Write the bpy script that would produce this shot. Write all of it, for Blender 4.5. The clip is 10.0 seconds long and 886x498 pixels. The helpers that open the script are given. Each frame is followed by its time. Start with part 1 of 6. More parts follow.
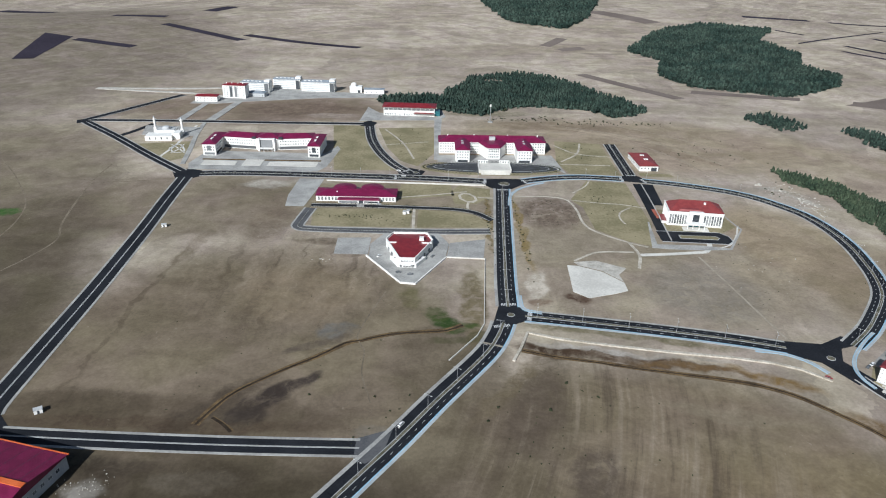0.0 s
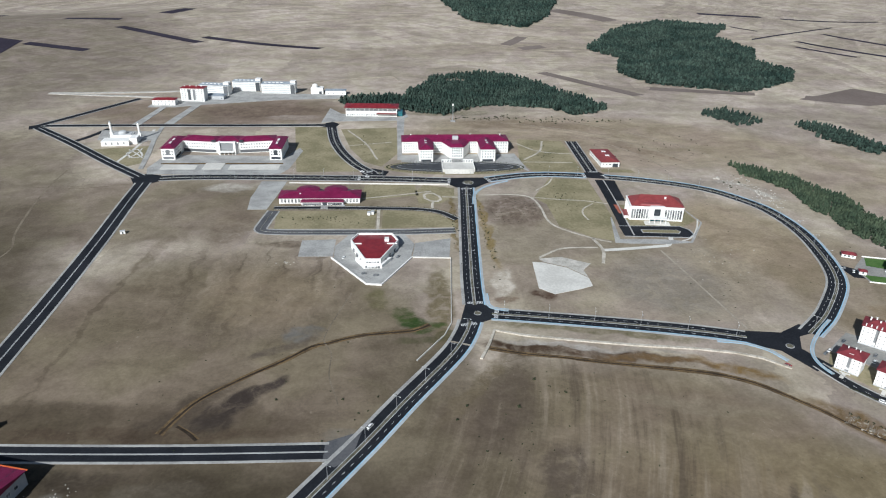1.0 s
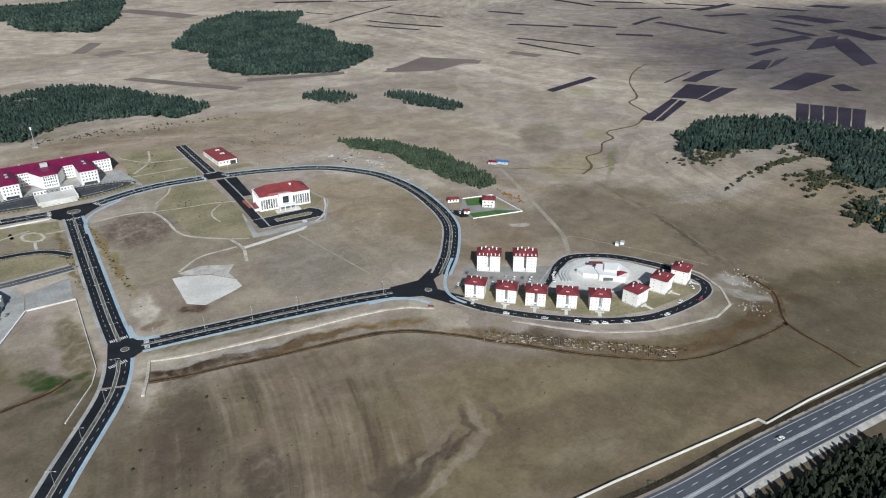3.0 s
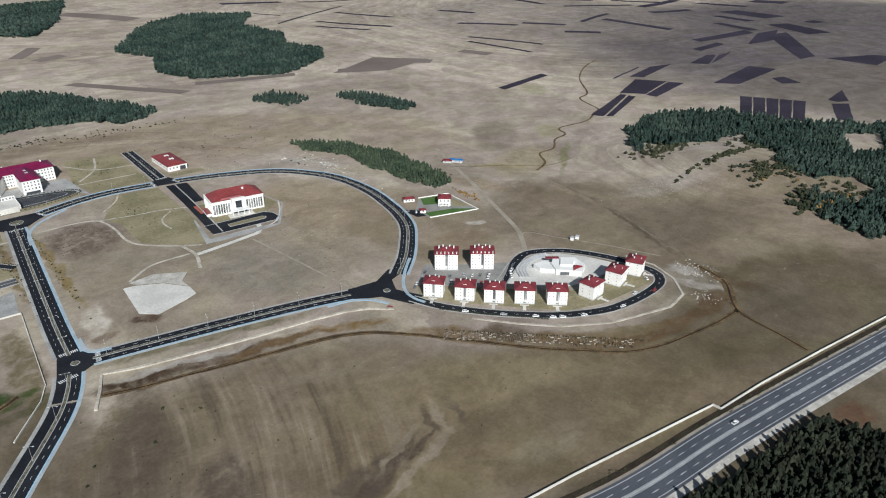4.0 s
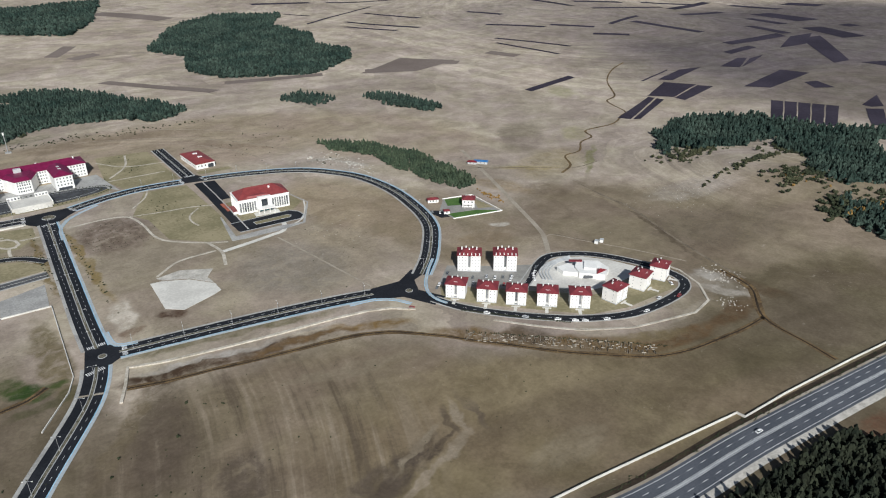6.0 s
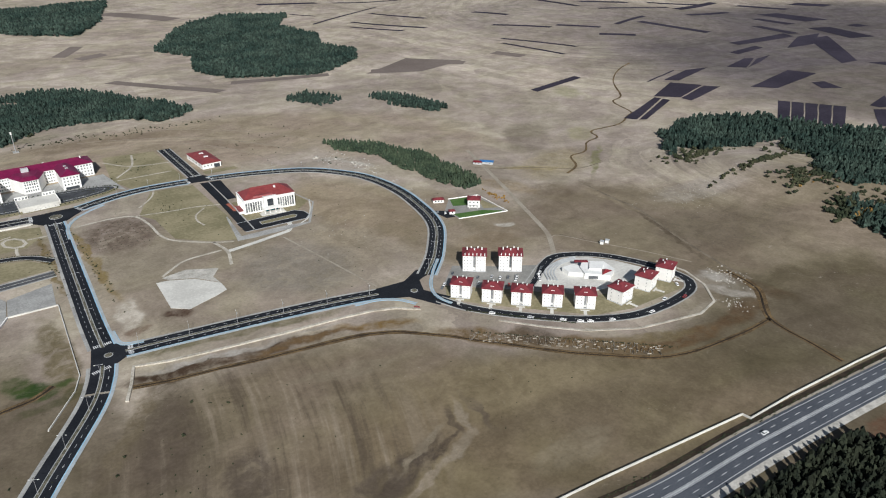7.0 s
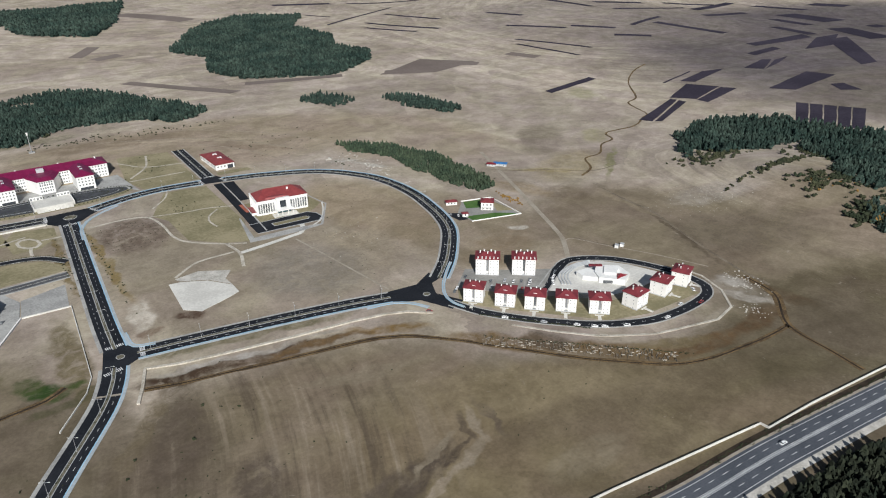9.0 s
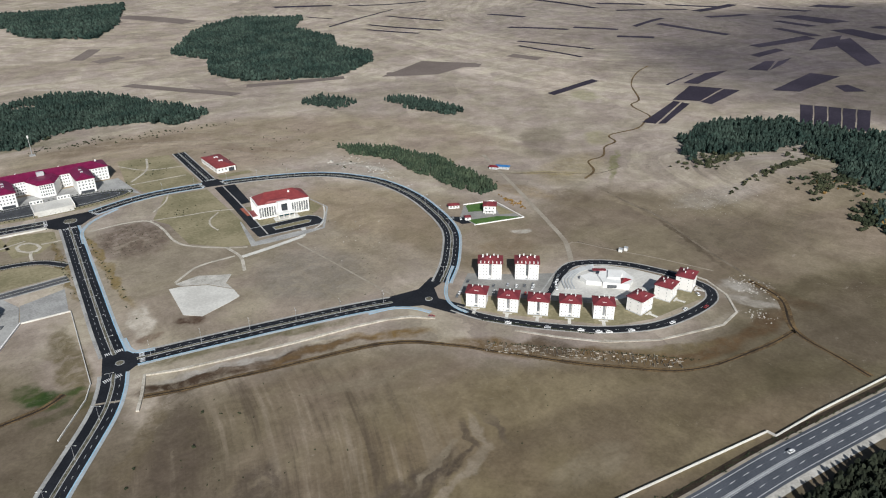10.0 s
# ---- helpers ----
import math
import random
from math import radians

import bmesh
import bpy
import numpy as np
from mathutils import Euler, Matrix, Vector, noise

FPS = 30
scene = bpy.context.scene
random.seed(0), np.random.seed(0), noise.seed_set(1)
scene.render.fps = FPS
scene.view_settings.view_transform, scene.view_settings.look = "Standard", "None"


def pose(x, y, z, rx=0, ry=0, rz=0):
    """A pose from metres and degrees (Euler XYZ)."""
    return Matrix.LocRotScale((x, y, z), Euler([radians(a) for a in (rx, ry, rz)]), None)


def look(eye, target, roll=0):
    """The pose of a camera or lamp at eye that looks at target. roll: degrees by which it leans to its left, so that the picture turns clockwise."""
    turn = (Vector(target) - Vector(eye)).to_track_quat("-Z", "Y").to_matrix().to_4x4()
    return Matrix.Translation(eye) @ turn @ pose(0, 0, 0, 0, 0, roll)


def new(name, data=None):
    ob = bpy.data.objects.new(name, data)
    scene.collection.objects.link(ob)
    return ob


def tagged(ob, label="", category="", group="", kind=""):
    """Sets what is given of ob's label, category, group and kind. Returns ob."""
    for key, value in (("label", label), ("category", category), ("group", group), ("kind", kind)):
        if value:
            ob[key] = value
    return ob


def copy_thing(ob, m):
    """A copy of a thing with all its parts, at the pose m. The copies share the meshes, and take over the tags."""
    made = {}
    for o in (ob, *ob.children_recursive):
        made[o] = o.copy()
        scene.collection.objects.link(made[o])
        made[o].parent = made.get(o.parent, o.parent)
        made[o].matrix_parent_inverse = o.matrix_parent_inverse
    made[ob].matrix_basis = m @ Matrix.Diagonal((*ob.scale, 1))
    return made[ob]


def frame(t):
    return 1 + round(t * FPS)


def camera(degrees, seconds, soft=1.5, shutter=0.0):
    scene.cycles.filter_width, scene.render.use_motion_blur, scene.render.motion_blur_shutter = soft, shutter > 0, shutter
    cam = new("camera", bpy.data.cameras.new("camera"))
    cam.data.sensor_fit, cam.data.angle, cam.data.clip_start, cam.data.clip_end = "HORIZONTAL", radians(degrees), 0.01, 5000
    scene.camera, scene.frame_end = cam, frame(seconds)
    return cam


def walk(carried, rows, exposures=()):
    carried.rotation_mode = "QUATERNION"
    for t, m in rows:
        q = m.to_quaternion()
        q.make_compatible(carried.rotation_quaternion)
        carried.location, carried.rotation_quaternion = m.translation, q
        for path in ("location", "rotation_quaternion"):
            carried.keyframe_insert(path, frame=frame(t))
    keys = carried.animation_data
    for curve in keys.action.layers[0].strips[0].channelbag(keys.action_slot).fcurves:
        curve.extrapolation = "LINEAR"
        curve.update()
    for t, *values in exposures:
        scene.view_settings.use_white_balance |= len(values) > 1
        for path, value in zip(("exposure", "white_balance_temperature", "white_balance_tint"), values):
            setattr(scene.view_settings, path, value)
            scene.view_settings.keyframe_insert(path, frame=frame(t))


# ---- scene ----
cam = camera(65.24, 10.0, 1.1)
# seconds, x, y, z, yaw, pitch, roll
PATH = [
    (0.0, 0.00, 0.00, 240.00, 0.000, -25.568, 1.179),
    (0.5, 0.49, 0.21, 239.85, -1.113, -25.541, 1.090),
    (1.0, 1.09, 0.40, 239.61, -3.037, -25.523, 1.020),
    (1.5, 1.86, 0.45, 239.36, -8.599, -25.522, 0.854),
    (2.0, 2.34, 0.35, 239.24, -17.632, -25.578, 0.534),
    (2.5, 2.64, 0.18, 239.30, -27.202, -25.698, 0.259),
    (3.0, 2.72, 0.08, 239.35, -35.000, -25.810, 0.067),
    (3.2, 2.78, 0.06, 239.35, -36.800, -25.819, 0.004),
    (4.3, 3.39, -0.19, 239.28, -38.900, -25.867, -0.131),
    (4.5, 3.47, -0.27, 239.27, -38.358, -25.844, -0.113),
    (5.0, 3.70, -0.50, 239.27, -37.416, -25.801, -0.132),
    (5.5, 3.83, -0.73, 239.32, -36.965, -25.786, -0.139),
    (7.0, 4.01, -1.08, 239.26, -36.118, -25.746, -0.215),
    (7.5, 4.24, -0.91, 239.25, -35.852, -25.760, -0.276),
    (8.0, 4.74, -0.26, 239.23, -35.460, -25.768, -0.339),
    (8.5, 5.55, 0.93, 239.28, -35.130, -25.744, -0.357),
    (9.0, 6.60, 2.61, 239.28, -34.947, -25.711, -0.397),
    (9.5, 7.84, 4.63, 239.30, -34.833, -25.661, -0.444),
    (10.0, 9.14, 6.77, 239.32, -34.773, -25.597, -0.473),
]
EXPOSURES = [(0.0, 0.14, 5950, 6.5), (1.2, 0.14, 5950, 6.5), (2.0, 0.09, 5950, 6.5), (2.5, 0.05, 5950, 6.5), (4.5, 0.03, 6150, 7.0), (10.0, 0.04, 6250, 8.0)]
walk(cam, [(t, pose(x, y, z, 0, 0, yaw) @ pose(0, 0, 0, 90 + pitch) @ pose(0, 0, 0, 0, 0, roll)) for t, x, y, z, yaw, pitch, roll in PATH], EXPOSURES)

# ---- light: a clear autumn day, the sun low behind the camera ----
SUN_ELEVATION, SUN_FROM = 33.0, (-0.43, -0.90)
world = bpy.data.worlds.new("sky")
scene.world = world
world.use_nodes = True
sky = world.node_tree.nodes.new("ShaderNodeTexSky")
sky.sky_type, sky.sun_disc = "NISHITA", False
sky.sun_elevation = radians(SUN_ELEVATION)
sky.sun_rotation = math.atan2(SUN_FROM[0], SUN_FROM[1])
sky.dust_density = 1.5
world.node_tree.links.new(sky.outputs[0], world.node_tree.nodes["Background"].inputs[0])
world.node_tree.nodes["Background"].inputs[1].default_value = 0.048
sun = new("sun", bpy.data.lights.new("sun", "SUN"))
sun.data.energy, sun.data.angle, sun.data.color = 4.8, radians(0.53), (1.0, 0.975, 0.94)
c33 = math.cos(radians(SUN_ELEVATION))
sun.matrix_world = look((SUN_FROM[0] * c33 * 100, SUN_FROM[1] * c33 * 100, math.sin(radians(SUN_ELEVATION)) * 100), (0, 0, 0))


# ---- the lie of the land ----
def ease(a, b, x):
    t = np.clip((x - a) / (b - a), 0, 1)
    return t * t * (3 - 2 * t)


def lie(x, y):
    """Height of the ground: level on the campus, rolling further out, a wooded rise in the east."""
    d = np.hypot(x - 80, y - 420)
    far = ease(520, 1500, d)
    z = far * (14 * np.sin(x * 0.0031 + 1.1) * np.cos(y * 0.0026 + 0.4) + 9 * np.sin(x * 0.0057 - y * 0.0043) + 0.018 * (d - 520))
    return z + 16 * np.exp(-(((x - 640) / 120) ** 2 + ((y - 330) / 110) ** 2)) * ease(430, 560, d)


# ---- materials ----
def nodes_of(name, rough=0.8, metal=0.0):
    m = bpy.data.materials.new(name)
    m.use_nodes = True
    n, l = m.node_tree.nodes, m.node_tree.links
    b = n["Principled BSDF"]
    b.inputs["Roughness"].default_value, b.inputs["Metallic"].default_value = rough, metal
    if rough >= 0.8:  # matt, dusty surfaces
        b.inputs["Specular IOR Level"].default_value = 0.15
    return m, n, l, b


def noise_tex(n, l, coord, scale, detail=4, rough=0.55, distort=0.0):
    t = n.new("ShaderNodeTexNoise")
    t.inputs["Scale"].default_value, t.inputs["Detail"].default_value = scale, detail
    t.inputs["Roughness"].default_value, t.inputs["Distortion"].default_value = rough, distort
    l.new(coord, t.inputs["Vector"])
    return t.outputs["Fac"]


def ramp(n, l, fac, lo, hi, a=0.0, b=1.0):
    r = n.new("ShaderNodeMapRange")
    r.interpolation_type = "SMOOTHSTEP"
    for key, v in (("From Min", lo), ("From Max", hi), ("To Min", a), ("To Max", b)):
        r.inputs[key].default_value = v
    l.new(fac, r.inputs["Value"])
    return r.outputs["Result"]


def mix(n, l, fac, a, b, blend="MIX"):
    m = n.new("ShaderNodeMix")
    m.data_type, m.blend_type = "RGBA", blend
    for value, sock in ((fac, m.inputs[0]), (a, m.inputs[6]), (b, m.inputs[7])):
        if isinstance(value, (int, float)):
            sock.default_value = value
        elif isinstance(value, tuple):
            sock.default_value = (*value, 1)
        else:
            l.new(value, sock)
    return m.outputs[2]


def mathn(n, l, op, a, b=0.0):
    m = n.new("ShaderNodeMath")
    m.operation = op
    for value, sock in ((a, m.inputs[0]), (b, m.inputs[1])):
        if isinstance(value, (int, float)):
            sock.default_value = value
        else:
            l.new(value, sock)
    return m.outputs[0]


def bump(n, l, b, height, strength, dist):
    k = n.new("ShaderNodeBump")
    k.inputs["Strength"].default_value, k.inputs["Distance"].default_value = strength, dist
    l.new(height, k.inputs["Height"])
    l.new(k.outputs[0], b.inputs["Normal"])


def place_of(n):
    return n.new("ShaderNodeNewGeometry").outputs["Position"]


def surface(name, dark, light, coarse, fine, rough=0.8, metal=0.0, relief=0.02, island=0.0):
    """Two-scale variation between two colours, in world metres."""
    m, n, l, b = nodes_of(name, rough, metal)
    p = place_of(n)
    f = mathn(n, l, "ADD", mathn(n, l, "MULTIPLY", noise_tex(n, l, p, coarse), 0.6), mathn(n, l, "MULTIPLY", noise_tex(n, l, p, fine), 0.4))
    c = mix(n, l, ramp(n, l, f, 0.36, 0.64), dark, light)
    if island:
        g = n.new("ShaderNodeNewGeometry").outputs["Random Per Island"]
        c = mix(n, l, 1.0, c, mix(n, l, g, (1 - island,) * 3, (1 + island,) * 3), "MULTIPLY")
    l.new(c, b.inputs["Base Color"])
    if relief:
        bump(n, l, b, noise_tex(n, l, p, fine * 2), 0.5, relief)
    return m


# Fields, stains and far shade of the pasture: x, y, half length, half width, turn, colour, strength.
FIELDS_NEAR = [
    (-120, 345, 150, 150, 0, (0.180, 0.146, 0.103), 0.92), (-345, 330, 100, 260, 0, (0.100, 0.082, 0.056), 0.92), (-90, 190, 190, 72, 0, (0.060, 0.048, 0.033), 0.92),
    (-160, 285, 110, 26, 0, (0.105, 0.083, 0.058), 0.8), (115, 255, 120, 90, -10, (0.190, 0.152, 0.104), 0.92), (26, 262, 36, 78, -28, (0.118, 0.096, 0.069), 0.6), (5, 345, 34, 44, 0, (0.135, 0.112, 0.078), 0.7),
    (250, 190, 150, 60, -20, (0.172, 0.136, 0.084), 0.92), (440, 170, 120, 60, -8, (0.125, 0.103, 0.067), 0.92), (200, 110, 260, 40, -8, (0.110, 0.088, 0.056), 0.9),
]
FIELDS_MID = [
    (160, 480, 115, 110, 0, (0.278, 0.236, 0.182), 0.85), (290, 520, 45, 90, 8, (0.285, 0.232, 0.165), 0.85), (460, 330, 100, 120, 0, (0.190, 0.154, 0.106), 0.85), (600, 230, 150, 100, 0, (0.185, 0.150, 0.104), 0.85),
    (330, 440, 60, 90, 0, (0.225, 0.182, 0.124), 0.7), (200, 800, 230, 110, 0, (0.315, 0.258, 0.190), 0.8), (-250, 935, 190, 80, 0, (0.215, 0.170, 0.130), 0.85), (-60, 600, 120, 60, 0, (0.240, 0.205, 0.144), 0.8),
    (-480, 640, 150, 190, 0, (0.185, 0.156, 0.114), 0.85), (-240, 590, 110, 80, 0, (0.190, 0.157, 0.116), 0.85), (430, 700, 90, 130, 20, (0.33, 0.272, 0.205), 0.6),
]
FIELDS_FAR_AND_SHADE = [
    # First patch: cloud shadow over the far east, painted into the ground colour.
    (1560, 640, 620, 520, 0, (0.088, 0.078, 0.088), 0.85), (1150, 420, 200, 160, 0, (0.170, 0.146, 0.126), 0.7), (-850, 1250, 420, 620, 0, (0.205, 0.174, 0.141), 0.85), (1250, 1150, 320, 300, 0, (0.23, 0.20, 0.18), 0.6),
    (560, 590, 60, 26, 50, (0.21, 0.178, 0.142), 0.7), (505, 640, 16, 60, 20, (0.27, 0.225, 0.175), 0.6), (780, 800, 90, 40, 50, (0.46, 0.40, 0.325), 0.6), (0, 1400, 300, 60, 10, (0.30, 0.255, 0.205), 0.6),
]
STAINS_WEST_FIELD = [
    (-96, 306, 18, 8, 45, (0.046, 0.036, 0.031), 0.9), (-82, 322, 16, 5, 40, (0.050, 0.039, 0.033), 0.85), (-104, 293, 12, 9, 20, (0.052, 0.041, 0.034), 0.8), (-122, 300, 40, 9, 50, (0.080, 0.062, 0.046), 0.75),
    (-150, 252, 26, 5, 0, (0.075, 0.058, 0.042), 0.7), (-163, 238, 10, 8, 0, (0.30, 0.28, 0.25), 0.7), (-115, 242, 22, 8, 0, (0.16, 0.135, 0.105), 0.3), (-150, 283, 90, 6, 0, (0.080, 0.058, 0.040), 0.75),
    (-35, 280, 10, 6, 0, (0.18, 0.16, 0.13), 0.6), (-190, 300, 40, 14, 0, (0.085, 0.066, 0.046), 0.65),
]
STAINS_WEST_UPPER = [
    (-207, 395, 2.5, 95, -2, (0.10, 0.078, 0.053), 0.5), (-200, 495, 6, 40, -8, (0.14, 0.112, 0.074), 0.45), (-68, 378, 13, 8, 20, (0.165, 0.158, 0.146), 0.75), (-78, 362, 20, 5, 30, (0.10, 0.08, 0.065), 0.7),
    (-170, 410, 30, 60, 10, (0.145, 0.115, 0.080), 0.5), (-100, 425, 45, 40, 0, (0.235, 0.185, 0.125), 0.6), (-100, 512, 26, 7, 0, (0.115, 0.088, 0.064), 0.7), (-150, 545, 20, 40, 0, (0.15, 0.115, 0.085), 0.6),
    (-175, 642, 24, 12, 0, (0.40, 0.37, 0.32), 0.8), (-135, 650, 22, 7, 0, (0.33, 0.30, 0.26), 0.6),
]
STAINS_VERGE = [
    (120, 379, 75, 6, -11, (0.180, 0.158, 0.100), 0.85), (62, 335, 12, 30, -25, (0.140, 0.114, 0.080), 0.8), (38, 320, 6, 40, -32, (0.150, 0.120, 0.078), 0.8), (22, 410, 9, 60, 0, (0.150, 0.122, 0.070), 0.8), (15, 345, 10, 30, -32, (0.120, 0.098, 0.066), 0.8),
    (235, 445, 40, 40, 0, (0.300, 0.250, 0.185), 0.6), (110, 520, 50, 26, 0, (0.275, 0.235, 0.180), 0.6), (-200, 255, 60, 10, -3, (0.045, 0.036, 0.026), 0.7),
]
STAINS_GREEN = [
    (2, 392, 14, 8, -20, (0.036, 0.064, 0.018), 1.0), (-4, 402, 10, 9, 0, (0.060, 0.082, 0.026), 0.8), (14, 384, 14, 5, 10, (0.050, 0.070, 0.022), 0.8), (15, 372, 26, 4, 15, (0.075, 0.075, 0.036), 0.6),
    (-22, 420, 8, 16, 10, (0.13, 0.12, 0.055), 0.6), (-385, 560, 14, 9, 0, (0.045, 0.10, 0.025), 0.9), (620, 560, 30, 16, 40, (0.27, 0.25, 0.13), 0.5), (560, 480, 50, 5, 40, (0.20, 0.20, 0.09), 0.7),
    (490, 500, 36, 6, -36, (0.33, 0.27, 0.13), 0.7), (760, 720, 40, 18, 60, (0.30, 0.285, 0.17), 0.6),
]
STAINS_BANK = [
    (115, 352, 66, 5.5, -12, (0.080, 0.053, 0.034), 1.0), (74, 358, 28, 6, -16, (0.066, 0.043, 0.028), 1.0), (98, 361, 42, 3.2, -12, (0.36, 0.33, 0.295), 0.9), (150, 353, 30, 2.6, -8, (0.33, 0.295, 0.25), 0.8),
    (195, 334, 28, 6, -25, (0.21, 0.140, 0.062), 0.9), (150, 344, 40, 3.5, -10, (0.155, 0.100, 0.050), 0.85), (250, 275, 44, 9, -48, (0.165, 0.112, 0.056), 0.85), (300, 228, 40, 9, -42, (0.155, 0.104, 0.052), 0.85),
    (345, 205, 34, 8, -12, (0.125, 0.080, 0.042), 0.9), (392, 200, 22, 8, 4, (0.110, 0.072, 0.040), 0.85),
]
STAINS_HOUSING = [
    (330, 218, 26, 5, -25, (0.19, 0.150, 0.085), 0.8), (425, 232, 16, 26, 20, (0.27, 0.24, 0.20), 0.6), (432, 240, 8, 16, 20, (0.42, 0.39, 0.35), 0.75), (418, 222, 5, 16, 30, (0.38, 0.35, 0.31), 0.6),
    (440, 215, 8, 26, 10, (0.105, 0.075, 0.046), 0.8), (408, 205, 20, 6, 0, (0.10, 0.068, 0.040), 0.8), (375, 222, 24, 3, 5, (0.33, 0.29, 0.23), 0.6), (345, 400, 24, 8, -30, (0.34, 0.30, 0.24), 0.5),
    (368, 408, 9, 4, -35, (0.48, 0.45, 0.40), 0.8), (330, 385, 40, 24, 30, (0.22, 0.165, 0.105), 0.6),
]
STAINS_SOUTH_FIELD = [
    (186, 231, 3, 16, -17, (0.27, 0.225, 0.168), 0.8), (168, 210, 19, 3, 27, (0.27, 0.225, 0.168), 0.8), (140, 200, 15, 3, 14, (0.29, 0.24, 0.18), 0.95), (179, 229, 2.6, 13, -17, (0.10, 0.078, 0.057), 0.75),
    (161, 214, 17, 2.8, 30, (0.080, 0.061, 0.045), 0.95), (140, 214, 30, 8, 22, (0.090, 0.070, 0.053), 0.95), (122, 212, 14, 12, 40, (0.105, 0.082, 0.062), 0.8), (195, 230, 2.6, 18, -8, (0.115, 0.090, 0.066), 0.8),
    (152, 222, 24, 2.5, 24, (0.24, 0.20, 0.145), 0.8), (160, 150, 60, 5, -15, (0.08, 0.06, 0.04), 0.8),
]
STAINS_SOUTH_WIDE = [
    (230, 232, 70, 24, -35, (0.235, 0.190, 0.118), 0.55), (260, 196, 90, 14, -12, (0.150, 0.118, 0.078), 0.55), (215, 178, 26, 10, 0, (0.24, 0.20, 0.14), 0.6), (265, 264, 22, 9, -45, (0.105, 0.080, 0.058), 0.7),
    (345, 122, 130, 4, -7, (0.055, 0.042, 0.030), 0.9), (355, 92, 14, 9, -20, (0.13, 0.072, 0.045), 0.8), (300, 170, 70, 8, 10, (0.125, 0.098, 0.062), 0.5), (160, 300, 40, 6, -12, (0.25, 0.21, 0.15), 0.6),
    (52, 300, 14, 40, -22, (0.105, 0.081, 0.061), 0.7), (76, 250, 12, 26, -20, (0.100, 0.078, 0.060), 0.75),
]
STAINS_ARC_GARDEN = [
    (95, 426, 11, 6, -40, (0.095, 0.060, 0.042), 0.9), (69, 444, 9, 22, -8, (0.52, 0.47, 0.40), 1.0), (69, 420, 9, 6, 0, (0.15, 0.10, 0.07), 0.7), (96, 584, 32, 42, 0, (0.150, 0.116, 0.090), 0.85),
    (190, 440, 44, 46, 0, (0.232, 0.204, 0.170), 0.75), (275, 540, 30, 60, 10, (0.32, 0.258, 0.180), 0.65), (120, 450, 14, 20, 0, (0.23, 0.195, 0.125), 0.6), (246, 470, 16, 22, 20, (0.36, 0.30, 0.22), 0.5),
    (40, 560, 3, 70, 0, (0.17, 0.125, 0.05), 0.75), (67, 545, 4, 80, 2, (0.20, 0.145, 0.055), 0.75),
]
STAINS_NORTH = [
    (330, 655, 16, 6, -25, (0.50, 0.47, 0.42), 0.85), (348, 628, 20, 5, -60, (0.50, 0.47, 0.42), 0.85), (338, 612, 12, 4, -40, (0.46, 0.43, 0.38), 0.75), (330, 640, 40, 22, -40, (0.30, 0.27, 0.23), 0.5),
    (-200, 935, 90, 40, 0, (0.150, 0.110, 0.085), 0.8), (-150, 905, 34, 12, 0, (0.34, 0.285, 0.245), 0.7), (150, 870, 110, 22, -8, (0.225, 0.175, 0.125), 0.6), (60, 930, 60, 14, 0, (0.15, 0.14, 0.085), 0.6),
    (220, 830, 80, 7, -28, (0.44, 0.37, 0.28), 0.6), (270, 760, 60, 10, -45, (0.24, 0.185, 0.135), 0.6),
]
STAINS_EAST = [
    (560, 354, 44, 20, -20, (0.32, 0.285, 0.245), 0.6), (520, 290, 70, 40, -20, (0.165, 0.135, 0.100), 0.6), (520, 500, 60, 30, 20, (0.29, 0.24, 0.145), 0.6), (600, 300, 50, 20, -30, (0.26, 0.215, 0.16), 0.6),
    (468, 320, 3.5, 60, -20, (0.10, 0.078, 0.054), 0.7), (484, 380, 4, 40, 0, (0.27, 0.225, 0.155), 0.6), (500, 240, 30, 20, 10, (0.235, 0.195, 0.14), 0.6), (700, 330, 40, 24, -30, (0.30, 0.25, 0.17), 0.6),
    (455, 440, 22, 26, 0, (0.165, 0.130, 0.09), 0.6), (430, 480, 14, 40, 20, (0.27, 0.21, 0.13), 0.6),
]
STAINS = STAINS_WEST_FIELD + STAINS_WEST_UPPER + STAINS_VERGE + STAINS_GREEN + STAINS_BANK + STAINS_HOUSING + STAINS_SOUTH_FIELD + STAINS_SOUTH_WIDE + STAINS_ARC_GARDEN + STAINS_NORTH + STAINS_EAST


def stain_mask(n, l, coord, x, y, rx, ry, a, k, soft=0.45):
    """A ragged oval patch: k inside, fading to nothing."""
    g = n.new("ShaderNodeTexGradient")
    g.gradient_type = "SPHERICAL"
    g.texture_mapping.vector_type = "TEXTURE"
    g.texture_mapping.translation = (x, y, 0)
    g.texture_mapping.rotation = (0, 0, radians(a))
    g.texture_mapping.scale = (rx * 1.25, ry * 1.25, 1e6)
    l.new(coord, g.inputs["Vector"])
    return ramp(n, l, g.outputs["Fac"], 0.0 if soft < 0.8 else 0.10, 1 - soft / 1.25, 0, k)


def shade(n, l, c, fac, lo, hi, dark, light):
    return mix(n, l, 1.0, c, mix(n, l, ramp(n, l, fac, lo, hi), dark, light), "MULTIPLY")


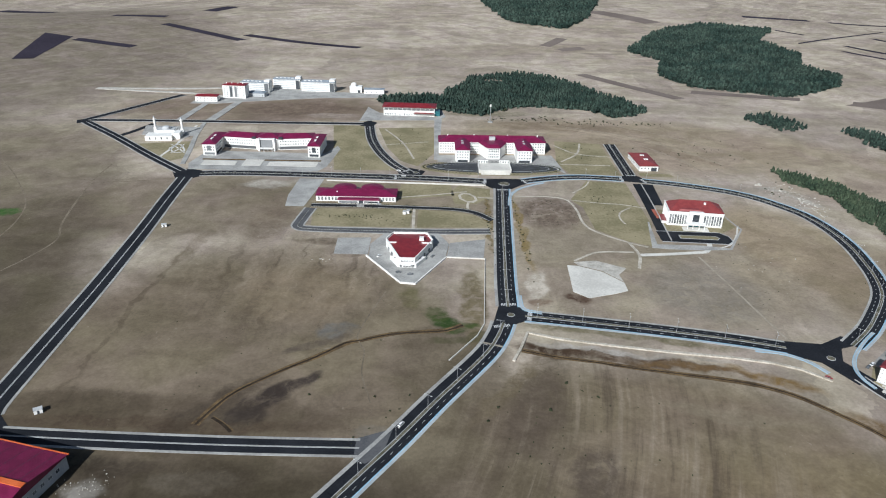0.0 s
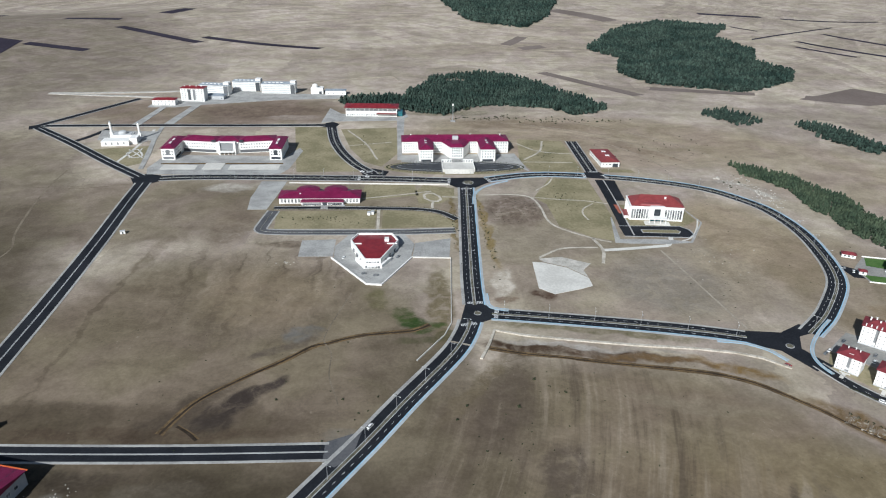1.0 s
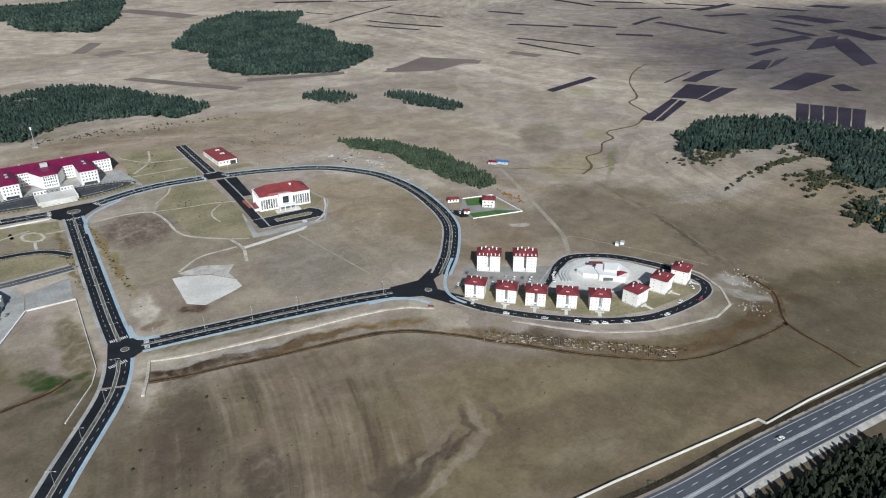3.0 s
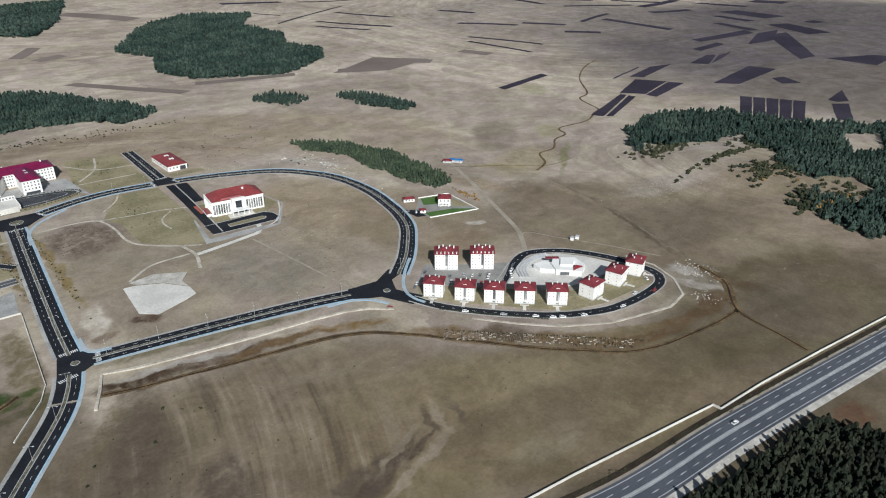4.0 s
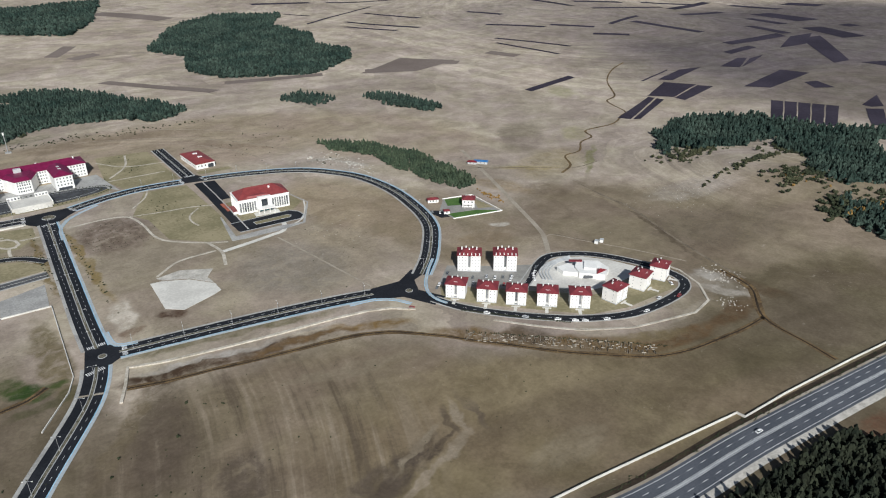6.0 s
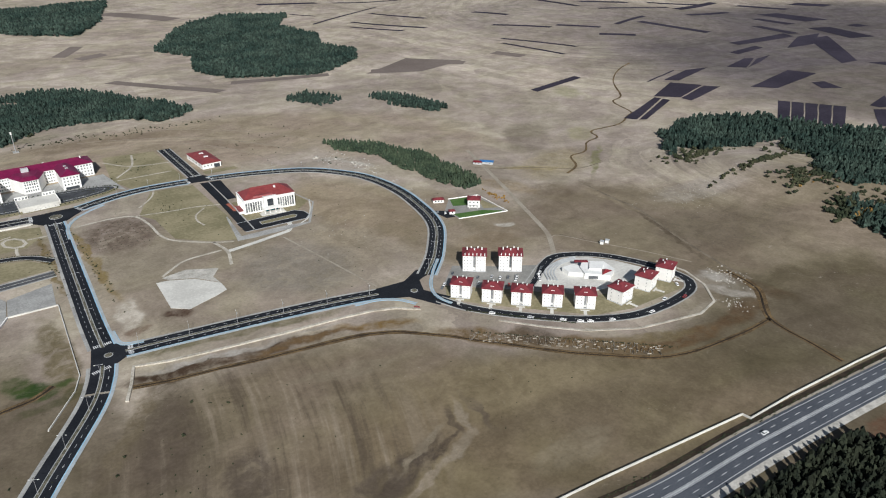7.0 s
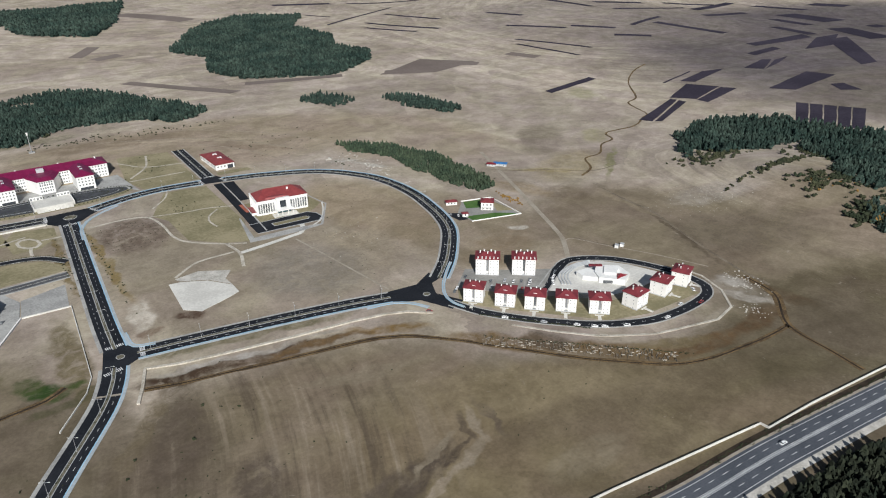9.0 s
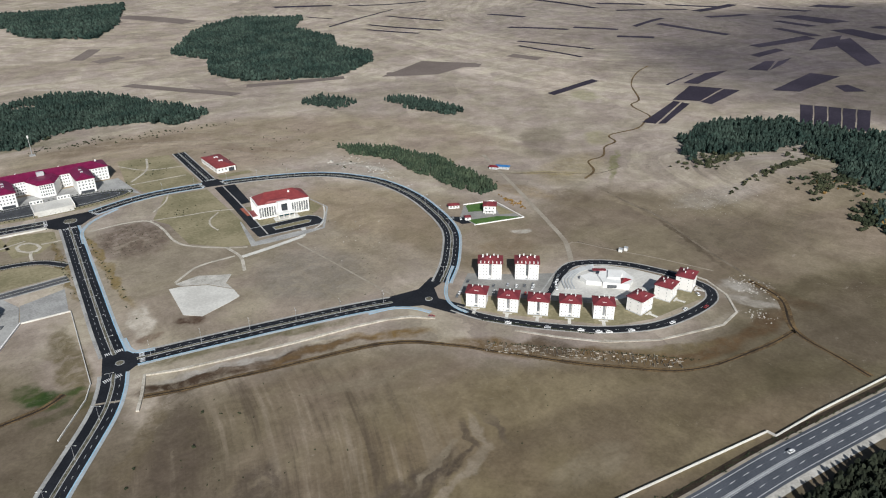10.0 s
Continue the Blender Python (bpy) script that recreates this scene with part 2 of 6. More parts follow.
def ground_material():
    m, n, l, b = nodes_of("dry_pasture", 0.95)
    b.inputs["Specular IOR Level"].default_value = 0.1
    p = place_of(n)
    big, mid, fine = noise_tex(n, l, p, 0.0045, 5), noise_tex(n, l, p, 0.035, 7, 0.62, 0.8), noise_tex(n, l, p, 0.5, 5, 0.65)
    broad = noise_tex(n, l, p, 0.012, 7, 0.62, 1.4)
    # Pale pinkish far tone, with distance haze painted into the ground colour.
    c = mix(n, l, ramp(n, l, big, 0.35, 0.66), (0.358, 0.310, 0.258), (0.455, 0.400, 0.338))
    # patches with ragged edges
    ragged = n.new("ShaderNodeTexNoise")
    ragged.inputs["Scale"].default_value, ragged.inputs["Detail"].default_value = 0.05, 6
    l.new(p, ragged.inputs["Vector"])
    shift = n.new("ShaderNodeVectorMath")
    shift.operation = "MULTIPLY_ADD"
    l.new(ragged.outputs["Color"], shift.inputs[0])
    shift.inputs[1].default_value, shift.inputs[2].default_value = (26, 26, 0), (-13, -13, 0)
    moved = n.new("ShaderNodeVectorMath")
    l.new(p, moved.inputs[0])
    l.new(shift.outputs[0], moved.inputs[1])
    cells = n.new("ShaderNodeMapping")
    cells.inputs["Rotation"].default_value = (0, 0, radians(38))
    cells.inputs["Scale"].default_value = (0.016, 0.0042, 1)
    l.new(moved.outputs[0], cells.inputs["Vector"])
    plots = n.new("ShaderNodeTexVoronoi")
    plots.inputs["Scale"].default_value = 1.0
    l.new(cells.outputs[0], plots.inputs["Vector"])
    grey = n.new("ShaderNodeSeparateColor")
    l.new(plots.outputs["Color"], grey.inputs[0])
    c = shade(n, l, c, grey.outputs[0], 0.0, 1.0, (0.86, 0.85, 0.86), (1.08, 1.08, 1.07))
    for x, y, rx, ry, a, col, k in FIELDS_FAR_AND_SHADE + FIELDS_MID + FIELDS_NEAR:
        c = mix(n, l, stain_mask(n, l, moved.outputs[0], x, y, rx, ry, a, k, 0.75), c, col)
    # tinge: olive here, reddish there
    c = shade(n, l, c, noise_tex(n, l, p, 0.02, 4, 0.5, 0.5), 0.35, 0.65, (0.99, 1.0, 0.94), (1.02, 0.995, 1.02))
    # long soft light and dark bands, painted in place of relief shading on the open land
    sweep = n.new("ShaderNodeMapping")
    sweep.inputs["Rotation"].default_value = (0, 0, radians(24))
    sweep.inputs["Scale"].default_value = (0.0045, 0.017, 1)
    l.new(moved.outputs[0], sweep.inputs["Vector"])
    c = shade(n, l, c, noise_tex(n, l, sweep.outputs[0], 1.0, 3, 0.45, 1.6), 0.34, 0.66, (0.90, 0.89, 0.885), (1.06, 1.06, 1.055))
    # old plough lines: they bend on the south field, run straight elsewhere
    xyz = n.new("ShaderNodeSeparateXYZ")
    l.new(p, xyz.inputs[0])
    up = mathn(n, l, "SUBTRACT", xyz.outputs[1], 300.0)
    bend = mathn(n, l, "SUBTRACT", mathn(n, l, "MULTIPLY", mathn(n, l, "MULTIPLY", up, up), 0.0015), mathn(n, l, "MULTIPLY", up, 0.2))
    across = mathn(n, l, "ADD", xyz.outputs[0], bend)
    wave = n.new("ShaderNodeCombineXYZ")
    l.new(mathn(n, l, "MULTIPLY", across, 0.115), wave.inputs[0])
    l.new(mathn(n, l, "MULTIPLY", up, 0.007), wave.inputs[1])
    lines = noise_tex(n, l, wave.outputs[0], 1.0, 5, 0.62, 0.0)
    turn = n.new("ShaderNodeMapping")
    turn.inputs["Rotation"].default_value = (0, 0, radians(14))
    turn.inputs["Scale"].default_value = (0.12, 0.008, 1)
    l.new(moved.outputs[0], turn.inputs["Vector"])
    straight = noise_tex(n, l, turn.outputs[0], 1.0, 5, 0.6, 0.0)
    south = stain_mask(n, l, p, 95, 268, 85, 90, 0, 1.0)
    west = mathn(n, l, "ADD", stain_mask(n, l, p, -110, 445, 80, 80, 0, 0.85), 0.05)
    for mask, rows in ((west, straight), (south, lines)):
        c = mix(n, l, mathn(n, l, "MULTIPLY", ramp(n, l, rows, 0.50, 0.66, 0, 0.75), mask), c, (0.285, 0.235, 0.175))
        c = mix(n, l, mathn(n, l, "MULTIPLY", ramp(n, l, rows, 0.50, 0.34, 0, 0.75), mask), c, (0.098, 0.076, 0.055))
    near = n.new("ShaderNodeVectorMath")
    near.operation = "MULTIPLY_ADD"
    l.new(shift.outputs[0], near.inputs[0])
    near.inputs[1].default_value = (0.75, 0.75, 0)
    l.new(p, near.inputs[2])
    broken = ramp(n, l, noise_tex(n, l, p, 0.11, 6, 0.68, 0.8), 0.36, 0.60, 0.5, 1.0)
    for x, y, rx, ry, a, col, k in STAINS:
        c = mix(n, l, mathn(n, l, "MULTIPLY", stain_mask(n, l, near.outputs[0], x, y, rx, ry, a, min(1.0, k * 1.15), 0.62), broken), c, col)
    c = shade(n, l, c, broad, 0.32, 0.68, (0.91, 0.905, 0.90), (1.07, 1.07, 1.07))
    c = shade(n, l, c, mid, 0.34, 0.66, (0.86, 0.85, 0.835), (1.10, 1.10, 1.10))
    c = shade(n, l, c, noise_tex(n, l, p, 0.14, 6, 0.65, 0.4), 0.34, 0.66, (0.92, 0.915, 0.905), (1.06, 1.06, 1.06))
    # weeds and bare stones, thick in some places and gone in others
    patchy = ramp(n, l, noise_tex(n, l, p, 0.022, 5, 0.6, 0.6), 0.48, 0.66)
    weeds = ramp(n, l, noise_tex(n, l, p, 0.33, 4, 0.75, 0.5), 0.56, 0.70)
    c = mix(n, l, mathn(n, l, "MULTIPLY", mathn(n, l, "MULTIPLY", weeds, patchy), 0.6), c, (0.085, 0.070, 0.044))
    bare = ramp(n, l, noise_tex(n, l, moved.outputs[0], 0.27, 4, 0.75, 0.5), 0.60, 0.72)
    c = mix(n, l, mathn(n, l, "MULTIPLY", mathn(n, l, "MULTIPLY", bare, ramp(n, l, noise_tex(n, l, moved.outputs[0], 0.017, 5, 0.6, 0.5), 0.50, 0.66)), 0.42), c, (0.42, 0.365, 0.30))
    tuft = noise_tex(n, l, p, 0.9, 3, 0.7, 0.3)
    c = shade(n, l, c, tuft, 0.62, 0.74, (1.0, 1.0, 1.0), (0.82, 0.82, 0.80))
    c = shade(n, l, c, fine, 0.3, 0.7, (0.90, 0.90, 0.90), (1.1, 1.1, 1.1))
    l.new(c, b.inputs["Base Color"])
    bump(n, l, b, mathn(n, l, "ADD", mathn(n, l, "MULTIPLY", fine, 0.4), mathn(n, l, "MULTIPLY", mid, 1.0)), 0.35, 0.4)
    return m


def roof_material(name, dark, light, rib=0.5, rough=0.45):
    m, n, l, b = nodes_of(name, rough)
    tc = n.new("ShaderNodeTexCoord").outputs["Object"]
    w = n.new("ShaderNodeTexWave")
    w.inputs["Scale"].default_value, w.inputs["Distortion"].default_value = rib, 0.0
    l.new(tc, w.inputs["Vector"])
    c = mix(n, l, ramp(n, l, noise_tex(n, l, tc, 0.25, 6), 0.35, 0.65), dark, light)
    c = mix(n, l, mathn(n, l, "MULTIPLY", w.outputs["Fac"], 0.18), c, (0.05, 0.02, 0.02))
    l.new(c, b.inputs["Base Color"])
    bump(n, l, b, w.outputs["Fac"], 0.4, 0.08)
    return m


def glass_material():
    m, n, l, b = nodes_of("window_glass", 0.08)
    p = place_of(n)
    c = mix(n, l, n.new("ShaderNodeObjectInfo").outputs["Random"], (0.03, 0.036, 0.044), (0.24, 0.245, 0.25))
    l.new(c, b.inputs["Base Color"])
    b.inputs["Specular IOR Level"].default_value = 0.6
    return m


GROUND = ground_material()
ASPHALT = surface("asphalt", (0.0115, 0.0130, 0.0168), (0.0225, 0.0245, 0.0300), 0.05, 0.8, 0.85, relief=0.01)
OLD_ASPHALT = surface("worn_asphalt", (0.075, 0.078, 0.085), (0.12, 0.12, 0.125), 0.05, 0.7, 0.9, relief=0.01)
HIGHWAY = surface("highway_asphalt", (0.066, 0.073, 0.087), (0.096, 0.104, 0.121), 0.04, 0.8, 0.88, relief=0.01)
CONCRETE = surface("concrete_paving", (0.27, 0.265, 0.255), (0.43, 0.425, 0.405), 0.06, 0.7, 0.9)
PALE_CONCRETE = surface("bare_concrete_slab", (0.52, 0.50, 0.46), (0.68, 0.66, 0.61), 0.05, 0.6, 0.9)
STONE_PATH = surface("stone_path", (0.33, 0.295, 0.24), (0.58, 0.535, 0.46), 0.12, 0.9, 0.95)
DIRT = surface("dirt_track", (0.27, 0.23, 0.18), (0.37, 0.33, 0.27), 0.06, 0.5, 0.95)
KERB_GREY = surface("kerb_concrete", (0.34, 0.35, 0.36), (0.48, 0.49, 0.49), 0.1, 0.9, 0.9)
KERB_BLUE = surface("pale_blue_painted_kerb", (0.22, 0.42, 0.58), (0.38, 0.55, 0.68), 0.08, 0.7, 0.8)
PAINT_LINE = surface("road_paint", (0.55, 0.56, 0.57), (0.78, 0.78, 0.77), 0.2, 1.2, 0.7, relief=0)
LAWN = surface("dry_lawn", (0.190, 0.170, 0.098), (0.315, 0.272, 0.172), 0.035, 0.4, 0.95, relief=0.08)
MEDIAN = surface("planted_median", (0.075, 0.075, 0.052), (0.20, 0.18, 0.135), 0.25, 1.0, 0.95, relief=0.1)
GREEN_LAWN = surface("watered_lawn", (0.055, 0.12, 0.03), (0.10, 0.17, 0.05), 0.08, 0.6, 0.95, relief=0.05)
SOIL = surface("ploughed_soil", (0.027, 0.0225, 0.034), (0.048, 0.040, 0.056), 0.01, 0.25, 0.95, relief=0.2)
BROWN_SOIL = surface("harrowed_soil", (0.15, 0.12, 0.105), (0.20, 0.165, 0.145), 0.01, 0.25, 0.95, relief=0.2)
DITCH = surface("damp_ditch_earth", (0.024, 0.018, 0.013), (0.050, 0.037, 0.026), 0.1, 0.7, 0.95)
BANK = surface("weedy_brown_bank", (0.070, 0.048, 0.028), (0.185, 0.125, 0.062), 0.12, 0.8, 0.95, relief=0.2)
FAINT = surface("wheel_track", (0.24, 0.200, 0.152), (0.36, 0.305, 0.240), 0.1, 0.7, 0.95)
TRODDEN = surface("trodden_grass", (0.125, 0.100, 0.072), (0.225, 0.188, 0.140), 0.08, 0.7, 0.95)
YARD = surface("grey_yard", (0.22, 0.215, 0.20), (0.31, 0.30, 0.28), 0.08, 0.6, 0.92)
LOT = surface("parking_asphalt", (0.040, 0.043, 0.050), (0.075, 0.078, 0.085), 0.12, 0.8, 0.88)
GRAVEL = surface("pale_gravel", (0.36, 0.34, 0.30), (0.58, 0.55, 0.50), 0.15, 0.8, 0.95, relief=0.15)
ROCK = surface("limestone_rubble", (0.32, 0.295, 0.255), (0.52, 0.49, 0.44), 0.3, 1.5, 0.95, island=0.3)
WHITE = surface("white_render", (0.74, 0.73, 0.70), (0.84, 0.83, 0.80), 0.12, 0.6, 0.75)
CREAM = surface("cream_render", (0.76, 0.74, 0.71), (0.83, 0.81, 0.78), 0.12, 0.6, 0.8)
GREY_WALL = surface("grey_cladding", (0.42, 0.43, 0.44), (0.52, 0.53, 0.53), 0.12, 0.6, 0.7)
DARK_FRAME = surface("dark_facade", (0.03, 0.035, 0.042), (0.05, 0.055, 0.065), 0.2, 1.0, 0.5)
CRIMSON = roof_material("crimson_roof_sheet", (0.150, 0.006, 0.046), (0.200, 0.011, 0.064))
RED = roof_material("red_roof_sheet", (0.185, 0.014, 0.021), (0.25, 0.024, 0.030))
FADED_RED = roof_material("faded_red_roof_sheet", (0.225, 0.040, 0.041), (0.285, 0.058, 0.056), 0.4, 0.5)
TILE_RED = roof_material("red_roof_tiles", (0.170, 0.022, 0.030), (0.225, 0.034, 0.042), 1.2, 0.7)
ORANGE = roof_material("orange_ridge_sheet", (0.62, 0.12, 0.03), (0.75, 0.17, 0.05))
GREY_ROOF = roof_material("grey_roof_sheet", (0.24, 0.28, 0.32), (0.34, 0.38, 0.42))
BLUE_ROOF = roof_material("blue_sheet", (0.03, 0.16, 0.42), (0.05, 0.22, 0.52))
GLASS = glass_material()
TEAL_GLASS = surface("teal_glass", (0.02, 0.10, 0.12), (0.04, 0.16, 0.18), 0.2, 1.0, 0.12, relief=0)
STEEL = surface("galvanised_steel", (0.42, 0.43, 0.44), (0.55, 0.56, 0.57), 0.5, 3.0, 0.45, 0.6, 0)
RUBBER = surface("tyre_rubber", (0.018, 0.018, 0.018), (0.03, 0.03, 0.03), 1.0, 5.0, 0.9, relief=0)
BRICK_RED = surface("red_paving", (0.30, 0.09, 0.06), (0.38, 0.13, 0.09), 0.2, 1.0, 0.9)
PINE_YOUNG = surface("young_pine_needles", (0.026, 0.042, 0.027), (0.058, 0.077, 0.046), 0.05, 0.6, 0.85, relief=0, island=0.35)
PAVE_BLUE = surface("blue_grey_pavement", (0.33, 0.37, 0.395), (0.44, 0.475, 0.495), 0.1, 0.7, 0.9)
PINE = surface("pine_needles", (0.015, 0.029, 0.024), (0.041, 0.060, 0.047), 0.02, 0.6, 0.85, relief=0, island=0.5)
# Darker copy of PINE, with the highway wood's deep shade put into the colour.
SHADED_PINE = surface("shaded_pine_needles", (0.008, 0.012, 0.008), (0.024, 0.028, 0.017), 0.05, 0.6, 0.85, relief=0, island=0.5)
SCRUB = surface("juniper_scrub", (0.022, 0.030, 0.017), (0.055, 0.056, 0.030), 0.05, 0.6, 0.9, relief=0, island=0.3)
AUTUMN = surface("autumn_leaves", (0.17, 0.10, 0.03), (0.28, 0.17, 0.055), 0.1, 0.8, 0.85, relief=0, island=0.3)
BARK = surface("pine_bark", (0.09, 0.06, 0.04), (0.14, 0.10, 0.07), 0.5, 3.0, 0.95, relief=0)


# ---- mesh helpers ----
class Form:
    """Collects corners and faces of one mesh."""

    def __init__(self):
        self.v, self.f = [], []

    def add(self, verts, faces):
        k = len(self.v)
        self.v += [tuple(q) for q in verts]
        self.f += [tuple(i + k for i in face) for face in faces]
        return self

    def box(self, x0, x1, y0, y1, z0, z1):
        return self.prism([(x0, y0), (x1, y0), (x1, y1), (x0, y1)], z0, z1)

    def prism(self, poly, z0, z1, inset=0.0, ground=False):
        """An upright prism on a counter-clockwise outline; inset draws the top in."""
        n = len(poly)
        if sum(poly[i][0] * poly[(i + 1) % n][1] - poly[(i + 1) % n][0] * poly[i][1] for i in range(n)) < 0:
            poly = poly[::-1]
        cx, cy = sum(p[0] for p in poly) / n, sum(p[1] for p in poly) / n
        top = [(cx + (x - cx) * (1 - inset), cy + (y - cy) * (1 - inset)) for x, y in poly]
        lift = [float(lie(x, y)) for x, y in poly] if ground else [0.0] * n
        return self.add([(x, y, z0 + g) for (x, y), g in zip(poly, lift)] + [(x, y, z1 + g) for (x, y), g in zip(top, lift)],
                        [tuple(range(n))[::-1], tuple(range(n, 2 * n))] + [(i, (i + 1) % n, n + (i + 1) % n, n + i) for i in range(n)])

    def hip(self, x0, x1, y0, y1, z, rise, over=0.6, gable=False, thick=0.25):
        """A hipped (or gabled) roof with an eave board."""
        x0, x1, y0, y1 = x0 - over, x1 + over, y0 - over, y1 + over
        self.box(x0, x1, y0, y1, z - thick, z)
        w, d = x1 - x0, y1 - y0
        if w >= d:
            e = 0.0 if gable else min(d / 2, w / 2 - 0.1)
            r0, r1 = (x0 + e, (y0 + y1) / 2, z + rise), (x1 - e, (y0 + y1) / 2, z + rise)
            faces = [(0, 1, 5, 4), (2, 3, 4, 5), (1, 2, 5), (3, 0, 4)]
        else:
            e = 0.0 if gable else min(w / 2, d / 2 - 0.1)
            r0, r1 = ((x0 + x1) / 2, y0 + e, z + rise), ((x0 + x1) / 2, y1 - e, z + rise)
            faces = [(0, 1, 4), (1, 2, 5, 4), (2, 3, 5), (3, 0, 4, 5)]
        return self.add([(x0, y0, z + 0.003), (x1, y0, z + 0.003), (x1, y1, z + 0.003), (x0, y1, z + 0.003), r0, r1], faces)

    def tube(self, x, y, z0, z1, r0, r1=None, n=8):
        r1 = r0 if r1 is None else r1
        ring = [(math.cos(2 * math.pi * i / n), math.sin(2 * math.pi * i / n)) for i in range(n)]
        return self.add([(x + r0 * a, y + r0 * b, z0) for a, b in ring] + [(x + r1 * a, y + r1 * b, z1) for a, b in ring],
                        [tuple(range(n))[::-1], tuple(range(n, 2 * n))] + [(i, (i + 1) % n, n + (i + 1) % n, n + i) for i in range(n)])

    def dome(self, x, y, z, r, h, n=14, rings=5):
        rows = []
        for k in range(rings):
            a = math.pi / 2 * k / rings
            rows.append([(x + r * math.cos(a) * math.cos(2 * math.pi * i / n), y + r * math.cos(a) * math.sin(2 * math.pi * i / n), z + h * math.sin(a)) for i in range(n)])
        verts = [q for row in rows for q in row] + [(x, y, z + h)]
        faces = [(k * n + i, k * n + (i + 1) % n, (k + 1) * n + (i + 1) % n, (k + 1) * n + i) for k in range(rings - 1) for i in range(n)]
        faces += [((rings - 1) * n + i, (rings - 1) * n + (i + 1) % n, rings * n) for i in range(n)]
        return self.add(verts, faces)

    def mesh(self, name, material):
        m = bpy.data.meshes.new(name)
        m.from_pydata(self.v, [], self.f)
        m.materials.append(material)
        m.update()
        return m


def part(name, form, material, parent=None, label=""):
    ob = new(name, form.mesh(name, material) if isinstance(form, Form) else form)
    ob.parent = parent
    if label:
        ob["label"] = label
    return ob


def thing(name, x, y, turn, label, category, group="", kind=""):
    """An Empty at a thing's base, which parents its parts."""
    ob = new(name)
    ob.matrix_world = pose(x, y, float(lie(x, y)), 0, 0, turn)
    return tagged(ob, label, category, group, kind)


def smooth_line(pts, step=4.0):
    """A Catmull-Rom line through the points, evenly cut."""
    P = [np.array(p, float) for p in pts]
    P = [2 * P[0] - P[1]] + P + [2 * P[-1] - P[-2]]
    out = []
    for a, b, c, d in zip(P, P[1:], P[2:], P[3:]):
        k = max(2, int(np.linalg.norm(c - b) / step))
        for i in range(k):
            t = i / k
            out.append(0.5 * (2 * b + (c - a) * t + (2 * a - 5 * b + 4 * c - d) * t * t + (3 * b - a - 3 * c + d) * t**3))
    return np.array(out + [P[-2]])


def sides(line):
    d = np.gradient(line, axis=0)
    d /= np.linalg.norm(d, axis=1)[:, None]
    return np.stack([-d[:, 1], d[:, 0]], 1)


def ribbon(form, line, o0, o1, z0, z1, drape=False):
    """A raised strip between two offsets (to the left positive) from a line."""
    n = sides(line)
    a, b = line + n * o0, line + n * o1
    for i in range(len(line) - 1):
        q = [a[i], b[i], b[i + 1], a[i + 1]]
        g = [float(lie(*p)) for p in q]
        vs = [(p[0], p[1], z0 + h) for p, h in zip(q, g)] + [(p[0], p[1], z1 + h) for p, h in zip(q, g)]
        fs = [(4, 7, 6, 5), (0, 4, 5, 1)[::-1], (0, 3, 7, 4), (1, 5, 6, 2)]
        if np.max(o1) > np.min(o0):
            fs = [f[::-1] for f in fs]
        form.add(vs, [f[::-1] for f in fs])
    return form


def dashes(form, line, offset, z, dash=2.6, gap=4.5, wide=0.085):
    cut = np.concatenate([[0], np.cumsum(np.linalg.norm(np.diff(line, axis=0), axis=1))])
    n = sides(line)
    s = 2.0
    while s + dash < cut[-1]:
        ends = []
        for u in (s, s + dash):
            p = np.array([np.interp(u, cut, line[:, 0]), np.interp(u, cut, line[:, 1])])
            k = np.array([np.interp(u, cut, n[:, 0]), np.interp(u, cut, n[:, 1])])
            ends.append((p + k * offset, k))
        (p, k), (q, j) = ends
        form.prism([tuple(p - k * wide), tuple(q - j * wide), tuple(q + j * wide), tuple(p + k * wide)], z, z + 0.012)
        s += dash + gap
    return form


def drape(form, poly, z, step=25.0):
    """A sheet laid over rolling ground inside a four-cornered outline."""
    a, b, c, d = [np.array(p, float) for p in poly]
    nu = max(1, int(max(np.linalg.norm(b - a), np.linalg.norm(c - d)) / step))
    nv = max(1, int(max(np.linalg.norm(d - a), np.linalg.norm(c - b)) / step))
    verts = []
    for j in range(nv + 1):
        for i in range(nu + 1):
            u, v = i / nu, j / nv
            p = (1 - v) * ((1 - u) * a + u * b) + v * ((1 - u) * d + u * c)
            if 0 < i < nu or 0 < j < nv:
                p = p + 0.05 * step * np.array([noise.noise((p[0] * 0.02, p[1] * 0.02, 3)), noise.noise((p[0] * 0.02, p[1] * 0.02, 9))])
            verts.append((p[0], p[1], float(lie(*p)) + z))
    return form.add(verts, [(j * (nu + 1) + i, j * (nu + 1) + i + 1, (j + 1) * (nu + 1) + i + 1, (j + 1) * (nu + 1) + i) for j in range(nv) for i in range(nu)])


# ---- ground: one sheet out to the horizon ----
def build_ground():
    k = np.linspace(-1, 1, 421)
    ax = np.sinh(k * 3.0) / np.sinh(3.0) * 4300
    gx, gy = np.meshgrid(ax + 250, ax + 500)
    gz = lie(gx, gy)
    n = len(ax)
    m = bpy.data.meshes.new("ground")
    idx = np.arange(n * n).reshape(n, n)
    faces = np.stack([idx[:-1, :-1], idx[:-1, 1:], idx[1:, 1:], idx[1:, :-1]], -1).reshape(-1, 4)
    m.from_pydata(np.stack([gx, gy, gz], -1).reshape(-1, 3).tolist(), [], faces.tolist())
    m.materials.append(GROUND)
    for p in m.polygons:
        p.use_smooth = True
    return tagged(new("ground", m), "dry autumn pasture with plough lines and bare earth", "ground", kind="structure")


build_ground()


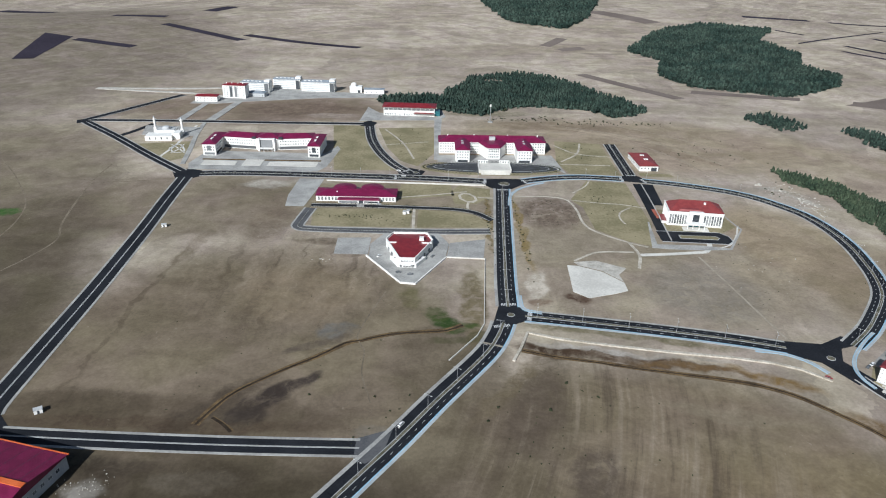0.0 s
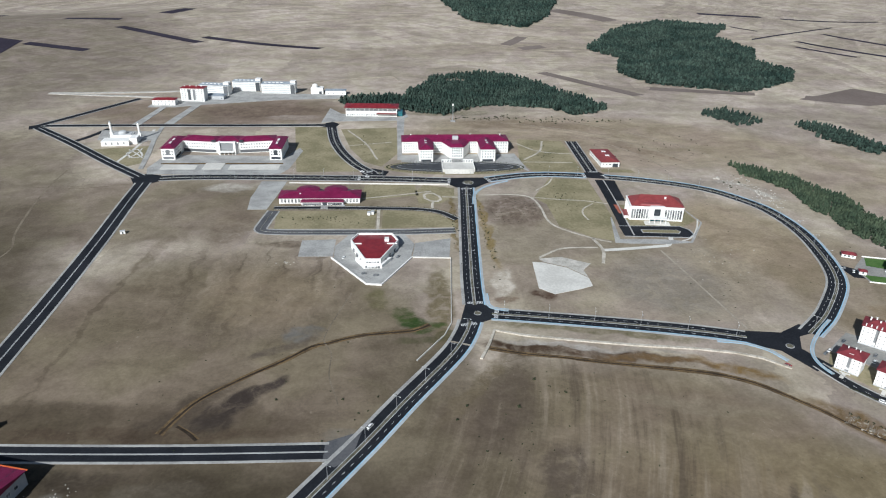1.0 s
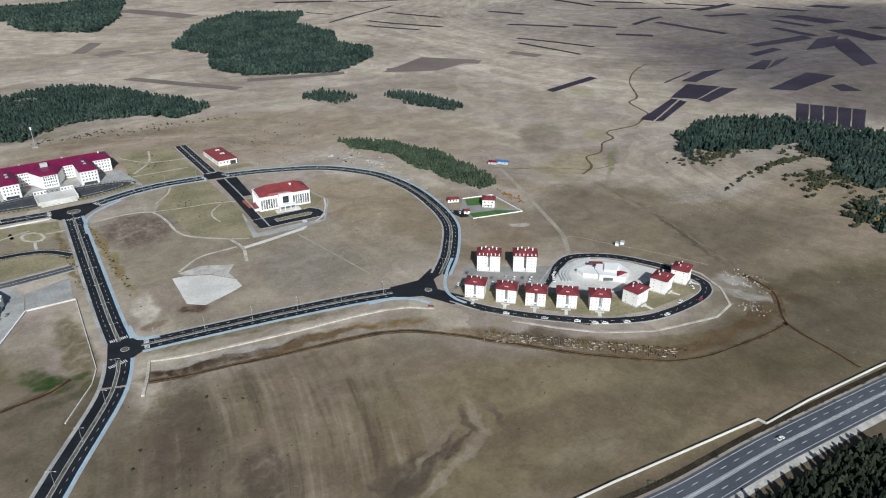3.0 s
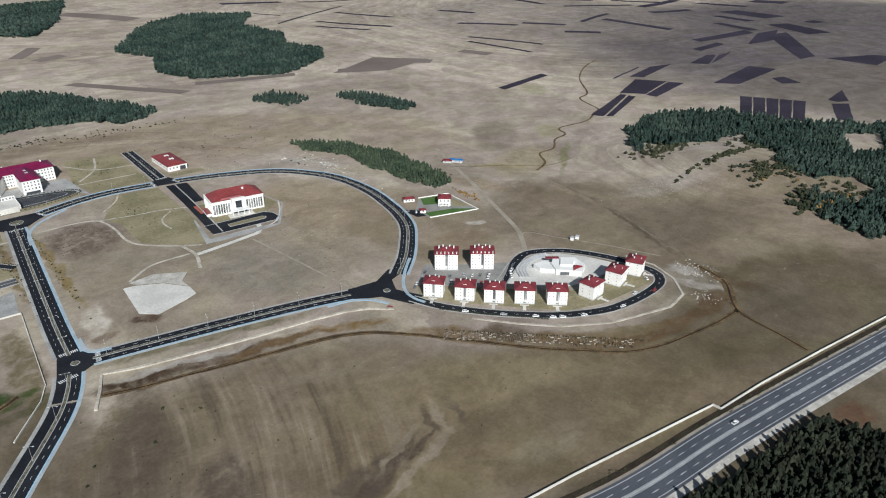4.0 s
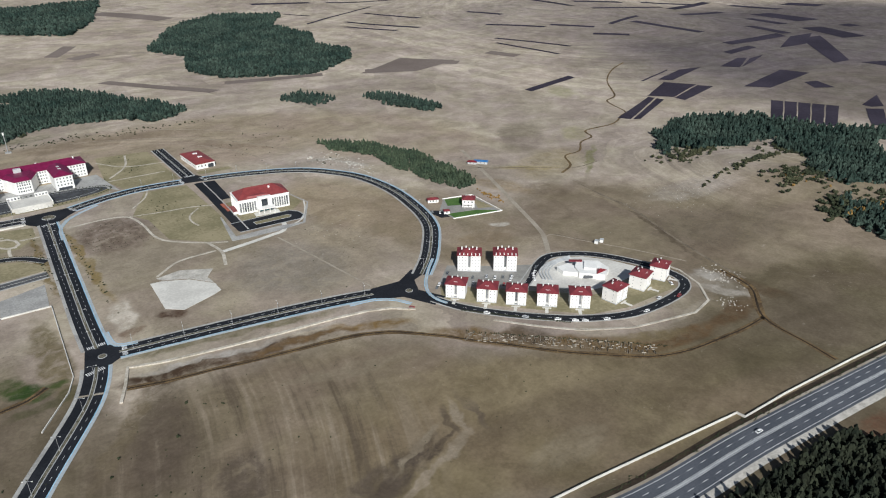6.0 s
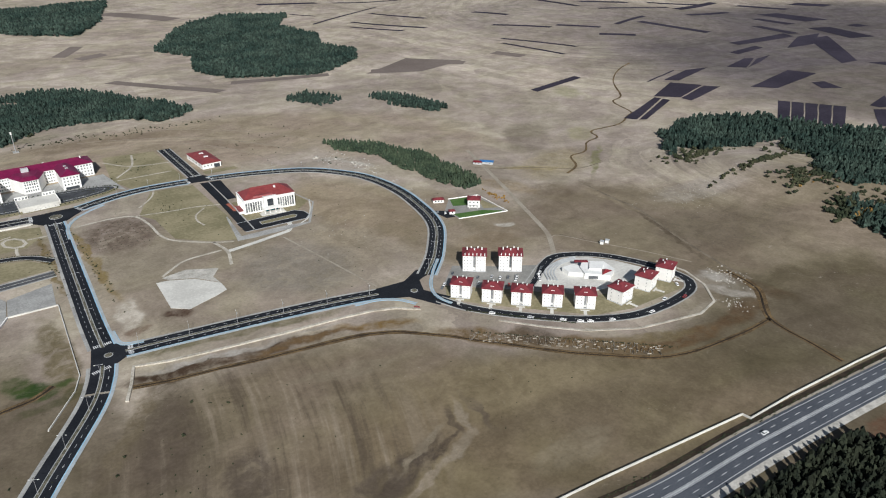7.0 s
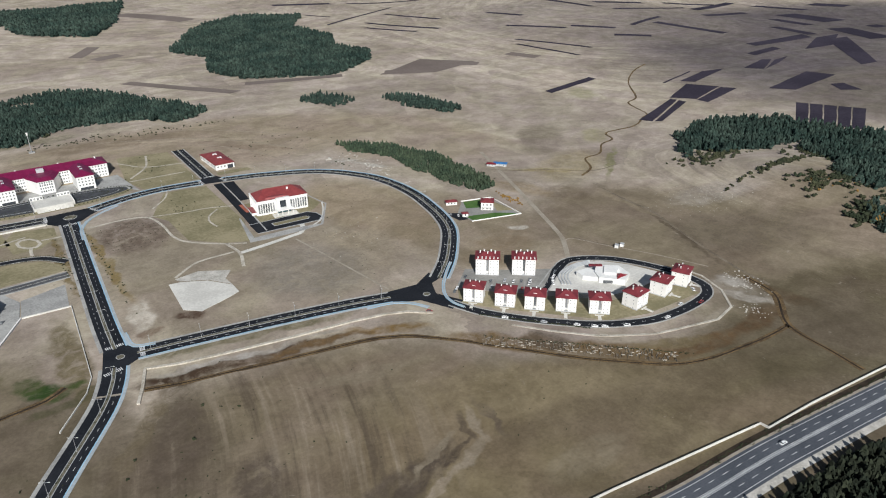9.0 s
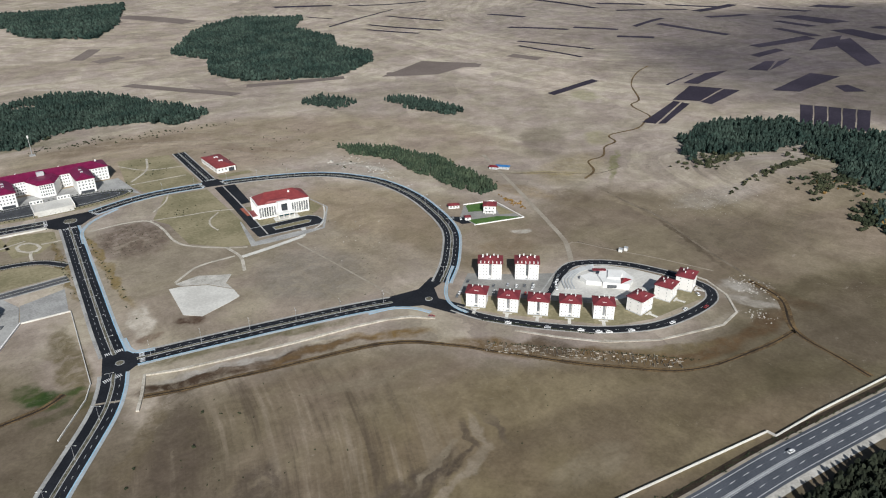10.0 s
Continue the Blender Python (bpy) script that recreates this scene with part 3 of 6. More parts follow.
# ---- roads ----
def road(name, pts, width, label, median=0.0, left=None, right=None, walk_wide=1.6, lanes=True, surface_of=None, z=0.05, drape_it=False, one_side=False):
    """A road: carriageway, planted median with kerbs, pavements or painted kerbs, lane dashes."""
    line = smooth_line(pts)
    ob = tagged(new(name), label, "road", kind="structure")
    h = width / 2
    part("carriageway", ribbon(Form(), line, -h, h, -0.2, z, drape_it), surface_of or ASPHALT, ob)
    if median:
        part("median_kerb", ribbon(Form(), line, -median / 2, median / 2, 0, z + 0.12), KERB_GREY, ob)
        part("median_planting", ribbon(Form(), line, -median / 2 + 0.4, median / 2 - 0.4, 0, z + 0.2), MEDIAN, ob)
    for side, mat in ((1, left), (-1, right)):
        if mat:
            wide = 0.6 if mat is KERB_BLUE else walk_wide
            a, b = sorted((side * h, side * (h + wide)))
            part("pavement", ribbon(Form(), line, a, b, -0.1, z + 0.13), mat, ob)
            if mat is KERB_BLUE:
                a, b = sorted((side * (h + wide), side * (h + wide + 1.7)))
                part("pavement", ribbon(Form(), line, a, b, -0.1, z + 0.11), PAVE_BLUE, ob)
    if lanes:
        f = Form()
        for o in ((median / 2 + h) / 2, -(median / 2 + h) / 2) if median else (0.0,):
            if one_side and o > 0:
                continue
            dashes(f, line, o, z)
        part("lane_marking", f, PAINT_LINE, ob)
    return line


def slab(name, poly, z, material, label, category="paving", z0=-0.1, kind="structure"):
    return tagged(part(name, Form().prism(poly, z0, z, 0.0, True), material), label, category, kind=kind)


def ellipse(cx, cy, rx, ry, n=40, turn=0.0):
    c, s = math.cos(radians(turn)), math.sin(radians(turn))
    return [(cx + rx * math.cos(a) * c - ry * math.sin(a) * s, cy + rx * math.cos(a) * s + ry * math.sin(a) * c) for a in (2 * math.pi * i / n for i in range(n))]


G, B = CONCRETE, KERB_BLUE
ROADS = {}
ROADS["south"] = road("road_south", [(-140, 92), (-46, 238), (-22, 275), (-2, 308), (26, 352), (36, 374), (41, 391)], 13.0, "new dual asphalt avenue with planted median", 2.4, G, B, 2.2, one_side=True)
ROADS["avenue"] = road("road_avenue", [(45.5, 412), (46.5, 447), (49, 495), (52, 551), (56, 622), (57, 642)], 12.8, "new dual asphalt avenue with planted median", 2.4, G, B, 2.2)
ROADS["lower"] = road("road_lower_arc", [(56, 400), (82, 396), (140, 386), (188, 376), (217, 368)], 12.6, "new dual asphalt road with blue painted kerb", 2.4, G, B)
ROADS["arc"] = road("road_arc", [(261, 372), (281, 391), (297, 410), (312, 430), (321, 446), (328, 466), (333, 488), (338, 520), (338, 553), (332, 585), (320, 608), (304, 629), (285, 644), (262, 655), (232, 666), (203, 673)], 12.0, "curving dual asphalt road with planted median", 2.6, G, B)
ROADS["arc_west"] = road("road_arc_west", [(184, 677), (160, 680), (141, 681), (118, 678), (98, 672), (80, 665)], 12.0, "dual asphalt road with blue painted kerbs", 1.8, B, B)
ROADS["front"] = road("road_front", [(42, 662), (10, 665), (-24, 668), (-108, 671), (-180, 673), (-225, 672), (-249, 669)], 14.0, "dual asphalt road along the campus front", 1.8, G, G)
ROADS["west"] = road("road_west", [(-261, 656), (-257, 600), (-250, 520), (-244, 426), (-241, 352), (-239, 300), (-237, 287)], 13.0, "long dual asphalt road with thin median", 0.9, G, G, lanes=False)
ROADS["bottom"] = road("road_bottom", [(-224, 273), (-178, 271), (-126, 269.5), (-84, 269), (-40, 269)], 10.5, "dual asphalt road with thin concrete median", 0.9, G, G, lanes=False)
road("road_north_west", [(-271, 674), (-321, 722), (-388, 790), (-452, 850)], 11, "asphalt road at the campus edge", 0.8, G, G, 1.2, lanes=False, z=0.2)
road("road_far_west", [(-456, 858), (-421, 926), (-382, 1003)], 9, "asphalt road with pale pavement", 0, G, G, 1.2, lanes=False, z=0.25)
road("road_back", [(-448, 858), (-387, 861), (-316, 864), (-208, 865), (-105, 868)], 9, "asphalt road behind the faculty", 0, G, G, 1.5, lanes=False, z=0.25)
road("road_mosque", [(-385, 795), (-376, 815), (-366, 848)], 7, "narrow asphalt road beside the mosque", 0, None, None, lanes=False, z=0.28)
road("road_curve", [(-97, 864), (-88, 805), (-75, 757), (-57, 714), (-37, 683)], 11, "curving dual asphalt road with median", 1.6, G, G, 1.3)
road("road_stub", [(193.5, 688), (194, 724), (195, 800)], 12, "short dual asphalt stub road", 1.6, G, G, 1.2)
road("drive_white_hall", [(195, 664), (192, 604), (186.5, 527)], 8, "asphalt drive beside the white hall", 0, G, None, 1.2, lanes=False)

road("road_housing", [(247, 337), (256, 316), (273, 293), (292, 273), (311, 257), (338, 243), (366, 239), (393, 241), (405, 247), (410, 257), (407, 281), (395, 308), (380, 326), (359, 337), (340, 331), (322, 321), (306, 312)], 7.0, "asphalt loop road round the housing blocks", 0, G, G, 1.0)
road("road_lower_campus", [(-121, 583), (-124, 556), (-124, 540), (-110, 536), (-69, 535), (-12, 535), (40, 538)], 9, "worn grey asphalt campus road", 0.5, G, G, 1.5, lanes=False, surface_of=OLD_ASPHALT)
road("road_cafeteria", [(-122, 590), (-75, 590), (-23, 588), (8, 586), (28, 579), (43, 562)], 5.5, "narrow asphalt road before the cafeteria", 0, G, G, 0.8, lanes=False)

# junctions
slab("junction_centre", [(34.5, 392), (47.5, 388.5), (55, 393), (57, 406), (53, 413), (39, 413)], 0.07, ASPHALT, "asphalt junction with zebra crossings", "junction")
slab("junction_east", [(213, 361), (232, 352), (243, 330), (256, 335), (246, 354), (252, 368), (268, 374), (259, 383), (242, 373), (215, 376)], 0.07, ASPHALT, "wide asphalt road junction", "junction")
slab("junction_roundabout", [(39, 653), (49, 640), (65, 640), (76, 652), (84, 659), (80, 671), (60, 671), (42, 670)], 0.07, ASPHALT, "asphalt roundabout junction", "junction")
slab("junction_cross", [(183, 671), (203, 667), (205, 681), (201, 690), (187, 690), (184, 684)], 0.07, ASPHALT, "asphalt crossroads", "junction")
slab("junction_west", [(-246, 661), (-255, 652), (-269, 652), (-280, 674), (-266, 683), (-247, 677)], 0.07, ASPHALT, "asphalt junction", "junction")
slab("junction_bottom", [(-246, 289), (-231, 289), (-221, 279), (-221, 265), (-250, 262)], 0.07, ASPHALT, "asphalt corner of the campus road", "junction")
slab("junction_south", [(-42, 262), (-36, 258), (-28, 264), (-24, 284), (-42, 276)], 0.06, OLD_ASPHALT, "worn asphalt side junction", "junction")
slab("junction_back", [(-108, 858), (-92, 856), (-88, 874), (-98, 884), (-108, 875)], 0.27, ASPHALT, "asphalt junction", "junction")
slab("junction_curve", [(-46, 676), (-24, 676), (-20, 690), (-38, 700), (-50, 690)], 0.072, ASPHALT, "asphalt junction by the forecourt", "junction")
slab("junction_far_west", [(-446, 846), (-460, 842), (-466, 856), (-452, 866), (-444, 862)], 0.3, ASPHALT, "asphalt junction", "junction")
for x, y, r in ((60, 656, 5.5), (46.5, 401, 2.6), (240, 357, 2.6), (-30, 685, 3.0)):
    isl = tagged(new("traffic_island"), "round kerbed traffic island with dry planting", "traffic island", kind="structure")
    part("kerb", Form().prism(ellipse(x, y, r, r, 24), 0, 0.22), KERB_GREY, isl)
    part("planting", Form().prism(ellipse(x, y, r - 0.4, r - 0.4, 24), 0.1, 0.30), MEDIAN, isl)


def zebra(x, y, turn, length, n_wide=3.0):
    f = Form()
    k = int(length / 1.1)
    for i in range(k):
        u = (i - (k - 1) / 2) * 1.1
        f.box(u - 0.28, u + 0.28, -n_wide / 2, n_wide / 2, 0.0, 0.03)
    ob = tagged(part("zebra_crossing", f, PAINT_LINE), "white painted zebra crossing", "zebra crossing", kind="structure")
    ob.matrix_world = pose(x, y, 0.065, 0, 0, turn)


zebra(39.5, 387, 12, 12), zebra(46, 415, 3, 12), zebra(59, 399.6, 80, 12), zebra(57, 639, 4, 12), zebra(81, 664, 112, 12), zebra(41, 662, 86, 13), zebra(183, 677, 92, 12), zebra(204, 673.5, 105, 12), zebra(195, 689, 0, 11), zebra(-50, 669, 90, 12), zebra(-40, 690, 40, 10)

# pale blue pavements that sweep round the junction corners
for pts, wide in (([(283, 388), (270, 375.5), (256.5, 360), (249.5, 347), (248.5, 336), (251, 327)], 1.6), ([(196, 364), (212, 361), (224, 353), (231, 341)], 2.0),
                                 ([(60.8, 598), (63.5, 622), (72, 640), (85, 652), (101, 662)], 2.0), ([(54.5, 428), (55, 412), (59, 407), (68, 404.5)], 2.4)):
    line = smooth_line(pts, 3)
    ob = tagged(new("corner_pavement"), "pale blue kerbed pavement round a junction corner", "pavement", kind="structure")
    part("kerb", ribbon(Form(), line, -wide / 2 - 0.35, -wide / 2, -0.1, 0.21), KERB_BLUE, ob)
    part("paving", ribbon(Form(), line, -wide / 2, wide / 2, -0.1, 0.185), PAVE_BLUE, ob)
    part("kerb", ribbon(Form(), line, wide / 2, wide / 2 + 0.35, -0.1, 0.21), KERB_BLUE, ob)

slab("speed_table", [(25, 366.5), (41, 360.5), (41.8, 362), (25.8, 368)], 0.075, DIRT, "brown brick speed table across the road", "speed table")

# highway
hw = [(60, 170), (196, 133), (299, 123.5), (440, 108), (800, 66)]
line = smooth_line(hw, 8)
hob = tagged(new("highway"), "grey four-lane highway with white lane lines", "highway", kind="structure")
part("carriageway", ribbon(Form(), line, -9.6, 9.6, -0.3, 0.10, True), HIGHWAY, hob)
f = Form()
for o in (-7.9, 7.9):
    ribbon(f, line, o - 0.12, o + 0.12, 0.05, 0.115, True)
for o in (-0.9, 0.9):
    ribbon(f, line, o - 0.10, o + 0.10, 0.05, 0.115, True)
part("edge_line", f, PAINT_LINE, hob)
f = Form()
for o in (-4.4, 4.4):
    dashes(f, line, o, 0.10, 4.0, 6.0, 0.13)
part("lane_marking", f, PAINT_LINE, hob)
part("median", ribbon(Form(), line, -0.45, 0.45, 0.05, 0.16, True), KERB_GREY, hob)
part("shoulder", ribbon(Form(), line, 9.6, 11.2, -0.1, 0.07, True), DIRT, hob)
part("gravel_verge", ribbon(Form(), line, -13.6, -9.6, -0.1, 0.06, True), GRAVEL, hob)
part("ditch", ribbon(Form(), line, 11.2, 14.6, -0.1, 0.03, True), DITCH, hob)


# tracks and paths
def path(name, pts, width, material, label, z=0.04, drape_it=False, category="path"):
    return tagged(part(name, ribbon(Form(), smooth_line(pts, 5), -width / 2, width / 2, -0.05, z, drape_it), material), label, category, kind="structure")


def bank(name, pts, near, far, seed, material, label, z=0.022, category="ditch"):
    """A strip of uneven width beside a line, its edges wandering."""
    line = np.array(smooth_line(pts, 5))
    rng = np.random.default_rng(seed)
    def wander(amount):
        k = rng.normal(0, amount, len(line) + 6)
        return np.convolve(k, np.ones(7) / 2.6, "valid")[:len(line), None]
    ob = part(name, ribbon(Form(), line, near + wander(abs(far - near) * 0.10), far + wander(abs(far - near) * 0.10), -0.1, z, True), material)
    return tagged(ob, label, category, kind="structure")


GARDEN_PATHS_A = [
    ([(68, 621), (96, 623), (116, 616), (122, 590), (123, 561), (130, 543), (153, 522), (168, 513)], 2.2),
    ([(116, 616), (146, 609), (167, 606), (191, 597)], 1.6),
    ([(173, 599), (161, 586), (158, 572), (160, 560)], 1.6),
    ([(150, 676), (141, 654), (125, 634)], 1.6),
    ([(154, 521), (157, 498), (151, 474)], 2.6),
    ([(103, 485), (112, 493), (126, 502), (154, 503)], 2.2),
]
GARDEN_PATHS_B = [
    ([(-43, 613), (-9, 622), (22, 632)], 2.2),
    ([(32, 617), (49, 616)], 2.2),
    ([(23, 604), (22, 597), (22, 588)], 2.4),
    ([(-27, 584), (-26, 541)], 2.6),
    ([(-75, 845), (-50, 790), (-34, 730)], 2.2),
    ([(-70, 780), (-20, 795)], 1.6),
    ([(128, 790), (150, 760), (188, 750)], 2.0),
    ([(128, 730), (150, 760), (160, 800)], 2.2),
    ([(125, 722), (180, 720)], 1.8),
]
for pts, w in GARDEN_PATHS_A + GARDEN_PATHS_B:
    path("stone_path", pts, w, STONE_PATH, "winding pale stone garden path")
for pts, w in (([(-310, 720), (-308, 760), (-309, 801), (-311, 845)], 3.0), ([(-311, 751), (-304, 765), (-290.5, 740), (-300, 735.5), (-311, 751)], 2.0), ([(-313, 764), (-300, 750), (-288, 734)], 1.6), ([(-300, 768), (-299, 750), (-303, 733)], 1.6)):
    path("stone_path", pts, w, PALE_CONCRETE, "pale paved path in the mosque garden", 0.12)
path("garden_wall_path", [(158, 498), (183, 501), (213, 506)], 4.5, PALE_CONCRETE, "broad pale concrete walkway")
path("concrete_walk", [(259, 561), (250, 540), (237, 520), (217, 511), (205, 511), (190, 513)], 1.4, PALE_CONCRETE, "pale concrete walk round the forecourt")
path("concrete_walk", [(213, 506), (219, 515), (222, 528)], 4.0, PALE_CONCRETE, "pale concrete walk to the forecourt", 0.035)
path("footpath", [(204, 497), (209, 466), (216, 419), (222, 378)], 1.5, DIRT, "trodden footpath across the pasture")
path("dirt_track", [(362, 342), (376, 360), (387, 378), (409, 432), (432, 490), (448, 532), (470, 590)], 4.0, DIRT, "pale dirt track over the pasture", 0.05, True, "track")
path("dirt_track", [(-185, 1085), (-138, 1130), (-84, 1153), (-29, 1167), (-14, 1138)], 4.0, DIRT, "pale dirt track behind the blocks", 0.7, True, "track")
path("gravel_road", [(-520, 1030), (-448, 1036), (-375, 1044), (-317, 1056)], 7.0, GRAVEL, "pale gravel road behind the campus", 0.7, True, "road")
path("gravel_road", [(-520, 1028), (-448, 1020), (-371, 1012), (-295, 992)], 7.0, GRAVEL, "pale gravel road behind the campus", 0.75, True, "road")
path("dirt_track", [(-470, 700), (-420, 640), (-370, 560), (-365, 470), (-420, 380)], 1.3, TRODDEN, "faint wheel track in the grass", 0.03, True, "track")
path("dirt_track", [(-262, 655), (-330, 640), (-420, 660)], 1.2, TRODDEN, "faint wheel track in the grass", 0.03, True, "track")
bank("stream_bed", [(505, 468), (530, 480), (548, 505), (573, 508), (600, 530), (625, 537), (640, 560), (690, 560), (730, 580), (748, 590), (770, 640), (804, 656), (860, 720), (923, 764), (973, 783)], -1.3, 1.3, 83, BANK, "dry winding stream bed with a weedy edge", 0.1, "stream")
DITCHES = (([(-127, 284), (-121, 299), (-113, 313), (-92, 333.5), (-75, 347.5), (-60, 362.5), (-50, 366.5), (-33, 374), (-15, 377.5), (3, 380), (14, 387)], 1.5, 4.5),
           ([(50, 359), (71, 352.5), (93, 348), (115, 342.5), (132, 339.5), (152, 335.5), (170, 332), (184, 328), (200, 320), (211, 310), (226, 294), (237, 280), (249, 266), (262, 250), (276, 234), (295, 216), (313, 201.5), (335, 193), (364, 189), (385, 187), (407, 187)], 0.9, 4.0),
           ([(444, 243), (437, 215), (407, 187), (400, 154), (396, 134.5)], 1.3, 5.0), ([(-120, 290), (-113, 285), (-107, 279)], 1.6, 3.0))
for k, (pts, w, edge) in enumerate(DITCHES):
    bank("ditch_bank", pts, -edge / 2, edge / 2, 60 + k, BANK, "weedy brown bank along a ditch", 0.022)
    bank("ditch", pts, -w / 2, w / 2, 70 + k, DITCH, "narrow dark drainage ditch at the field edge", 0.036)
path("dirt_track", [(366, 346), (386, 366), (402, 338), (420, 305), (436, 268)], 1.3, FAINT, "faint wheel track in the grass", 0.03, True, "track")
path("dirt_track", [(-38, 305), (-41, 315), (-46, 333), (-47, 356), (-53, 369), (-50, 390), (-40, 430)], 0.9, TRODDEN, "faint wheel track in the grass", 0.03, True, "track")
for k, pts in enumerate(([(120, 884), (154, 873), (219, 839), (273, 785), (314, 717), (330, 690)], [(96, 830), (150, 846), (215, 815), (262, 748), (280, 690)], [(170, 905), (240, 870), (310, 800), (352, 730)],
                         [(390.7, 364.7), (401, 343), (408.5, 328)], [(440, 540), (457, 523), (492, 500), (524, 473), (560, 470)], [(-350, 693), (-347, 649), (-338, 596), (-324, 537), (-312, 504), (-317, 472), (-325, 449)])):
    bank("dirt_track", pts, -0.7, 0.7, 90 + k, TRODDEN if k > 2 else FAINT, "pale trodden track over the dry slope", 0.05, "track")
bank("dirt_track", [(498, 446), (489, 393), (488, 367), (475, 329), (464, 298), (451, 254), (447, 225)], -1.2, 1.2, 81, TRODDEN, "faint wheel track in the grass", 0.03, "track")

# lawns, slabs and paving
LAWNS_A = [
    [(-142, 859), (-103, 860), (-93, 800), (-81, 757), (-62, 712), (-50, 690), (-116, 688)],
    [(-84, 850), (-15, 858), (-12, 751), (-29, 705), (-48, 722), (-66, 768)],
    [(-118, 582), (-29, 583), (-29, 543), (-114, 543)],
    [(-23, 583), (8, 580), (26, 574), (40, 556), (42, 546), (-23, 543)],
    [(-43, 650), (6, 650), (10, 621), (-8, 617), (-43, 608)],
]
LAWNS_B = [
    [(131, 809), (184, 800), (184, 690), (132, 690), (122, 724)],
    [(145, 670), (184, 665), (183, 560), (174, 514), (153, 524), (131, 547), (129, 597), (120, 615)],
    [(-352, 765), (-300, 700), (-280, 720), (-290, 780)],
    [(15, 650), (45, 640), (44, 620), (30, 600), (10, 600), (6, 630)],
    [(205, 688), (240, 686), (238, 696), (205, 698)],
    [(-262, 716), (-140, 710), (-140, 692), (-262, 692)],
]
for poly in LAWNS_A + LAWNS_B:
    slab("lawn", poly, 0.03, LAWN, "dry olive lawn between paths", "lawn", -0.05)
slab("sports_slab", [(96, 477), (104, 476), (121, 467), (134, 450), (134, 438), (126, 434), (104, 426), (94, 435)], 0.25, PALE_CONCRETE, "bare white concrete sports slab on the grass")
slab("gravel_apron", [(102, 483), (120, 486), (141, 474), (133, 463), (134, 451.5), (121.5, 468.5), (104.5, 477.5)], 0.06, GRAVEL, "pale gravel apron beside the slab")
slab("forecourt_octagon", [(-58, 485), (-59, 508), (-49, 530), (-4, 531), (5, 511), (2, 487), (-20, 442), (-30, 444)], 0.30, CONCRETE, "grey paved forecourt round the angular hall")
slab("car_park_west", [(-86, 489), (-87, 519), (-59.5, 521), (-59, 489)], 0.12, CONCRETE, "empty grey paved car park")
slab("car_park_east", [(5.5, 513), (35, 522), (32, 486), (3, 487)], 0.12, CONCRETE, "empty grey paved car park")
slab("car_park_cafeteria", [(-145, 586), (-148, 614), (-146, 660), (-121, 660), (-124, 623), (-128, 586)], 0.12, CONCRETE, "empty paved car park beside the cafeteria")
slab("forecourt_faculty", [(-266, 681), (-272, 700), (-266, 745), (-134, 742), (-124, 772), (-119, 760), (-125, 698), (-132, 682)], 0.10, CONCRETE, "wide pale paved forecourt before the faculty")
for poly in ([(-258, 712), (-222, 709), (-222, 696), (-258, 696)], [(-188, 709), (-136, 712), (-136, 696), (-188, 696)]):
    slab("forecourt_terrace", poly, 0.32, PALE_CONCRETE, "raised pale stone terrace in the forecourt")
slab("forecourt_border", [(-262, 716.5), (-134, 717.5), (-134, 713.5), (-262, 712.5)], 0.2, BANK, "planted brown border in the forecourt", "planting")
slab("forecourt_steps", [(-215, 716), (-195, 716), (-195, 696), (-215, 696)], 0.36, PALE_CONCRETE, "broad pale steps to the faculty")
slab("parking_oval_bank", ellipse(50, 703, 76, 23), 0.08, LAWN, "oval lawn bank round the parking", "lawn")
slab("parking_oval", ellipse(50, 705, 70, 17), 0.11, LOT, "dark asphalt parking oval before the main hall")
slab("parking_kerb", ellipse(50, 705, 62, 12.5), 0.2, KERB_GREY, "pale kerb round the parking bays", "kerb")
slab("parking_bays", ellipse(50, 705, 61.4, 12.0), 0.23, LOT, "hedged parking bays in the oval", "parking")
slab("forecourt_main", [(-8, 722), (-8, 745), (120, 752), (128, 690), (112, 712), (90, 718), (10, 716)], 0.09, CONCRETE, "pale paved apron before the main hall")
slab("pavement_white_hall", [(181, 566), (171, 512), (184, 510), (214, 509), (236, 511), (260, 553), (255, 584), (254, 584), (258.4, 553), (235, 513.5), (214, 518), (184, 519), (177, 519), (182.4, 566)], 0.09, CONCRETE, "pale paved walk round the white hall")
slab("lawn", [(190, 541), (236, 541), (256, 558), (252, 590), (197, 596)], 0.035, LAWN, "dry lawn round the white hall", "lawn")
slab("drive_front_kerb", [(183, 524.5), (238, 521), (243.5, 527), (243, 538), (237, 545.5), (183, 547)], 0.10, KERB_GREY, "pale kerb round the forecourt drive", "kerb")
slab("drive_front", [(183, 525.5), (237, 522), (242.5, 528), (242, 537.5), (236.5, 544.5), (183, 546)], 0.13, ASPHALT, "asphalt forecourt drive looping before the white hall", "road")
slab("drive_island", [(200, 531.5), (231, 529.5), (234, 533.5), (231, 537), (200, 538.5)], 0.22, KERB_GREY, "long kerbed island in the forecourt drive", "traffic island")
slab("drive_island_lawn", [(200.6, 532.2), (230.6, 530.2), (233.2, 533.5), (230.6, 536.4), (200.6, 537.8)], 0.27, LAWN, "dry grass on the forecourt island", "lawn")
slab("parking_white_hall", [(198, 664), (211, 662), (206, 606), (196.5, 606)], 0.06, ASPHALT, "dark asphalt parking bay")
slab("terrace", [(191.5, 575), (197, 574), (197, 596), (192, 596)], 0.12, BRICK_RED, "red paved terrace strip")
slab("plaza", [(313, 311), (330, 322), (347, 330), (362, 331), (378, 321), (390, 305), (398, 285), (388, 277), (366, 276), (340, 281)], 0.12, PALE_CONCRETE, "light grey paved plaza with terraces")
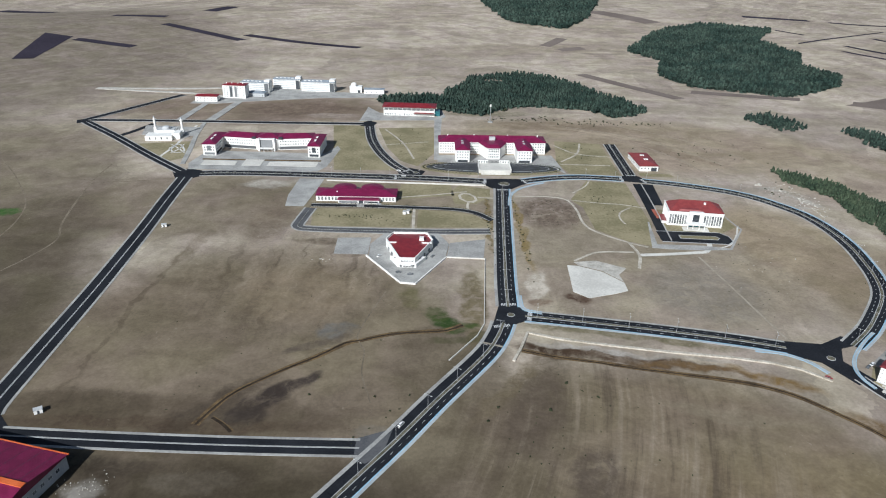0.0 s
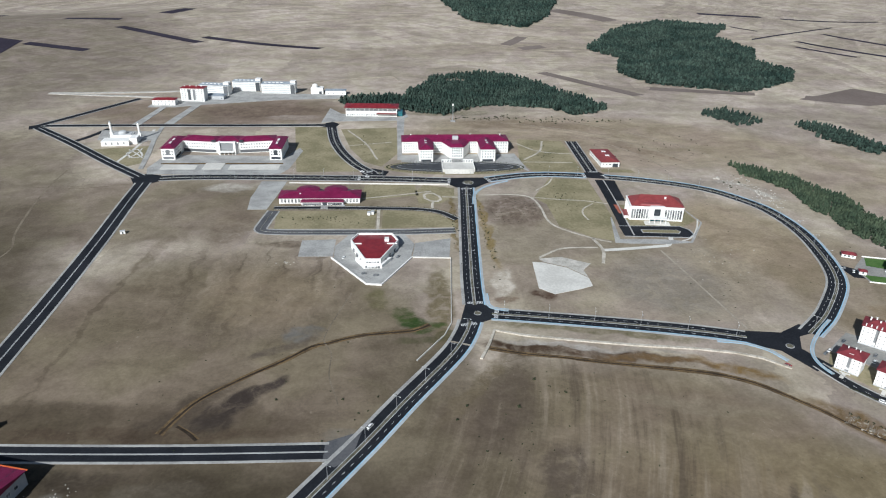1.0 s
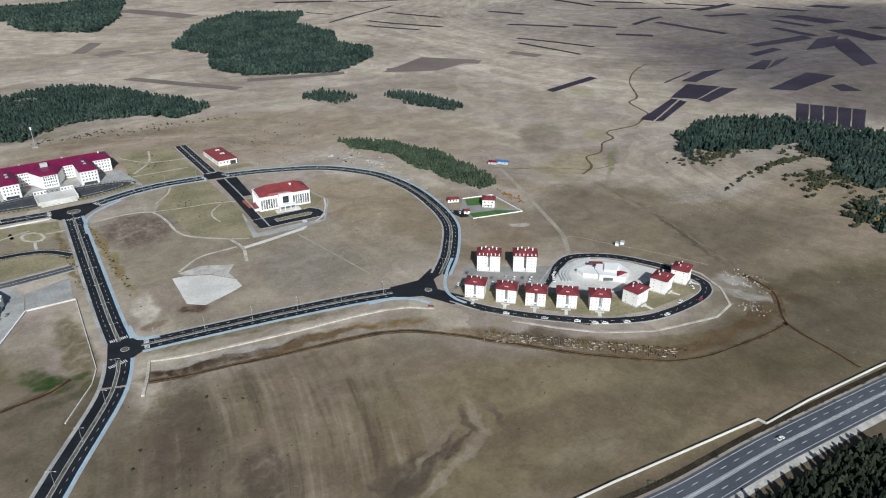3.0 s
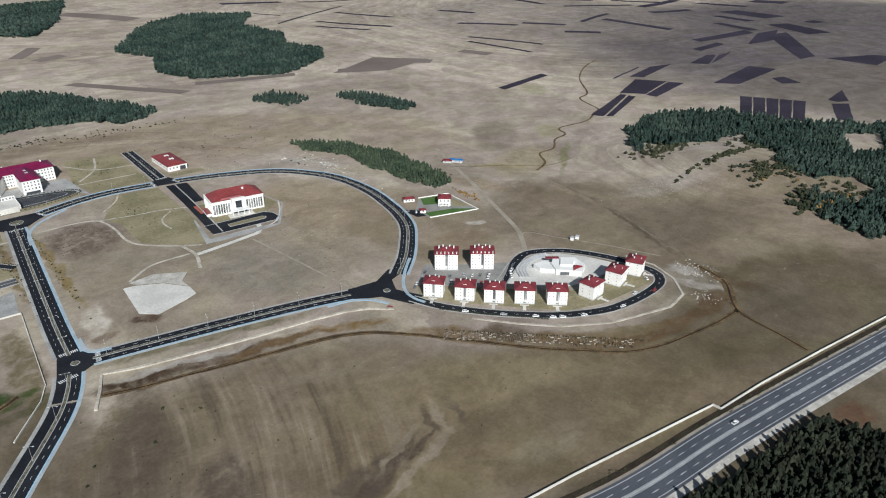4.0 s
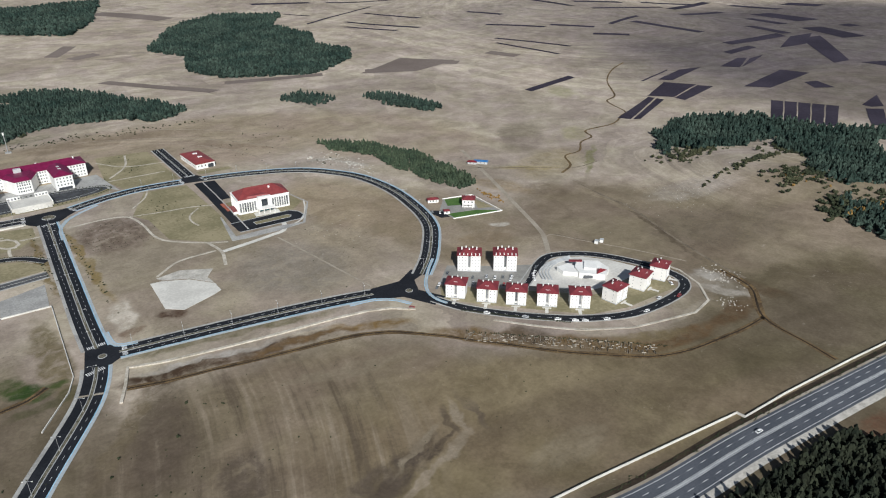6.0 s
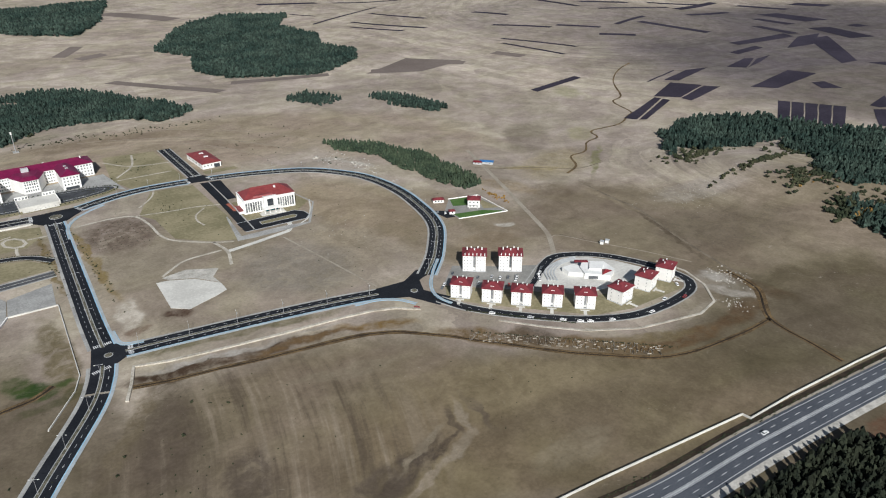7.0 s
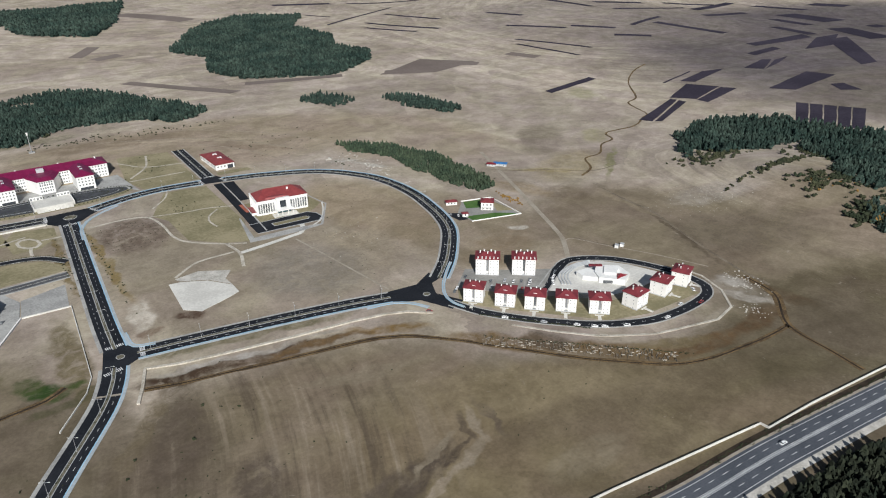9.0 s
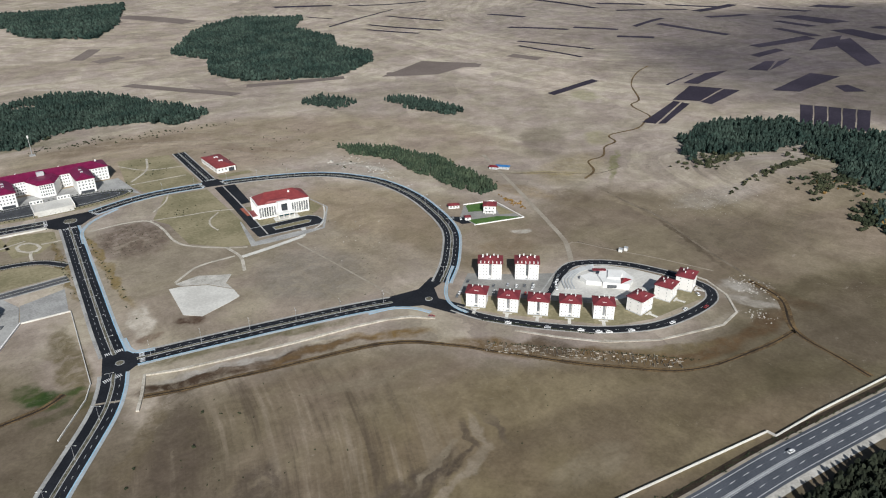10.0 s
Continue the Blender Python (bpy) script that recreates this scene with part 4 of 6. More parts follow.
slab("housing_parking", [(262, 352), (304, 311), (322, 322), (338, 334), (310, 352), (285, 372)], 0.08, YARD, "grey parking yard between housing blocks")
slab("housing_lawn", [(252, 334), (268, 312), (318, 258), (345, 249), (396, 247), (398, 262), (340, 275), (306, 307), (262, 350)], 0.05, LAWN, "dry lawn round the housing blocks", "lawn")
slab("villa_yard", [(363, 482), (391, 474), (388, 429), (344, 441), (344, 462)], 0.05, YARD, "paved and planted villa yard")
slab("villa_lawn", [(364, 481), (387, 475), (381, 462), (372, 460), (357, 467)], 0.09, GREEN_LAWN, "watered green lawn by the villa", "lawn")
slab("villa_lawn", [(346, 452), (372, 444), (386, 433), (386, 430.5), (345.5, 441)], 0.09, GREEN_LAWN, "watered green lawn by the villa", "lawn")
slab("villa_lawn", [(382, 459), (388, 470), (389, 440), (376, 446)], 0.09, LAWN, "dry lawn by the villa", "lawn")
slab("gate_court", [(334, 470), (345, 462), (344, 446), (336, 448)], 0.075, ASPHALT, "asphalt entrance court")
slab("court_back", [(-112, 880), (-108, 955), (-90, 925), (-12, 908), (-6, 947), (0, 910), (-12, 892), (-90, 886)], 0.25, CONCRETE, "paved court before the sports hall")
slab("court_path", [(-15, 905), (-5, 905), (-7, 728), (-12, 728)], 0.06, CONCRETE, "straight concrete walk")
slab("yard_blocks", [(-356, 954), (-318, 956), (-285, 970), (-180, 1002), (-100, 1012), (-92, 1038), (-180, 1040), (-250, 1058), (-300, 1040), (-356, 972)], 0.3, CONCRETE, "pale concrete yard by the dormitory blocks", z0=-8)
for poly in ([(-338, 962), (-330, 962), (-335, 866), (-346, 866)], [(-296, 984), (-286, 984), (-296, 869), (-308, 869)], [(-308, 858), (-303, 858), (-295, 801), (-283, 745), (-275, 697), (-280, 697), (-289, 745), (-300, 801)]):
    slab("service_lane", poly, 0.35, CONCRETE, "pale concrete service lane")
slab("mosque_court", [(-372, 840), (-300, 836), (-296, 800), (-330, 796), (-362, 800)], 0.35, CONCRETE, "paved court round the mosque")
rg = tagged(new("garden_ring"), "round pale garden path with dry grass inside", "path", kind="structure")
part("ring_path", Form().prism(ellipse(22.5, 616, 8.6, 13.5, 8, 22.5), -0.05, 0.05), STONE_PATH, rg)
part("ring_lawn", Form().prism(ellipse(22.5, 616, 6, 10, 8, 22.5), 0, 0.08), LAWN, rg)


# ploughed strips and plots on the rolling land
def strip(p, q, w, material=None, name="ploughed_strip"):
    p, q = np.array(p, float), np.array(q, float)
    d = (q - p) / np.linalg.norm(q - p)
    k = np.array([-d[1], d[0]]) * w / 2
    t = 0.12 * np.linalg.norm(q - p) * d
    tagged(part(name, drape(Form(), [p - k, q - k - t * 0.2, q + k, p + k + t * 0.2], 0.35), material or SOIL), "dark ploughed strip in the dry pasture", "field", kind="structure")


def plot(poly, material=None):
    tagged(part("ploughed_plot", drape(Form(), poly, 0.35), material or SOIL), "dark ploughed plot in the dry pasture", "field", kind="structure")


PLOUGHED_STRIPS_A = [
    ((-429, 1521), (-173, 1440), 22),
    ((-615, 1560), (-420, 1465), 24),
    ((-706, 1350), (-589, 1335), 24),
    ((-1110, 1793), (-960, 1770), 40),
    ((-582, 1768), (-550, 1872), 40),
    ((-760, 1640), (-640, 1650), 30),
    ((1362, 1506), (1341, 1259), 22),
    ((1427, 1341), (1592, 1315), 30),
    ((1669, 1312), (1783, 1221), 30),
    ((1103, 1381), (1118, 1265), 14),
    ((1017, 1205), (1080, 1083), 12),
    ((1102, 1094), (1157, 1017), 14),
]
PLOUGHED_STRIPS_B = [
    ((942, 1086), (995, 925), 8),
    ((917, 1055), (936, 900), 7),
    ((1287, 1026), (1328, 873), 26),
    ((1209, 1022), (1371, 1078), 12),
    ((1104, 974), (1158, 924), 16),
    ((1531, 1076), (1692, 1068), 26),
    ((1624, 954), (1595, 845), 26),
    ((1509, 879), (1479, 772), 26),
    ((1188, 725), (1288, 735), 18),
    ((725, 756), (840, 775), 15),
    ((1840, 1143), (1837, 991), 26),
    ((1946, 1043), (1951, 945), 50),
]
PLOUGHED_STRIPS_C = [
    ((1354, 1208), (1634, 1209), 16),
    ((1728, 987), (1681, 832), 60),
    ((1588, 782), (1524, 656), 50),
    ((1663, 748), (1651, 716), 30),
    ((1616, 1172), (1862, 1228), 30),
    ((762, 1890), (954, 1918), 26),
    ((999, 1911), (1246, 1860), 20),
    ((774, 1710), (824, 1662), 10),
    ((757, 1550), (1062, 1757), 8),
    ((967, 1639), (994, 1418), 12),
    ((851, 1534), (920, 1311), 12),
    ((815, 1470), (870, 1328), 10),
]
for p, q, w in PLOUGHED_STRIPS_A + PLOUGHED_STRIPS_B + PLOUGHED_STRIPS_C:
    strip(p, q, w)
for p, q, w in (((230, 1215), (355, 1045), 22), ((385, 1098), (545, 1062), 22), ((611, 1040), (690, 1000), 26), ((372, 1908), (488, 1714), 50), ((225, 1423), (276, 1446), 26), ((248, 1544), (199, 1460), 26), ((857, 1007), (875, 943), 22), ((724, 1032), (771, 982), 26)):
    strip(p, q, w, BROWN_SOIL)
PLOUGHED_PLOTS_A = [
    [(-728, 1175), (-700, 1190), (-717, 1366), (-775, 1377)],
    [(715, 574), (832, 618), (836, 609), (723, 559)],
    [(725, 557), (836, 606), (838, 595), (734, 552)],
    [(837, 623), (921, 659), (948, 620), (861, 595)],
    [(858, 592), (946, 616), (961, 598), (859, 575)],
    [(927, 675), (1008, 695), (1053, 685), (941, 658)],
    [(897, 685), (991, 707), (989, 703), (900, 682)],
    [(998, 571), (1154, 601), (1173, 562), (1025, 543)],
]
PLOUGHED_PLOTS_B = [
    [(1105, 534), (1130, 527), (1112, 489), (1083, 506)],
    [(1042, 417), (1120, 432), (1060, 396), (1042, 404)],
    [(1025, 404), (1045, 390), (955, 345), (948, 362)],
    [(1085, 670), (1170, 692), (1186, 683), (1108, 648)],
    [(1110, 647), (1187, 678), (1238, 683), (1176, 662)],
    [(1266, 787), (1266, 765), (1447, 757), (1465, 789)],
    [(1500, 715), (1440, 725), (1280, 575), (1320, 568)],
    [(1323, 700), (1400, 690), (1520, 742), (1450, 750)],
]
PLOUGHED_PLOTS_C = [
    [(1319, 549), (1323, 465), (1400, 470), (1395, 500)],
]
for q in PLOUGHED_PLOTS_A + PLOUGHED_PLOTS_B + PLOUGHED_PLOTS_C:
    plot(q)
for i in range(5):
    a, b = np.array((957, 504)), np.array((1008, 431))
    d, c = np.array((866, 451)), np.array((902, 381))
    u, v = i / 5 + 0.012, (i + 1) / 5 - 0.012
    plot([a + (b - a) * u, a + (b - a) * v, d + (c - d) * v, d + (c - d) * u])
plot([(595, 1027), (677, 980), (778, 1001), (717, 1091)], BROWN_SOIL)


# ---- windows shared by all buildings ----
WINDOWS = {}


def window_meshes(w, h):
    key = (round(w, 2), round(h, 2))
    if key not in WINDOWS:
        fr = Form()
        t = 0.12
        fr.box(-w / 2 - t, w / 2 + t, -0.07, 0.02, -t, 0).box(-w / 2 - t, w / 2 + t, -0.07, 0.02, h, h + t)
        fr.box(-w / 2 - t, -w / 2, -0.07, 0.02, 0, h).box(w / 2, w / 2 + t, -0.07, 0.02, 0, h)
        if w > 1.2:
            fr.box(-0.05, 0.05, -0.06, 0.02, 0, h)
        WINDOWS[key] = (fr.mesh("window", WHITE), Form().box(-w / 2, w / 2, -0.035, 0.02, 0, h).mesh("pane", GLASS))
    return WINDOWS[key]


FACE = {"front": 0, "right": 90, "back": 180, "left": -90}


def windows(parent, face, fixed, a, b, n, levels, w, h):
    """A grid of windows on one face: n columns between a and b, a row at each level."""
    fm, pm = window_meshes(w, h)
    for z in levels:
        for i in range(n):
            u = a + (b - a) * (i + 0.5) / n
            x, y = (u, fixed) if face in ("front", "back") else (fixed, u)
            ob = part("window", fm, None, parent)
            ob.matrix_basis = pose(x, y, z, 0, 0, FACE[face])
            part("pane", pm, None, ob)


def block(parent, x0, x1, y0, y1, z0, z1, material=None, name="wall", label=""):
    return part(name, Form().box(x0, x1, y0, y1, z0, z1), material or WHITE, parent, label)


def chimney(parent, x, y, z, w=0.8, h=1.4, material=None):
    f = Form().box(x - w / 2, x + w / 2, y - w / 2, y + w / 2, z - 1.2, z + h).box(x - w / 2 - 0.12, x + w / 2 + 0.12, y - w / 2 - 0.12, y + w / 2 + 0.12, z + h, z + h + 0.15)
    part("chimney", f, material or WHITE, parent, "white rendered chimney")


# ---- housing blocks ----
def housing_block(x, y, turn):
    b = thing("apartment_block", x, y, turn, "cream four-storey apartment block with red hipped roof and white chimneys", "apartment block", "housing blocks")
    w, d, h = 13.4, 11.5, 10.6
    block(b, -w / 2, -1.3, 0, d, 0, h, CREAM)
    block(b, 1.3, w / 2, 0, d, 0, h, CREAM)
    block(b, -1.3, 1.3, 1.2, d - 0.3, 0, h - 0.02, CREAM, "stair_wall")
    part("stair_window", Form().box(-0.75, 0.75, 1.08, 1.25, 2.6, h - 0.8), GLASS, b, "tall dark stairwell glazing")
    part("canopy", Form().box(-1.8, 1.8, -0.9, 1.2, 2.3, 2.5), WHITE, b)
    part("door", Form().box(-0.7, 0.7, 1.1, 1.24, 0.1, 2.2), DARK_FRAME, b)
    part("plinth", Form().box(-w / 2 - 0.06, w / 2 + 0.06, -0.06, d + 0.06, -0.3, 0.7), GREY_WALL, b)
    part("roof", Form().hip(-w / 2, w / 2, 0, d, h + 0.25, 2.6, 0.8), TILE_RED, b, "red tiled hipped roof")
    for cx, cy, cz in ((-3.2, 6.4, 12.6), (3.2, 6.6, 12.6), (0.4, 8.4, 12.4)):
        chimney(b, cx, cy, cz, 0.6, 1.0)
    part("dormer", Form().prism([(-1.4, 1.6), (1.4, 1.6), (1.4, 3.4), (-1.4, 3.4)], 11.2, 12.0, 0.1), WHITE, b, "low white roof dormer")
    levels = (1.1, 3.7, 6.3, 8.7)
    windows(b, "front", 0, -w / 2, -1.3, 2, levels, 0.5, 0.62), windows(b, "front", 0, 1.3, w / 2, 2, levels, 0.5, 0.62)
    windows(b, "left", -w / 2, 0, d, 2, levels, 0.5, 0.62), windows(b, "right", w / 2, 0, d, 2, levels, 0.5, 0.62)
    return b


def tall_block(x, y, turn):
    b = thing("apartment_block", x, y, turn, "cream five-storey apartment block in two bays with red roof", "apartment block", "tall housing blocks")
    w, d, h = 17.0, 13.0, 13.2
    block(b, -w / 2, -1.1, 0, d, 0, h, CREAM)
    block(b, 1.1, w / 2, 0, d, 0, h, CREAM)
    block(b, -1.1, 1.1, 2.0, d, 0, h - 0.02, CREAM, "stair_wall")
    part("stair_window", Form().box(-0.7, 0.7, 1.86, 2.05, 2.6, h - 1.0), GLASS, b)
    part("plinth", Form().box(-w / 2 - 0.06, w / 2 + 0.06, -0.06, d + 0.06, -0.3, 0.7), GREY_WALL, b)
    part("roof", Form().hip(-w / 2, w / 2, 0, d, h + 0.25, 2.8, 0.8), TILE_RED, b, "red tiled hipped roof")
    for i in range(6):
        part("dormer", Form().box(-w / 2 + 1.3 + i * 2.9, -w / 2 + 2.0 + i * 2.9, -0.4, 1.6, h + 0.2, h + 1.4), WHITE, b)
    for cx, cy in ((-5.5, 7), (-2.5, 8.5), (2.5, 8.5), (5.5, 7), (0, 5)):
        chimney(b, cx, cy, h + 2.2, 0.8, 1.4)
    levels = (1.2, 3.8, 6.4, 9.0, 11.3)
    windows(b, "front", 0, -w / 2, -1.1, 3, levels, 0.5, 0.62), windows(b, "front", 0, 1.1, w / 2, 3, levels, 0.5, 0.62)
    windows(b, "left", -w / 2, 0, d, 3, levels, 1.0, 1.2)
    return b


first = housing_block(259.5, 329, -47)
for x, y, a in ((273, 311.5, -46), (286.5, 296.5, -45), (302, 282.5, -44), (318, 267.5, -42), (348, 257, 8), (377.5, 258.5, 18), (401, 259.5, 24)):
    copy_thing(first, pose(x, y, 0, 0, 0, a))
for x, y, a in ((259.5, 329, -47), (273, 311.5, -46), (286.5, 296.5, -45), (302, 282.5, -44), (318, 267.5, -42), (348, 257, 8), (377.5, 258.5, 18), (401, 259.5, 24)):
    wk = tagged(part("entrance_walk", Form().box(-1.1, 1.1, -8.5, -0.95, -0.05, 0.09).box(-3.0, 3.0, -2.4, -0.96, -0.04, 0.11), PALE_CONCRETE), "pale concrete walk to the house door", "path", kind="structure")
    wk.matrix_world = pose(x, y, 0.03, 0, 0, a)
first = tall_block(292, 354.5, -40)
copy_thing(first, pose(313.5, 338.5, 0, 0, 0, -40))


# ---- main hall with crimson roof ----
def main_hall():
    b = thing("main_hall", 53.5, 737, 1.5, "long white four-storey university hall with crimson sheet roof", "university building")
    h = 13.4
    block(b, -60, 60, 17, 41, -0.3, h)
    part("roof", Form().hip(-60, 60, 17, 41, h + 0.3, 4.4, 0.9), CRIMSON, b, "crimson sheet roof")
    lv = (1.2, 4.4, 7.6, 10.6)
    for x0, x1 in ((-42, -27), (25, 41)):
        block(b, x0, x1, -14, 16.99, -0.3, h + 0.4, name="wing_wall")
        part("wing_roof", Form().hip(x0, x1, -14, 27, h + 0.7, 3.6, 0.9), CRIMSON, b, "crimson hipped wing roof")
        windows(b, "front", -14, x0 + 0.6, x1 - 0.6, 5, lv[1:], 1.2, 1.5)
        part("entrance", Form().box(x0 + 2, x1 - 2, -14.15, -13.9, 0.1, 2.6), DARK_FRAME, b)
        windows(b, "left" if x0 < 0 else "right", x0 if x0 < 0 else x1, -13, 16, 6, lv, 1.1, 1.5)
        for cy in (-2, 6):
            part("skylight", Form().box((x0 + x1) / 2 - 1.2, (x0 + x1) / 2 + 1.2, cy, cy + 2.2, h + 2.0, h + 4.6), GREY_WALL, b, "white box skylight")
    # angular centre bay
    part("centre_bay", Form().prism([(-15, 16.99), (-7, -3), (7, -3), (15, 16.99)], -0.3, h - 0.6), WHITE, b)
    part("centre_roof", Form().prism([(-15.6, 27), (-15.6, 16.4), (-7.4, -3.6), (7.4, -3.6), (15.6, 16.4), (15.6, 27)], h - 0.6, h + 1.9, 0.35), CRIMSON, b)
    windows(b, "front", -3, -6, 6, 6, (2.0, 5.0, 8.0, 10.4), 1.2, 1.7)
    part("roof_hatch", Form().box(-3.5, 3.0, 18, 22, h + 1.4, h + 5.4), GREY_WALL, b, "white rooftop plant box")
    windows(b, "front", 17, -59, -43, 6, lv, 1.3, 1.6), windows(b, "front", 17, 42, 59, 6, lv, 1.3, 1.6)
    windows(b, "front", 17, -26, -15, 5, lv, 1.3, 1.6), windows(b, "front", 17, 15, 24, 4, lv, 1.3, 1.6)
    windows(b, "right", 60, 18, 40, 6, lv, 1.2, 1.5)
    for x in (-50, -20, 18, 52):
        chimney(b, x, 30, h + 3.6, 1.2, 1.2)


main_hall()


def podium():
    b = thing("podium", 53, 682, 1.0, "white stone podium with flight of steps before the main hall", "podium", kind="structure")
    part("base", Form().box(-17, 17, 6, 30, -0.2, 3.2), PALE_CONCRETE, b)
    for i in range(9):
        part("step", Form().box(-15, 15, 6 - (i + 1) * 0.6, 6 - i * 0.6, -0.2, 3.2 - (i + 1) * 0.34), PALE_CONCRETE, b)
    for x in (-17, 16.4):
        part("parapet", Form().box(x, x + 0.6, 6, 30, 3.2, 4.2), WHITE, b)
    for x0, x1 in ((-17, -6), (6, 17)):
        part("colonnade", Form().box(x0, x1, 29, 30.4, 3.2, 6.2), WHITE, b)
        windows(b, "front", 29, x0, x1, 4, (3.6,), 1.6, 1.9)


podium()


# ---- concave faculty building ----
def faculty():
    b = thing("faculty_building", -200, 728, 0, "white two-winged concave faculty building with crimson roof", "university building")
    h = 12.6
    for s, x0, x1 in ((-1, -65, -51), (1, 50, 63)):
        block(b, x0, x1, 0, 46, -0.3, h)
        part("wing_roof", Form().hip(x0, x1, 0, 46, h + 0.3, 2.6, 0.9), CRIMSON, b, "crimson sheet wing roof")
        part("ground_glazing", Form().box(x0 + 1.5, x1 - 1.5, -0.12, 0.05, 0.8, 3.4), GLASS, b)
        part("tall_glazing", Form().box((x0 + x1) / 2 - 2, (x0 + x1) / 2 + 2, -0.14, 0.05, 5.4, 11.0), GLASS, b)
        windows(b, "front", 0, x0 + 1, x0 + 6, 2, (5.2, 8.4), 1.4, 1.6), windows(b, "front", 0, x1 - 6, x1 - 1, 2, (5.2, 8.4), 1.4, 1.6)
        inner = x1 if s < 0 else x0
        windows(b, "right" if s < 0 else "left", inner, 2, 24, 7, (5.2, 8.6), 1.4, 1.6)
        part("side_glazing", Form().box(inner - 0.1, inner + 0.1, 3, 22, 0.6, 3.4), GLASS, b)
        for y in (10, 22):
            part("skylight", Form().box((x0 + x1) / 2 - 1, (x0 + x1) / 2 + 1, y, y + 6, h + 1.2, h + 3.2), WHITE, b, "white ridge skylight")
    for s in (-1, 1):
        a, c = (-51, 30), (-12, 24)
        arm = new("arm")
        arm.parent = b
        arm["label"] = "white angled office wing with two rows of windows"
        ang = math.degrees(math.atan2(c[1] - a[1], c[0] - a[0]))
        ln = math.hypot(c[0] - a[0], c[1] - a[1])
        arm.matrix_basis = pose(a[0], a[1], 0, 0, 0, ang) if s < 0 else pose(-c[0], c[1], 0, 0, 0, -ang)
        part("wall", Form().box(-1, ln + 1, 0, 20, -0.3, h + 0.4), WHITE, arm)
        part("roof", Form().hip(-1, ln + 1, 0, 20, h + 0.7, 3.2, 0.9), CRIMSON, arm)
        part("ground_glazing", Form().box(1, ln - 1, -0.10, 0.05, 0.6, 3.8), GLASS, arm)
        for z in (5.6, 9.0):
            fm, pm = window_meshes(1.1, 1.5)
            for i in range(13):
                ob = part("window", fm, None, arm)
                ob.matrix_basis = pose(1.5 + (ln - 3) * (i + 0.5) / 13, 0, z)
                part("pane", pm, None, arm).matrix_basis = ob.matrix_basis
    # centre: two white pylons and dark glazing
    block(b, -12, 12, 23, 44, -0.3, h + 0.6, name="centre_wall")
    part("centre_roof", Form().hip(-13, 13, 25, 46, h + 0.9, 3.0, 0.6), CRIMSON, b)
    for x in (-9.5, 7.3):
        block(b, x, x + 2.2, 18.5, 23, -0.3, h + 1.6, name="pylon")
    part("curtain_wall", Form().box(-7.2, 7.2, 20.5, 22.9, 4.2, h + 0.2), GLASS, b, "dark glass curtain wall")
    part("lintel", Form().box(-7.2, 7.2, 19.5, 22.9, h + 0.2, h + 1.2), WHITE, b)
    part("canopy", Form().box(-8, 8, 15.5, 20, 3.3, 3.9), WHITE, b)
    for x in (-7, -2.4, 2.0, 6.6):
        part("column", Form().tube(x, 16.2, 0, 3.3, 0.3), WHITE, b)
    for x in (-17, 13):
        part("roof_window", Form().box(x, x + 4.5, 23.2, 26, h - 0.2, h + 2.0), DARK_FRAME, b)


faculty()


# ---- cafeteria ----
def cafeteria():
    b = thing("cafeteria", -82, 600.5, 0.5, "low white cafeteria with stepped crimson roofs and two round lanterns", "cafeteria")
    h = 5.4
    block(b, -37, 37, 0, 20, -0.2, h)
    part("roof", Form().hip(-37, 37, 0, 20, h + 0.3, 2.6, 1.0), CRIMSON, b)
    block(b, -16, 22, -5, -0.01, -0.2, 3.4, name="porch_wall")
    part("porch_roof", Form().prism([(-17, -6), (23, -6), (23, 0.5), (-17, 0.5)], 3.4, 4.4, 0.06), CRIMSON, b)
    part("porch_glazing", Form().box(-15, 2, -5.12, -4.95, 0.5, 2.2), GLASS, b)
    part("porch_glazing", Form().box(8, 21, -5.12, -4.95, 0.5, 2.2), GLASS, b)
    part("entrance", Form().box(3.2, 7.2, -5.2, -4.95, 0.1, 2.9), DARK_FRAME, b)
    part("entrance_walk", Form().box(2.0, 8.5, -13, -5.2, -0.1, 0.3), CONCRETE, b)
    for x in (-12, 14):
        part("lantern_wall", Form().tube(x, 18, 4.0, 7.2, 10, 10, 18), WHITE, b)
        part("lantern_roof", Form().tube(x, 18, 7.2, 7.5, 11, 11, 18).tube(x, 18, 7.503, 9.2, 10.9, 1.0, 18), CRIMSON, b, "round crimson lantern roof")
    windows(b, "front", 0, -36, -17, 6, (1.0,), 1.6, 3.2), windows(b, "front", 0, 24, 36, 4, (1.0,), 1.6, 3.2)
    part("rear_parapet", Form().box(-26, 30, 30, 30.6, 0, 2.2), WHITE, b)
    chimney(b, -18, 6, 6.6, 1.2, 1.0)


cafeteria()


